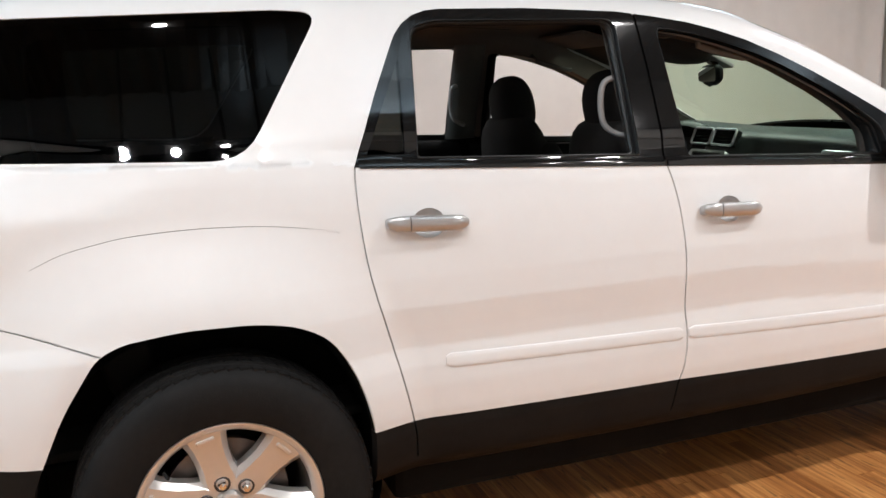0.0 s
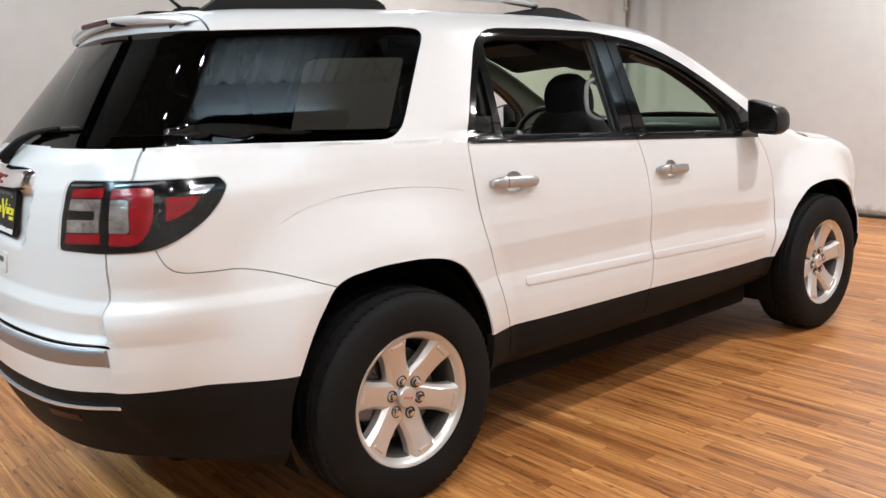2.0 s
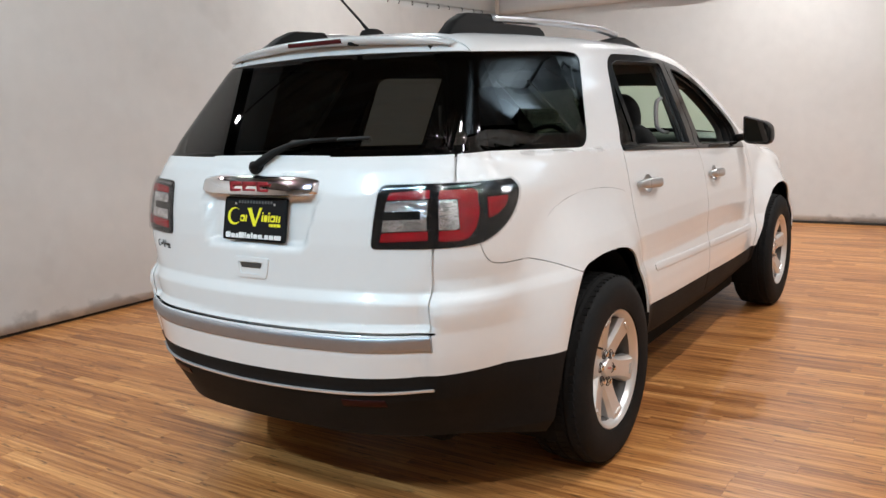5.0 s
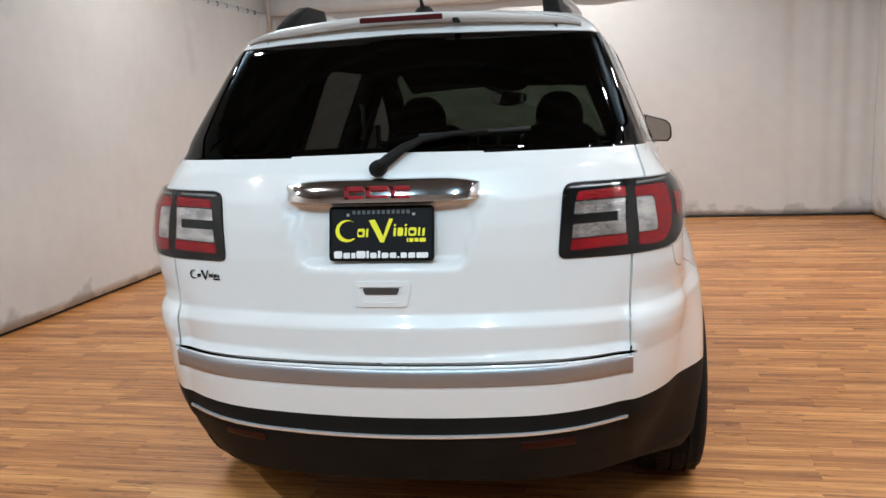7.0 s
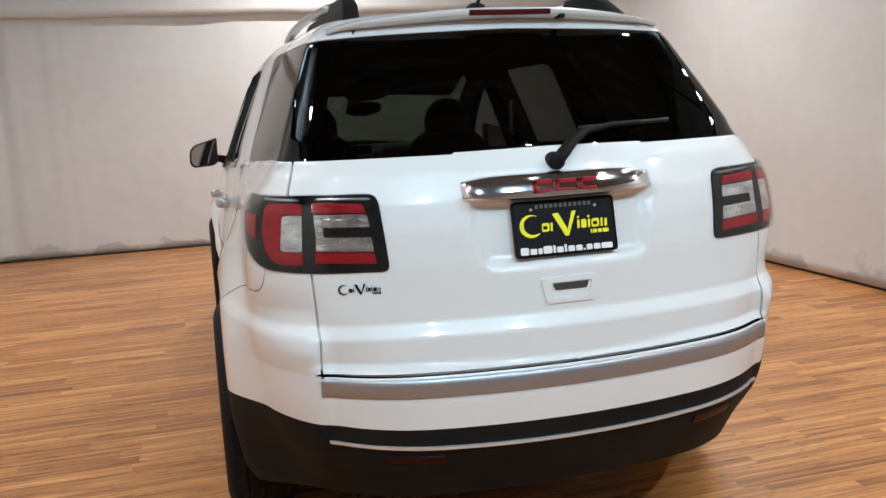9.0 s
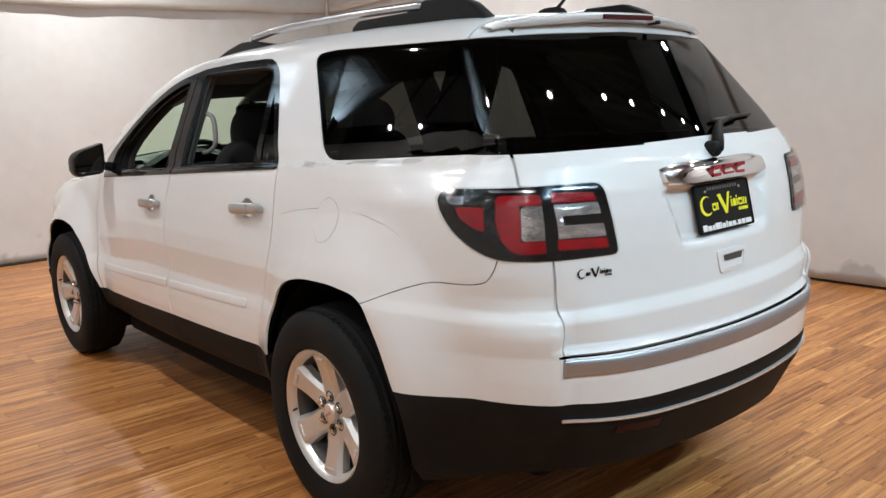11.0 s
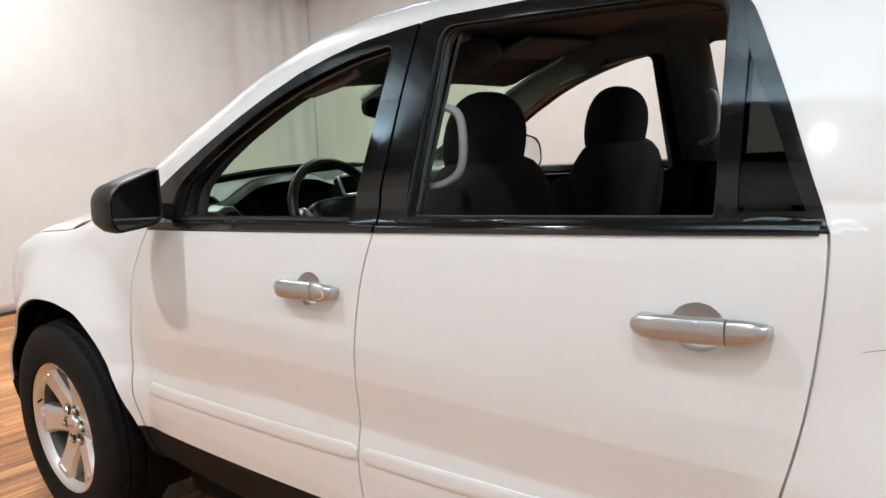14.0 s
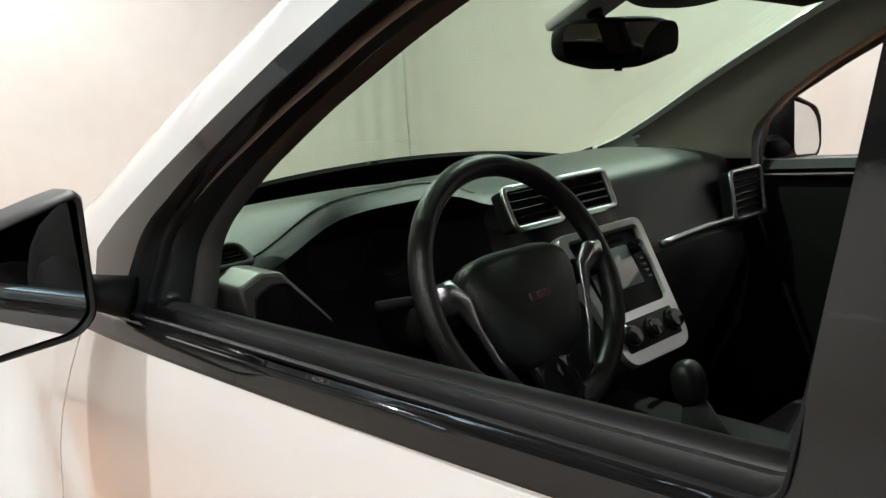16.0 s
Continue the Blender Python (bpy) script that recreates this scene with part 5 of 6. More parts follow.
def seat(name, x, y, top, head):
    st = new(name)
    st.parent = car
    st["label"] = "black cloth seat" + (" with a headrest" if head else "")
    bm = bmesh.new()
    plump(bm, (x, y + 0.22, 0.62), (0.255, 0.28, 0.085), 4)
    part("seat_cushion", bm, CLOTH, st, "", True)
    bm = bmesh.new()
    h = (top - 0.62) / 2
    plump(bm, (x, y - 0.075, 0.62 + h), (0.252, 0.105, h), 11, 3.2)
    back = part("backrest", bm, CLOTH, st, "", True)
    for s in BOTH:
        bm = bmesh.new()
        plump(bm, (x + s * 0.215, y + 0.0, 0.60 + h * 0.9), (0.05, 0.075, h * 0.82), 11, 3.0, 14, 12)
        part("bolster", bm, CLOTH, st, "", True)
    if head:
        bm = bmesh.new()
        plump(bm, (x, y - 0.118, 1.376), (0.132, 0.085, 0.134), 10, 2.5)
        for v in bm.verts:
            v.co.x = x + (v.co.x - x) * (1 - 0.9 * max(0.0, v.co.z - 1.40))
        part("headrest", bm, CLOTH, st, "", True)
        bm = bmesh.new()
        for s in BOTH:
            tube(bm, [(x + s * 0.06, y - 0.10, 1.25), (x + s * 0.06, y - 0.095, 1.38)], 0.007, 8)
        part("headrest_posts", bm, STEEL, st)
    return st


for s in BOTH:
    seat("front_seat", s * 0.385, 0.100 if s > 0 else 0.055, 1.350, True)
    seat("rear_seat", s * 0.385, -0.92, 1.17, False)
bm = bmesh.new()
plump(bm, (0, -1.75, 0.80), (0.62, 0.10, 0.26), 10)
part("third_row_backrest", bm, CLOTH, car, "black cloth folded third row backrest", True)
bm = bmesh.new()
box(bm, (-0.72, -2.08, 0.50), (0.72, 1.05, 0.53), 0.01)
part("cabin_floor", bm, CARPET, car, "black carpet")

# dull black of the console panels, also used as painted shade on the dash
DULL_SHADED = material("dull_black_shaded", (0.0085, 0.0085, 0.0082), 0.6, spec=0.16, vary=0.2)
TRIM = material("brushed_trim", (0.42, 0.42, 0.41), 0.38, 0.8, vary=0.08, scale=20)
# dashboard
dash = new("dashboard")
dash.parent = car
dash["label"] = "black vinyl dashboard with silver trim"
bm = bmesh.new()
rows = []
for x in np.linspace(-0.775, 0.775, 63):
    b = math.exp(-((x + 0.385) / 0.185) ** 4)
    c = math.exp(-(x / 0.15) ** 6)
    e = abs(x / 0.775) ** 6
    low = 0.022 * smooth_step(-0.50, -0.64, x)
    row = [(1.42, 1.150), (1.27, 1.205), (1.12, 1.240 + 0.006 * b), (0.97, 1.240 + 0.024 * b - 0.5 * low), (0.90, 1.232 + 0.040 * b + 0.004 * c - low), (0.855 - 0.02 * b - 0.03 * c, 1.222 + 0.047 * b + 0.006 * c - low),
           (0.835 - 0.02 * b - 0.05 * c, 1.208 + 0.043 * b - low), (0.830 + 0.10 * b - 0.055 * c, 1.190), (0.800 + 0.12 * b - 0.06 * c, 1.110), (0.775 + 0.09 * b - 0.06 * c, 1.050), (0.755 + 0.02 * b - 0.045 * c, 1.000),
           (0.765 - 0.05 * c, 0.930), (0.80 - 0.05 * c, 0.80), (0.90, 0.62)]
    rows.append([(x, y + 0.05 * e, z - 0.03 * e) for y, z in row])
sheet(bm, rows)
bmesh.ops.recalc_face_normals(bm, faces=bm.faces[:])
# low on the dash and under the hood, shade is put in as darker black
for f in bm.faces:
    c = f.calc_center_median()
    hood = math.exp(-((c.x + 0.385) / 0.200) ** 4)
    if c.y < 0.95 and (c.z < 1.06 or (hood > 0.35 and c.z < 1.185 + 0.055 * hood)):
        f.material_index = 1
part("dash_body", bm, [DASH, DULL_SHADED], dash, "", True, 50)
bm = bmesh.new()
brow = lambda x: math.exp(-((x + 0.385) / 0.185) ** 4)
tube(bm, [(x, 0.872 - 0.02 * brow(x) + 0.05 * abs(x / 0.775) ** 6, 1.2265 + 0.0455 * brow(x) - 0.022 * smooth_step(-0.50, -0.64, x) - 0.03 * abs(x / 0.775) ** 6) for x in np.linspace(-0.66, -0.16, 30)], 0.0016, 6)
part("stitched_seam", bm, SEAL, dash, "", True)


def vent(x0, x1, z0, z1, y, lean, name="air_vent", slats=5, frame=None):
    """A vent with a bright frame and dark slats, facing back."""
    v = new(name)
    v.parent = car
    v["label"] = "air vent with a black frame and slats" if frame else "air vent with a bright frame and black slats"
    m = Matrix.Translation(((x0 + x1) / 2, y, (z0 + z1) / 2)) @ Matrix.Rotation(math.radians(lean), 4, "X")
    hw, hh = (x1 - x0) / 2, (z1 - z0) / 2
    bm = bmesh.new()
    pts = rounded([(-hw, -hh), (hw, -hh), (hw, hh), (-hw, hh)], 0.014, 4)
    tube(bm, [m @ Vector((p[0], -0.004, p[1])) for p in pts], 0.0058, 8, True, 1.0, (0, 1, 0))
    part("vent_frame", bm, frame or SATIN, v, "", True)
    bm = bmesh.new()
    box(bm, (-hw, 0.0, -hh), (hw, 0.03, hh), 0.006)
    bmesh.ops.transform(bm, matrix=m, verts=bm.verts[:])
    part("vent_well", bm, DARK, v)
    for k in range(slats):
        bm = bmesh.new()
        z = -hh + (k + 0.5) * 2 * hh / slats
        box(bm, (-hw * 0.94, -0.004, z - 0.0022), (hw * 0.94, 0.012, z + 0.0022), 0.0008, 1)
        bmesh.ops.transform(bm, matrix=m, verts=bm.verts[:])
        part("slat", bm, GLOSS, v)


vent(-0.050, 0.092, 1.174, 1.248, 0.768, -24)
vent(-0.192, -0.064, 1.174, 1.248, 0.768, -24)
vent(0.578, 0.722, 1.068, 1.180, 0.774, -8, slats=7)
vent(-0.722, -0.632, 1.181, 1.231, 0.884, -64, slats=5, frame=SEAL)
# centre stack
stack = new("centre_stack")
stack.parent = car
stack["label"] = "silver framed centre console with a screen and knobs"
M = Matrix.Translation((-0.015, 0.632, 1.012)) @ Matrix.Rotation(math.radians(-31), 4, "X")


def on_stack(name, lo, hi, mat, bevel=0.004, label="", parent=None):
    bm = bmesh.new()
    box(bm, lo, hi, bevel)
    bmesh.ops.transform(bm, matrix=M, verts=bm.verts[:])
    return part(name, bm, mat, parent or stack, label, True, 35)


on_stack("stack_body", (-0.112, 0.002, -0.088), (0.112, 0.17, 0.158), BLACK, 0.012)
bm = bmesh.new()
edge = rounded([(-0.096, -0.088), (0.096, -0.088), (0.124, 0.168), (-0.124, 0.168)], [0.035, 0.035, 0.02, 0.02], 5)
hole = rounded([(-0.086, 0.004), (0.086, 0.004), (0.100, 0.149), (-0.100, 0.149)], 0.012, 5)
rows = [[M @ Vector((p[0] * k, y, p[1] * k)) for p in o] for o, k, y in ((edge, 1.0, 0.02), (edge, 1.0, -0.004), (edge, 0.985, -0.009), (hole, 1.03, -0.010), (hole, 1.0, -0.006), (hole, 0.99, 0.004))]
sheet(bm, [r + [r[0]] for r in rows])
bmesh.ops.remove_doubles(bm, verts=bm.verts[:], dist=1e-5)
bmesh.ops.recalc_face_normals(bm, faces=bm.faces[:])
part("stack_frame", bm, TRIM, stack, "satin silver frame", True, 40)
on_stack("radio_panel", (-0.098, -0.003, 0.004), (0.098, 0.01, 0.148), BLACK, 0.006)
on_stack("screen", (-0.076, -0.006, 0.044), (0.053, 0.0, 0.122), SCREEN, 0.003, "grey display glass")
on_stack("disc_slot", (-0.060, -0.005, 0.130), (0.050, 0.0, 0.136), DARK, 0.001)
on_stack("climate_panel", (-0.083, -0.011, -0.066), (0.083, 0.0, -0.008), DULL_SHADED, 0.006)
for k in range(4):
    on_stack("radio_button", (0.066, -0.006, 0.084 - 0.012 * k), (0.084, 0.0, 0.091 - 0.012 * k), FRAME, 0.002)
    on_stack("button_print", (0.071, -0.0068, 0.0868 - 0.012 * k), (0.079, -0.004, 0.0882 - 0.012 * k), GREYTRIM, 0.0004, "pale print")
for x, z, r in ((-0.062, -0.037, 0.0195), (0.0, -0.037, 0.018), (0.065, -0.037, 0.0195), (0.066, 0.112, 0.011), (-0.088, 0.112, 0.009)):
    bm = bmesh.new()
    spin(bm, [(0.0, r), (-0.014, r * 0.94), (-0.019, r * 0.8), (-0.020, 0.0)], (x, -0.006, z), "y", 20)
    spin(bm, [(0.0, r * 1.15), (-0.004, r * 1.2), (-0.006, r * 1.05)], (x, -0.006, z), "y", 20)
    bmesh.ops.recalc_face_normals(bm, faces=bm.faces[:])
    bmesh.ops.transform(bm, matrix=M, verts=bm.verts[:])
    part("knob", bm, GLOSS, stack, "black knob", True, 40)
for a, b in (((0.25, 0.750, 1.074), (0.735, 0.768, 1.072)),):
    bm = bmesh.new()
    tube(bm, [Vector(a).lerp(Vector(b), t) + Vector((0, 0.012 * math.sin(t * math.pi), 0)) for t in np.linspace(0, 1, 14)], 0.0075, 8)
    part("dash_trim", bm, SATIN, dash, "satin silver trim strip", True)
bm = bmesh.new()
prism(bm, rounded([(-0.708, 1.186), (-0.670, 1.202), (-0.640, 1.197), (-0.560, 1.108), (-0.640, 1.080), (-0.702, 1.150)], 0.008), 0.772, 0.90, "y")
bmesh.ops.bevel(bm, geom=[e for e in bm.edges if all(v.co.y < 0.774 for v in e.verts)], offset=0.006, segments=2, profile=0.5, affect="EDGES")
part("lamp_switch_bezel", bm, material("dim_trim", (0.20, 0.20, 0.195), 0.45, 0.8, vary=0.1), dash, "satin silver switch bezel")
bm = bmesh.new()
prism(bm, rounded([(-0.686, 1.172), (-0.660, 1.184), (-0.637, 1.182), (-0.559, 1.098), (-0.636, 1.076), (-0.688, 1.140)], 0.006), 0.766, 0.776, "y")
part("lamp_switch", bm, GLOSS, dash, "gloss black switch panel")
# instruments
for x, r in ((-0.45, 0.055), (-0.33, 0.055), (-0.52, 0.03), (-0.255, 0.03)):
    bm = bmesh.new()
    tube(bm, [(x + r * math.cos(q), 0.912, 1.165 + r * math.sin(q)) for q in np.linspace(0, 2 * math.pi, 25)[:-1]], 0.0014, 6, True, 1.0, (0, 1, 0))
    part("dial_ring", bm, FRAME, dash, "dull grey dial ring", True)
# steering wheel
SW = Matrix.Translation((-0.385, 0.560, 1.152)) @ Matrix.Rotation(math.radians(-24), 4, "X")
wheel_in = new("steering_wheel")
wheel_in.parent = car
wheel_in["label"] = "black leather steering wheel with silver spoke inlays"
bm = bmesh.new()
tube(bm, [SW @ Vector((0.178 * math.cos(q), 0, 0.178 * math.sin(q))) for q in np.linspace(0, 2 * math.pi, 57)[:-1]], 0.0165, 12, True, 1.0, (0, 1, 0.3))
part("wheel_rim", bm, material("leather_black", (0.014, 0.014, 0.013), 0.38, vary=0.15, bump=0.2, bump_scale=300), wheel_in, "black leather rim", True)
bm = bmesh.new()
plump(bm, (0, 0, 0), (0.100, 0.036, 0.086), 0, 3.2)
for v in bm.verts:
    v.co.x *= 1 + 0.25 * v.co.z / 0.08
    v.co = SW @ (v.co + Vector((0, 0.016, -0.030)))
part("airbag_pad", bm, DASH, wheel_in, "black airbag cover", True)
bm = bmesh.new()
for k in (-1, 0, 1):
    box(bm, (k * 0.015 - 0.006, -0.0225, -0.026), (k * 0.015 + 0.006, -0.018, -0.015), 0.001, 1)
bmesh.ops.transform(bm, matrix=SW, verts=bm.verts[:])
part("pad_badge", bm, material("pad_badge_red", (0.085, 0.022, 0.032), 0.4), wheel_in, "plain dull badge bars")
for s in BOTH:
    bm = bmesh.new()
    tube(bm, [SW @ Vector((s * x, y, z)) for x, y, z in ((0.075, 0.018, -0.010), (0.12, 0.014, -0.004), (0.172, 0.004, 0.0))], [0.030, 0.022, 0.018], 10, squash=0.5, up=(0, 1, 0))
    part("side_spoke", bm, GLOSS, wheel_in, "", True)
    bm = bmesh.new()
    pts = [(0.164, -0.004, 0.010), (0.146, -0.004, 0.012), (0.124, -0.004, -0.002), (0.112, -0.002, -0.04), (0.098, 0.0, -0.085), (0.072, 0.002, -0.135)]
    tube(bm, [SW @ Vector((s * x, y, z)) for x, y, z in pts], [0.024, 0.024, 0.015, 0.006, 0.006, 0.008], 10, squash=0.5, up=(0, 1, 0))
    part("spoke_inlay", bm, SATIN, wheel_in, "satin silver spoke inlay", True)
bm = bmesh.new()
tube(bm, [SW @ Vector((0, 0.015, -0.06)), SW @ Vector((0, 0.008, -0.12)), SW @ Vector((0, 0, -0.178))], [0.05, 0.04, 0.045], 10, squash=0.4, up=(0, 1, 0))
part("lower_spoke", bm, GLOSS, wheel_in, "", True)
bm = bmesh.new()
tube(bm, [SW @ Vector((0, 0.03, 0)), SW @ Vector((0, 0.36, 0))], 0.045, 14, up=(1, 0, 0))
part("steering_column", bm, BLACK, wheel_in, "", True)
bm = bmesh.new()
tube(bm, [SW @ Vector((0, 0.07, 0.01)), SW @ Vector((-0.20, 0.07, 0.035))], [0.010, 0.007], 8)
part("indicator_stalk", bm, BLACK, wheel_in, "", True)
# tunnel and gear lever
console = new("tunnel_console")
console.parent = car
console["label"] = "black tunnel console with gear lever"
bm = bmesh.new()
box(bm, (-0.135, -0.25, 0.50), (0.135, 0.80, 0.80), 0.04, 3)
part("console_body", bm, DULL_SHADED, console, "", True, 40)
bm = bmesh.new()
plump(bm, (0, -0.06, 0.83), (0.115, 0.17, 0.05), 0)
part("armrest", bm, CLOTH, console, "", True)
bm = bmesh.new()
plump(bm, (-0.012, 0.532, 0.898), (0.030, 0.027, 0.042), -15, 2.5)
part("gear_knob", bm, FRAME, console, "black gear knob", True)
bm = bmesh.new()
tube(bm, [(-0.012, 0.505, 0.795), (-0.012, 0.512, 0.83), (-0.012, 0.522, 0.868)], [0.050, 0.034, 0.020], 14, up=(0, 1, 0))
part("gear_boot", bm, CLOTH, console, "black leather boot", True)
bm = bmesh.new()
tube(bm, [(-0.012, 0.518, 0.85), (-0.012, 0.528, 0.88)], 0.011, 8)
part("gear_stem", bm, CHROME, console, "", True)
for x in (-0.055, 0.055):
    bm = bmesh.new()
    spin(bm, [(0.797, 0.040), (0.806, 0.042), (0.806, 0.036), (0.76, 0.034)], (x, 0.27, 0), "z", 24)
    part("cup_holder", bm, SATIN, console, "silver ringed cup holder", True)
# inner mirror
rv = new("inner_mirror")
rv.parent = car
rv["label"] = "black inner mirror below the windscreen's head"
bm = bmesh.new()
plump(bm, (0, 0, 0), (0.128, 0.020, 0.040), 0, 3.2)
for v in bm.verts:
    if v.co.z < 0:
        v.co.z *= 1 + 0.22 * math.exp(-(v.co.x / 0.075) ** 4)
RV = Matrix.Translation((0.024, 0.690, 1.484)) @ Matrix.Rotation(math.radians(-20), 4, "Z") @ Matrix.Rotation(math.radians(3), 4, "X")
bmesh.ops.transform(bm, matrix=RV, verts=bm.verts[:])
part("mirror_case", bm, BLACK, rv, "", True)
bm = bmesh.new()
pts = rounded([(-0.118, -0.029), (0.118, -0.029), (0.118, 0.030), (-0.118, 0.030)], 0.022)
bm.faces.new([bm.verts.new(RV @ Vector((p[0], -0.0208, p[1]))) for p in pts])
part("mirror_face", bm, MIRROR, rv, "mirror glass")
bm = bmesh.new()
tube(bm, [RV @ Vector((0, 0.015, 0.01)), (0.012, 0.72, 1.525), (0.0, 0.72, 1.545)], [0.013, 0.013, 0.018], 8)
part("mirror_stalk", bm, BLACK, rv, "", True)
bm = bmesh.new()
tube(bm, [RV @ Vector((0, -0.008, -0.030)), RV @ Vector((0, -0.008, -0.052))], 0.007, 8)
part("dip_lever", bm, BLACK, rv, "", True)
bm = bmesh.new()
box(bm, (-0.055, 0.66, 1.530), (0.055, 0.79, 1.548), 0.006)
bmesh.ops.rotate(bm, cent=(0, 0.73, 1.54), matrix=Matrix.Rotation(math.radians(-25), 3, "X"), verts=bm.verts[:])
part("sensor_cover", bm, GREYTRIM, rv, "grey sensor cover")
# handles and visors under the roof
for s in BOTH:
    bm = bmesh.new()
    pts = curve_line([(0.725, -0.190, 1.476), (0.704, -0.214, 1.474), (0.690, -0.236, 1.455), (0.688, -0.243, 1.395), (0.690, -0.232, 1.330), (0.704, -0.196, 1.300), (0.725, -0.165, 1.292)], 4)
    tube(bm, [(s * x, y, z) for x, y, z in pts], 0.0095, 10, squash=1.25, up=(1, 0, 0))
    part("pillar_grip", bm, GREYTRIM, car, "light grey grab handle on the door pillar", True)
    bm = bmesh.new()
    ys, zs = np.array([-0.150, -0.150]), np.array([1.25, 1.62])
    rows = []
    for z in np.linspace(1.22, 1.66, 10):
        x = float(on_side(-0.15, z)[0])
        rows.append([(s * (x - o), y, z) for y, o in ((-0.226, 0.030), (-0.214, 0.055), (-0.16, 0.070), (-0.085, 0.055), (-0.065, 0.030))])
    sheet(bm, rows)
    bmesh.ops.recalc_face_normals(bm, faces=bm.faces[:])
    part("door_pillar_trim", bm, PILLAR, car, "grey door pillar trim", True)
    bm = bmesh.new()
    pts = [(0.640, 0.16, 1.605), (0.615, 0.18, 1.575), (0.610, 0.27, 1.550), (0.625, 0.36, 1.530), (0.660, 0.38, 1.535)]
    tube(bm, [(s * x, y, z) for x, y, z in pts], 0.011, 10)
    part("roof_grip", bm, PILLAR, car, "grey roof grab handle", True)
    bm = bmesh.new()
    box(bm, (min(s * 0.15, s * 0.56), 0.16, 1.672), (max(s * 0.15, s * 0.56), 0.36, 1.690), 0.008)
    bmesh.ops.rotate(bm, cent=(0, 0.16, 1.68), matrix=Matrix.Rotation(math.radians(-14), 3, "X"), verts=bm.verts[:])
    part("sun_visor", bm, HEADLINER, car, "taupe folded sun visor", True, 40)
bm = bmesh.new()
rows = []
for x in np.linspace(-0.585, 0.585, 41):
    reach = 0.655 - 0.10 * x * x
    line = [(y, float(roof_z(np.array(abs(x)), np.array(y))) - 0.030) for y in np.linspace(0.26, reach, 9)]
    line += [(reach + 0.006, line[-1][1] - 0.004), (reach - 0.004, line[-1][1] - 0.014), (reach - 0.06, line[-1][1] - 0.006), (0.26, line[0][1] - 0.012)]
    rows.append([(x, y, z) for y, z in line])
sheet(bm, rows)
bmesh.ops.recalc_face_normals(bm, faces=bm.faces[:])
part("screen_header", bm, TAUPE, car, "dark taupe trim along the windscreen's head", True, 40)
bm = bmesh.new()
plump(bm, (0.03, 0.44, 1.612), (0.145, 0.20, 0.052), -16, 3.2)
part("overhead_console", bm, TAUPE, car, "taupe overhead console", True)
for s in BOTH:
    bm = bmesh.new()
    rows = []
    for z in np.linspace(1.27, 1.70, 16):
        t = (z - 1.27) / 0.43
        bow = 0.03 * (2 * t - 1) ** 4
        x = float(on_side(-1.90, z)[0]) - 0.045
        rows.append([(s * (x - o), y, z) for y, o in ((-1.905 + bow, -0.02), (-1.900 + bow, 0.01), (-1.93 + bow, 0.025), (-2.00, 0.04), (-2.06, 0.08))])
    sheet(bm, rows)
    bmesh.ops.recalc_face_normals(bm, faces=bm.faces[:])
    part("tail_pillar_trim", bm, TAUPE, car, "dark trim on the rear pillar", True)


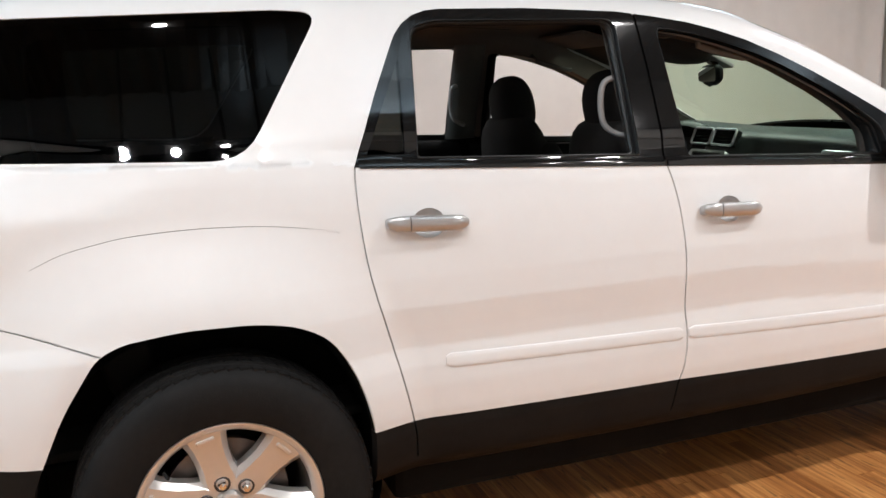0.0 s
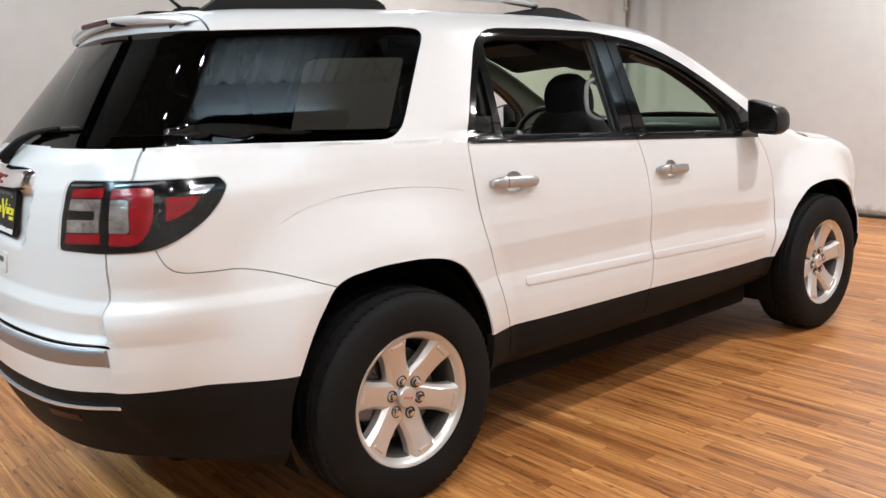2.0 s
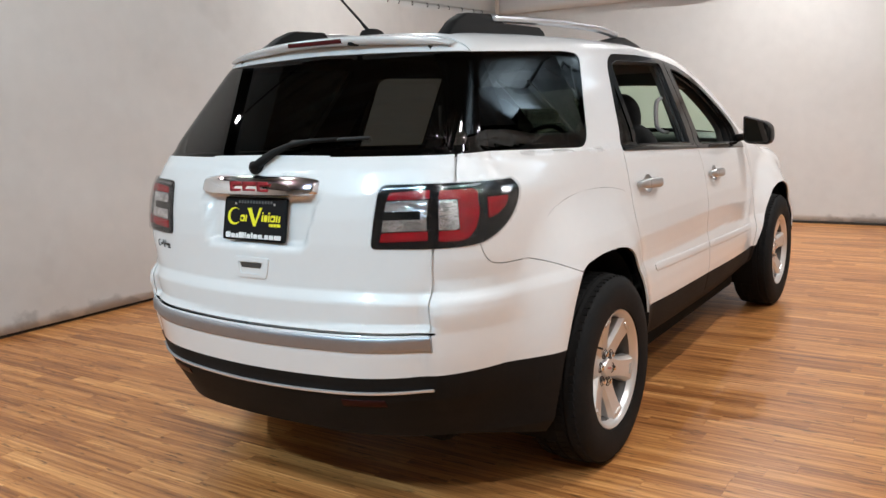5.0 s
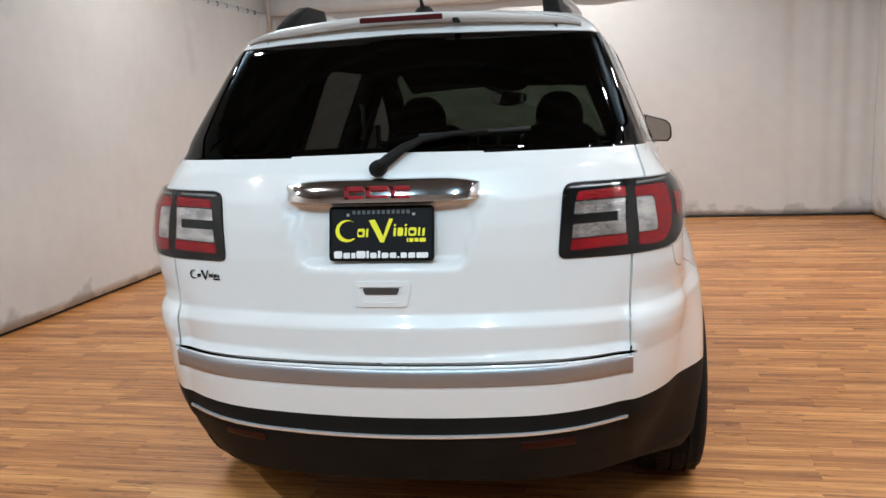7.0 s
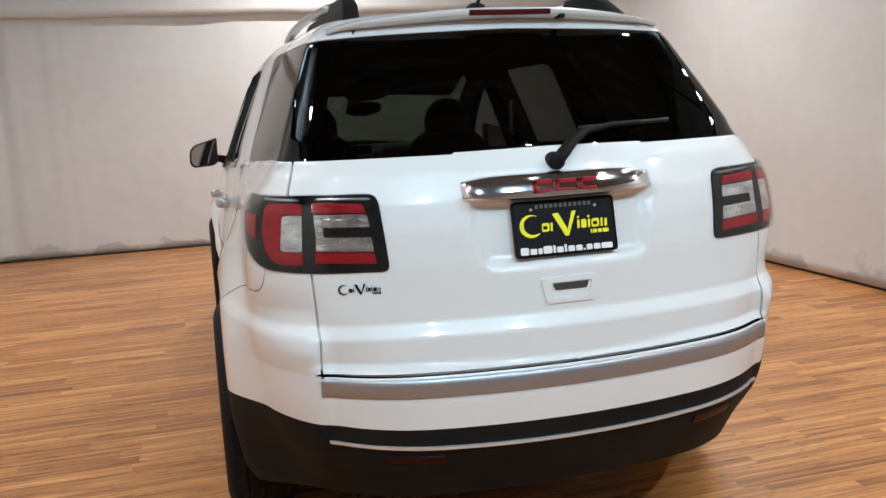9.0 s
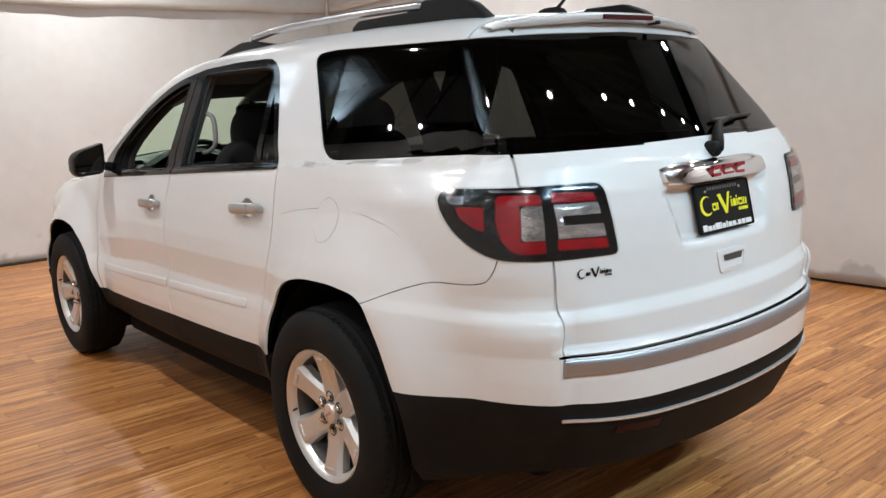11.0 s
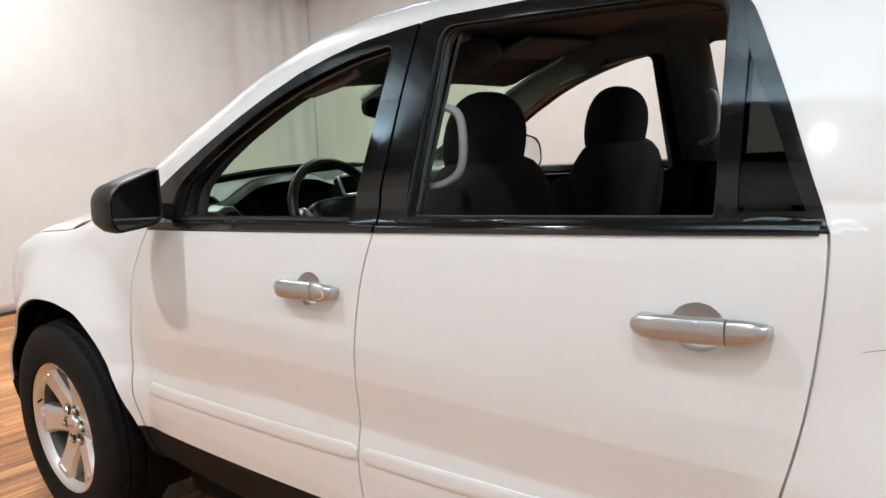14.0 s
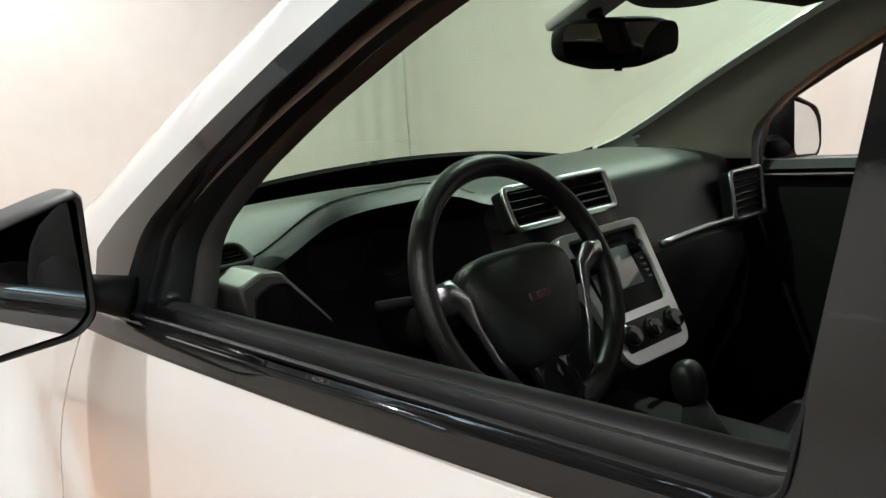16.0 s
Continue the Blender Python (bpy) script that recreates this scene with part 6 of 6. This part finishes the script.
# ---- the room ----
def wood_material(name, seed_node):
    """Oiled wood: streaked along x, each stave in its own tone."""
    m = bpy.data.materials.new(name)
    m.use_nodes = True
    nt = m.node_tree
    b = nt.nodes["Principled BSDF"]
    link = nt.links.new
    tc = nt.nodes.new("ShaderNodeNewGeometry")
    if seed_node == "object":
        r = nt.nodes.new("ShaderNodeObjectInfo").outputs["Random"]
    else:
        r = nt.nodes.new("ShaderNodeNewGeometry").outputs["Random Per Island"]
    shift = nt.nodes.new("ShaderNodeVectorMath")
    shift.operation = "MULTIPLY_ADD"
    comb = nt.nodes.new("ShaderNodeCombineXYZ")
    link(r, comb.inputs[0]), link(r, comb.inputs[1]), link(r, comb.inputs[2])
    link(comb.outputs[0], shift.inputs[0])
    shift.inputs[1].default_value = (37, 11, 53)
    link(tc.outputs["Position"], shift.inputs[2])

    def noise_at(scale, stretch, detail=4, rough=0.6):
        mp = nt.nodes.new("ShaderNodeMapping")
        mp.inputs["Scale"].default_value = stretch
        link(shift.outputs[0], mp.inputs[0])
        n = nt.nodes.new("ShaderNodeTexNoise")
        n.inputs["Scale"].default_value, n.inputs["Detail"].default_value, n.inputs["Roughness"].default_value = scale, detail, rough
        link(mp.outputs[0], n.inputs["Vector"])
        return n.outputs[0]

    ramp = nt.nodes.new("ShaderNodeValToRGB")
    e = ramp.color_ramp.elements
    e[0].position, e[0].color = 0.0, (0.135, 0.045, 0.013, 1)
    e[1].position, e[1].color = 1.0, (0.84, 0.47, 0.20, 1)
    for p, c in ((0.28, (0.29, 0.106, 0.031, 1)), (0.52, (0.45, 0.184, 0.055, 1)), (0.78, (0.63, 0.298, 0.100, 1))):
        k = e.new(p)
        k.color = c
    # tone of the stave, with broad and fine streaks along it
    def spread_out(value, low, high, amount, base):
        mr = nt.nodes.new("ShaderNodeMapRange")
        mr.inputs["From Min"].default_value, mr.inputs["From Max"].default_value = low, high
        link(value, mr.inputs["Value"])
        ma = nt.nodes.new("ShaderNodeMath")
        ma.operation = "MULTIPLY_ADD"
        link(mr.outputs[0], ma.inputs[0])
        ma.inputs[1].default_value = amount
        if isinstance(base, float):
            ma.inputs[2].default_value = base
        else:
            link(base, ma.inputs[2])
        return ma.outputs[0]

    value = spread_out(r, 0.0, 1.0, 0.30, -0.01)
    value = spread_out(noise_at(1.0, (0.9, 34, 1), 5, 0.58), 0.36, 0.64, 0.44, value)
    value = spread_out(noise_at(1.0, (3.0, 95, 1), 4, 0.6), 0.36, 0.64, 0.27, value)
    link(value, ramp.inputs[0])
    # knots and dark flecks
    fleck = nt.nodes.new("ShaderNodeMapRange")
    fleck.inputs["From Min"].default_value, fleck.inputs["From Max"].default_value = 0.61, 0.70
    fleck.inputs["To Min"].default_value, fleck.inputs["To Max"].default_value = 1.0, 0.45
    link(noise_at(1.0, (9, 46, 1), 2), fleck.inputs["Value"])
    mul = nt.nodes.new("ShaderNodeVectorMath")
    mul.operation = "MULTIPLY"
    link(ramp.outputs[0], mul.inputs[0]), link(fleck.outputs[0], mul.inputs[1])
    link(mul.outputs[0], b.inputs["Base Color"])
    rg = nt.nodes.new("ShaderNodeMapRange")
    rg.inputs["To Min"].default_value, rg.inputs["To Max"].default_value = 0.24, 0.42
    link(noise_at(1.0, (3, 9, 1), 3), rg.inputs["Value"])
    link(rg.outputs[0], b.inputs["Roughness"])
    b.inputs["Specular IOR Level"].default_value = 0.42
    bp = nt.nodes.new("ShaderNodeBump")
    bp.inputs["Strength"].default_value, bp.inputs["Distance"].default_value = 0.10, 0.001
    link(noise_at(1.0, (8, 160, 1), 3), bp.inputs["Height"])
    link(bp.outputs[0], b.inputs["Normal"])
    return m


def canvas_material():
    m = material("white_canvas", (0.66, 0.645, 0.62), 0.85, vary=0.05, scale=0.8, bump=0.10, bump_scale=900)
    nt = m.node_tree
    b = nt.nodes["Principled BSDF"]
    # scuffs and grime near the hem, smudges higher up
    old = b.inputs["Base Color"].links[0].from_socket
    geo = nt.nodes.new("ShaderNodeNewGeometry")
    sep = nt.nodes.new("ShaderNodeSeparateXYZ")
    nt.links.new(geo.outputs["Position"], sep.inputs[0])
    n = nt.nodes.new("ShaderNodeTexNoise")
    n.inputs["Scale"].default_value, n.inputs["Detail"].default_value = 3.2, 8
    nt.links.new(geo.outputs["Position"], n.inputs["Vector"])
    lim = nt.nodes.new("ShaderNodeMath")
    lim.operation = "MULTIPLY_ADD"
    nt.links.new(n.outputs[0], lim.inputs[0])
    lim.inputs[1].default_value, lim.inputs[2].default_value = 0.9, -0.36
    cmp = nt.nodes.new("ShaderNodeMath")
    cmp.operation = "SUBTRACT"
    nt.links.new(lim.outputs[0], cmp.inputs[0]), nt.links.new(sep.outputs[2], cmp.inputs[1])
    mr = nt.nodes.new("ShaderNodeMapRange")
    mr.inputs["From Min"].default_value, mr.inputs["From Max"].default_value = -0.02, 0.05
    mr.inputs["To Min"].default_value, mr.inputs["To Max"].default_value = 1.0, 0.72
    nt.links.new(cmp.outputs[0], mr.inputs["Value"])
    n2 = nt.nodes.new("ShaderNodeTexNoise")
    n2.inputs["Scale"].default_value, n2.inputs["Detail"].default_value = 1.1, 3
    nt.links.new(geo.outputs["Position"], n2.inputs["Vector"])
    mr2 = nt.nodes.new("ShaderNodeMapRange")
    mr2.inputs["From Min"].default_value, mr2.inputs["From Max"].default_value = 0.66, 0.80
    mr2.inputs["To Min"].default_value, mr2.inputs["To Max"].default_value = 1.0, 0.82
    nt.links.new(n2.outputs[0], mr2.inputs["Value"])
    mm = nt.nodes.new("ShaderNodeMath")
    mm.operation = "MULTIPLY"
    nt.links.new(mr.outputs[0], mm.inputs[0]), nt.links.new(mr2.outputs[0], mm.inputs[1])
    mul = nt.nodes.new("ShaderNodeVectorMath")
    mul.operation = "MULTIPLY"
    nt.links.new(old, mul.inputs[0]), nt.links.new(mm.outputs[0], mul.inputs[1])
    nt.links.new(mul.outputs[0], b.inputs["Base Color"])
    return m


CANVAS = canvas_material()
BACKWALL = material("pale_back_wall", (0.50, 0.49, 0.47), 0.9, vary=0.12, scale=1)
GREYWALL = material("dim_grey_wall", (0.34, 0.34, 0.34), 0.9, vary=0.2, scale=1)
GREYCEIL = material("grey_ceiling", (0.13, 0.122, 0.115), 0.85, vary=0.2, scale=1)
PIPE = material("white_pipe", (0.62, 0.60, 0.56), 0.45, vary=0.05)


def noise1(u, k):
    return np.array([noise.noise(Vector((a, k * 7.3, k * 1.7))) for a in np.atleast_1d(u)])


def noise2(u, z, k):
    return np.array([noise.noise(Vector((a, b, k * 5.1))) for a, b in zip(u, z)])


def hanging(name, start, end, z0, z1, inward, k, amp=0.02, corner=0.05, tag="wall", wave=0.0, label=""):
    """A hung canvas sheet from start to end (plan), with vertical folds that deepen towards its ends, soft creases, and a back."""
    a, b, n = Vector(start), Vector(end), Vector(inward)
    length = (b - a).length
    nu, nz = int(length / 0.035), max(3, int((z1 - z0) / 0.07))
    us, zs = np.linspace(0, length, nu), np.linspace(z0, z1, nz)
    edge = np.exp(-us / 0.55) + np.exp(-(length - us) / 0.55)
    broad = noise1(us * 0.55, k) * amp * 1.1
    mid = noise1(us * 2.1, k + 10) * amp * 0.55
    tight = noise1(us * 6.5, k + 20) * (amp * 0.22 + corner * np.minimum(edge, 1))
    bm = bmesh.new()
    rows = []
    for z in zs:
        t = (z - z0) / max(z1 - z0, 1e-6)
        lean = us + 0.10 * (z - 1.2) * noise1(us * 0.4 + 3, k + 30)
        crease = noise2(lean * 1.1 + z * 0.8, np.full(nu, z * 1.3), k + 40) * amp * 0.7
        d = broad * (0.5 + 0.5 * t) + mid * (0.35 + 0.65 * t) + tight * (0.55 + 0.45 * t) + crease
        zz = np.full(nu, z) + (wave * noise1(us * 1.3, k + 50) if t < 0.01 and wave else 0)
        rows.append([(a + (b - a) * (u / length) + n * max(o + amp * 1.2, 0.0)).to_tuple()[:2] + (float(h),) for u, o, h in zip(us, d, zz)])
    sheet(bm, [[(p[0], p[1], p[2]) for p in r] for r in rows])
    bmesh.ops.recalc_face_normals(bm, faces=bm.faces[:])
    f = next(iter(bm.faces))
    if f.normal.dot(Vector((n.x, n.y, 0))) < 0:
        bmesh.ops.reverse_faces(bm, faces=bm.faces[:])
    ob = part(name, bm, CANVAS, None, "", True)
    so = ob.modifiers.new("thick", "SOLIDIFY")
    so.thickness, so.offset = 0.006, -1
    return tagged(ob, label, tag, kind="structure")


TOP, UPPER = 2.66, 3.55
hanging("wall_left", (LEFT, BACK, 0), (LEFT, FRONT - 0.10, 0), 0.024, TOP, (1, 0, 0), 1, 0.022, 0.05, label="white canvas sheet hung as a wall, grimy at its hem")
hanging("wall_right", (RIGHT, FRONT, 0), (RIGHT, BACK, 0), 0.024, TOP + 0.1, (-1, 0, 0), 2, 0.022, 0.07, label="white canvas sheet hung as a wall, scuffed at its hem")
hanging("wall_front", (LEFT - 0.1, FRONT + 0.03, 0), (RIGHT + 0.1, FRONT + 0.03, 0), 0.024, TOP + 0.1, (0, -1, 0), 3, 0.018, 0.07, label="white canvas sheet hung behind the car's nose")
hanging("upper_wall_left", (LEFT - 0.04, BACK, 0), (LEFT - 0.04, FRONT + 0.05, 0), TOP - 0.06, UPPER, (1, 0, 0), 4, 0.02, 0.03, label="white canvas above the rail")
hanging("upper_wall_right", (RIGHT - 0.05, FRONT + 0.05, 0), (RIGHT - 0.05, BACK, 0), TOP - 0.01, UPPER, (-1, 0, 0), 5, 0.02, 0.03, wave=0.012, label="white canvas valance with a loose lower edge")
hanging("upper_wall_front", (LEFT - 0.05, FRONT - 0.03, 0), (RIGHT + 0.05, FRONT - 0.03, 0), TOP - 0.02, UPPER, (0, -1, 0), 6, 0.02, 0.03, wave=0.020, label="white canvas valance with a loose lower edge")
for name, lo, hi in (("wall_back", (LEFT - 0.2, BACK - 0.1, 0), (RIGHT + 0.2, BACK, CEIL)), ("outer_wall_left", (LEFT - 0.20, BACK, 0), (LEFT - 0.10, FRONT + 0.2, CEIL)),
                     ("outer_wall_right", (RIGHT + 0.10, BACK, 0), (RIGHT + 0.20, FRONT + 0.2, CEIL)), ("outer_wall_front", (LEFT - 0.1, FRONT + 0.10, 0), (RIGHT + 0.1, FRONT + 0.2, CEIL))):
    bm = bmesh.new()
    box(bm, lo, hi)
    tagged(part(name, bm, BACKWALL if name == "wall_back" else GREYWALL), "plain grey wall behind the canvas", "wall", kind="structure")
bm = bmesh.new()
box(bm, (LEFT - 0.2, BACK - 0.1, CEIL + 0.06), (RIGHT + 0.2, FRONT + 0.2, CEIL + 0.16))
ys = np.arange(BACK, FRONT + 0.02, 0.03)
sheet(bm, [[(x, y, CEIL + 0.03 * math.sin(y * 39) + 0.012 * math.sin(y * 11 + x)) for y in ys] for x in np.linspace(LEFT - 0.1, RIGHT + 0.1, 9)])
tagged(part("ceiling", bm, GREYCEIL, None, "", True, 40), "dark corrugated ceiling over the booth", "ceiling", kind="structure")
for name, lo, hi in (("baseboard_left", (LEFT - 0.02, BACK, 0), (LEFT + 0.012, FRONT, 0.02)), ("baseboard_right", (RIGHT - 0.012, BACK, 0), (RIGHT + 0.02, FRONT, 0.02)), ("baseboard_front", (LEFT, FRONT - 0.012, 0), (RIGHT, FRONT + 0.05, 0.02))):
    bm = bmesh.new()
    box(bm, lo, hi, 0.004)
    tagged(part(name, bm, material_once("base_rail", (0.030, 0.024, 0.019), 0.8, vary=0.3)), "dark brown base rail below the canvas", "baseboard", kind="structure")
# rail, hooks and pipes
rail_l = _thing("curtain_rail", "white pipe rail with dark hooks carrying the canvas", "rail", (0, 0, 0), "")
bm = bmesh.new()
tube(bm, [(LEFT - 0.005, BACK, TOP + 0.012), (LEFT - 0.005, FRONT, TOP + 0.012)], 0.012, 8)
part("rail_pipe", bm, PIPE, rail_l, "", True)
hook = bmesh.new()
tube(hook, [(0.02 * math.cos(q) * 0.6, 0, 0.022 * math.sin(q)) for q in np.linspace(0, 2 * math.pi, 11)[:-1]], 0.005, 5, True, 1.0, (0, 1, 0))
hook_mesh = mesh_of("hook", hook, material("hook_steel", (0.12, 0.11, 0.10), 0.5, 0.8))
for y in np.arange(-6.9, FRONT - 0.2, 0.26):
    ob = new("hook", hook_mesh)
    ob.parent = rail_l
    ob.location = (LEFT + 0.03, y + 0.03 * math.sin(y * 7), TOP - 0.012)
for x, y, z0 in ((LEFT + 0.06, FRONT - 0.13, 2.32), (RIGHT - 0.10, FRONT - 0.10, 2.60)):
    p = _thing("corner_pipe", "white plastic pipe hanging in the room's corner", "pipe", (x, y, 0), "corner pipes")
    bm = bmesh.new()
    tube(bm, [(0, 0, z0), (0, 0, CEIL)], 0.022, 12)
    part("pipe_run", bm, PIPE, p, "", True)
    bm = bmesh.new()
    tube(bm, [(0, 0, z0 - 0.012), (0, 0, z0 + 0.04)], 0.028, 12)
    part("pipe_cap", bm, PIPE, p, "", True)

# ---- ceiling lamps ----
def ceiling_lamp(x, y, z, aim, watts, tint=(1.0, 0.980, 1.0), size=0.10):
    t = _thing("ceiling_spot", "black spot lamp on a stem, lit", "lamp", (x, y, 0), "ceiling spots")
    d = bpy.data.lights.new("spot_light", "AREA")
    d.shape, d.size, d.energy, d.color = "DISK", size, watts, tint
    d.spread = math.radians(140)
    m = look((x, y, z), aim)
    ob = new("spot_light", d)
    ob.parent = t
    ob.matrix_basis = Matrix.Translation((-x, -y, 0)) @ m
    bm = bmesh.new()
    spin(bm, [(0.004, size * 0.52), (-0.004, size * 0.58), (0.17, size * 0.58), (0.20, size * 0.40), (0.20, 0.0)], (0, 0, 0), "z", 20)
    bmesh.ops.recalc_face_normals(bm, faces=bm.faces[:])
    can = part("lamp_can", bm, BLACK, t, "", True, 40)
    can.matrix_basis = Matrix.Translation((-x, -y, 0)) @ m
    bm = bmesh.new()
    tube(bm, [(0, 0, z + 0.12), (0, 0, CEIL)], 0.012, 8)
    part("lamp_stem", bm, BLACK, t, "", True)


for x, y, z, aim, watts in LAMPS:
    # the pair behind the car is of a colder kind
    ceiling_lamp(x, y, z, aim, watts, (0.56, 0.83, 1.0) if y < -6 else (1.0, 0.975, 0.975), 0.055 if watts < 2 else 0.07 if watts < 5 else 0.10)

# cold uplights in troughs along the tops of the side walls
for x0, x1, y0, y1 in ((LEFT - 0.08, LEFT + 0.16, -0.95, 0.65), (RIGHT - 0.16, RIGHT + 0.08, -0.75, 0.65), (LEFT - 0.08, LEFT + 0.16, 4.1, 5.3), (RIGHT - 0.16, RIGHT + 0.08, 4.1, 5.3)):
    c = ((x0 + x1) / 2, (y0 + y1) / 2)
    t = _thing("cove_light", "black trough lamp throwing cold light up at the ceiling", "lamp", (c[0], c[1], 3.86), "cove lights")
    hx, hy = (x1 - x0) / 2, (y1 - y0) / 2
    bm = bmesh.new()
    box(bm, (-hx, -hy, 0.0), (hx, hy, 0.012), 0.004)
    for lo, hi in (((-hx, -hy, 0), (-hx + 0.012, hy, 0.12)), ((hx - 0.012, -hy, 0), (hx, hy, 0.12)), ((-hx, -hy, 0), (hx, -hy + 0.012, 0.12)), ((-hx, hy - 0.012, 0), (hx, hy, 0.12))):
        box(bm, lo, hi, 0.003)
    part("trough", bm, BLACK, t)
    d = bpy.data.lights.new("cove_tube", "AREA")
    d.shape, d.size, d.size_y, d.energy, d.color = "RECTANGLE", 0.08, hy * 1.9, 130 if x0 < 0 else 75, (0.62, 0.83, 1.0)
    d.spread = math.radians(100)
    ob = new("cove_tube", d)
    ob.parent = t
    ob.matrix_basis = pose(0, 0, 0.05, 180, 0, 0)
for name, lo, hi in (("upper_drape_left", (LEFT - 0.09, BACK, UPPER - 0.02), (LEFT - 0.06, FRONT + 0.1, 3.86)), ("upper_drape_right", (RIGHT + 0.06, BACK, UPPER - 0.02), (RIGHT + 0.09, FRONT + 0.1, 3.86))):
    bm = bmesh.new()
    box(bm, lo, hi)
    tagged(part(name, bm, DARK), "black drape above the canvas", "wall", kind="structure")

# ---- the wooden floor: staves ----
bm = bmesh.new()
box(bm, (LEFT - 0.1, BACK - 0.1, -0.12), (RIGHT + 0.1, FRONT + 0.1, -0.004))
floor = tagged(part("floor", bm, material("floor_base", (0.10, 0.05, 0.022), 0.7, vary=0.2)), "floor of warm brown wood staves of mixed tone", "floor", kind="structure")
WOOD_A, WOOD_B = wood_material("wood_stave", "object"), wood_material("wood_staves", "island")
rng = random.Random(7)
WIDTH = 0.082
SIZES = [0.42, 0.56, 0.70, 0.85, 1.05]
stave_mesh = {}
for L in SIZES:
    b2 = bmesh.new()
    box(b2, (0.0006, 0.0004, -0.006), (L - 0.0006, WIDTH - 0.0004, 0.0))
    stave_mesh[L] = mesh_of("stave", b2, WOOD_A)
singles = 0
verts, faces = [], []
y = BACK
while y < FRONT:
    x = LEFT - rng.random() * 0.5
    while x < RIGHT:
        L = rng.choice(SIZES)
        near = 0.9 < x < 3.3 and -4.4 < y < -1.0
        if near and singles < 290:
            ob = new("stave", stave_mesh[L])
            ob.parent = floor
            ob.location = (x, y, 0)
            singles += 1
        else:
            a, b = max(x + 0.0006, LEFT - 0.05), min(x + L - 0.0006, RIGHT + 0.05)
            if b - a > 0.01:
                k = len(verts)
                verts += [(a, y + 0.0004, 0), (b, y + 0.0004, 0), (b, y + WIDTH - 0.0004, 0), (a, y + WIDTH - 0.0004, 0), (a, y + 0.0004, -0.006), (b, y + 0.0004, -0.006), (b, y + WIDTH - 0.0004, -0.006), (a, y + WIDTH - 0.0004, -0.006)]
                faces += [(k, k + 1, k + 2, k + 3), (k + 4, k + 5, k + 1, k), (k + 5, k + 6, k + 2, k + 1), (k + 6, k + 7, k + 3, k + 2), (k + 7, k + 4, k, k + 3)]
        x += L
    y += WIDTH
me = bpy.data.meshes.new("staves")
me.from_pydata(verts, [], faces)
me.materials.append(WOOD_B)
ob = new("staves", me)
ob.parent = floor
tagged(ob, kind="stuff")
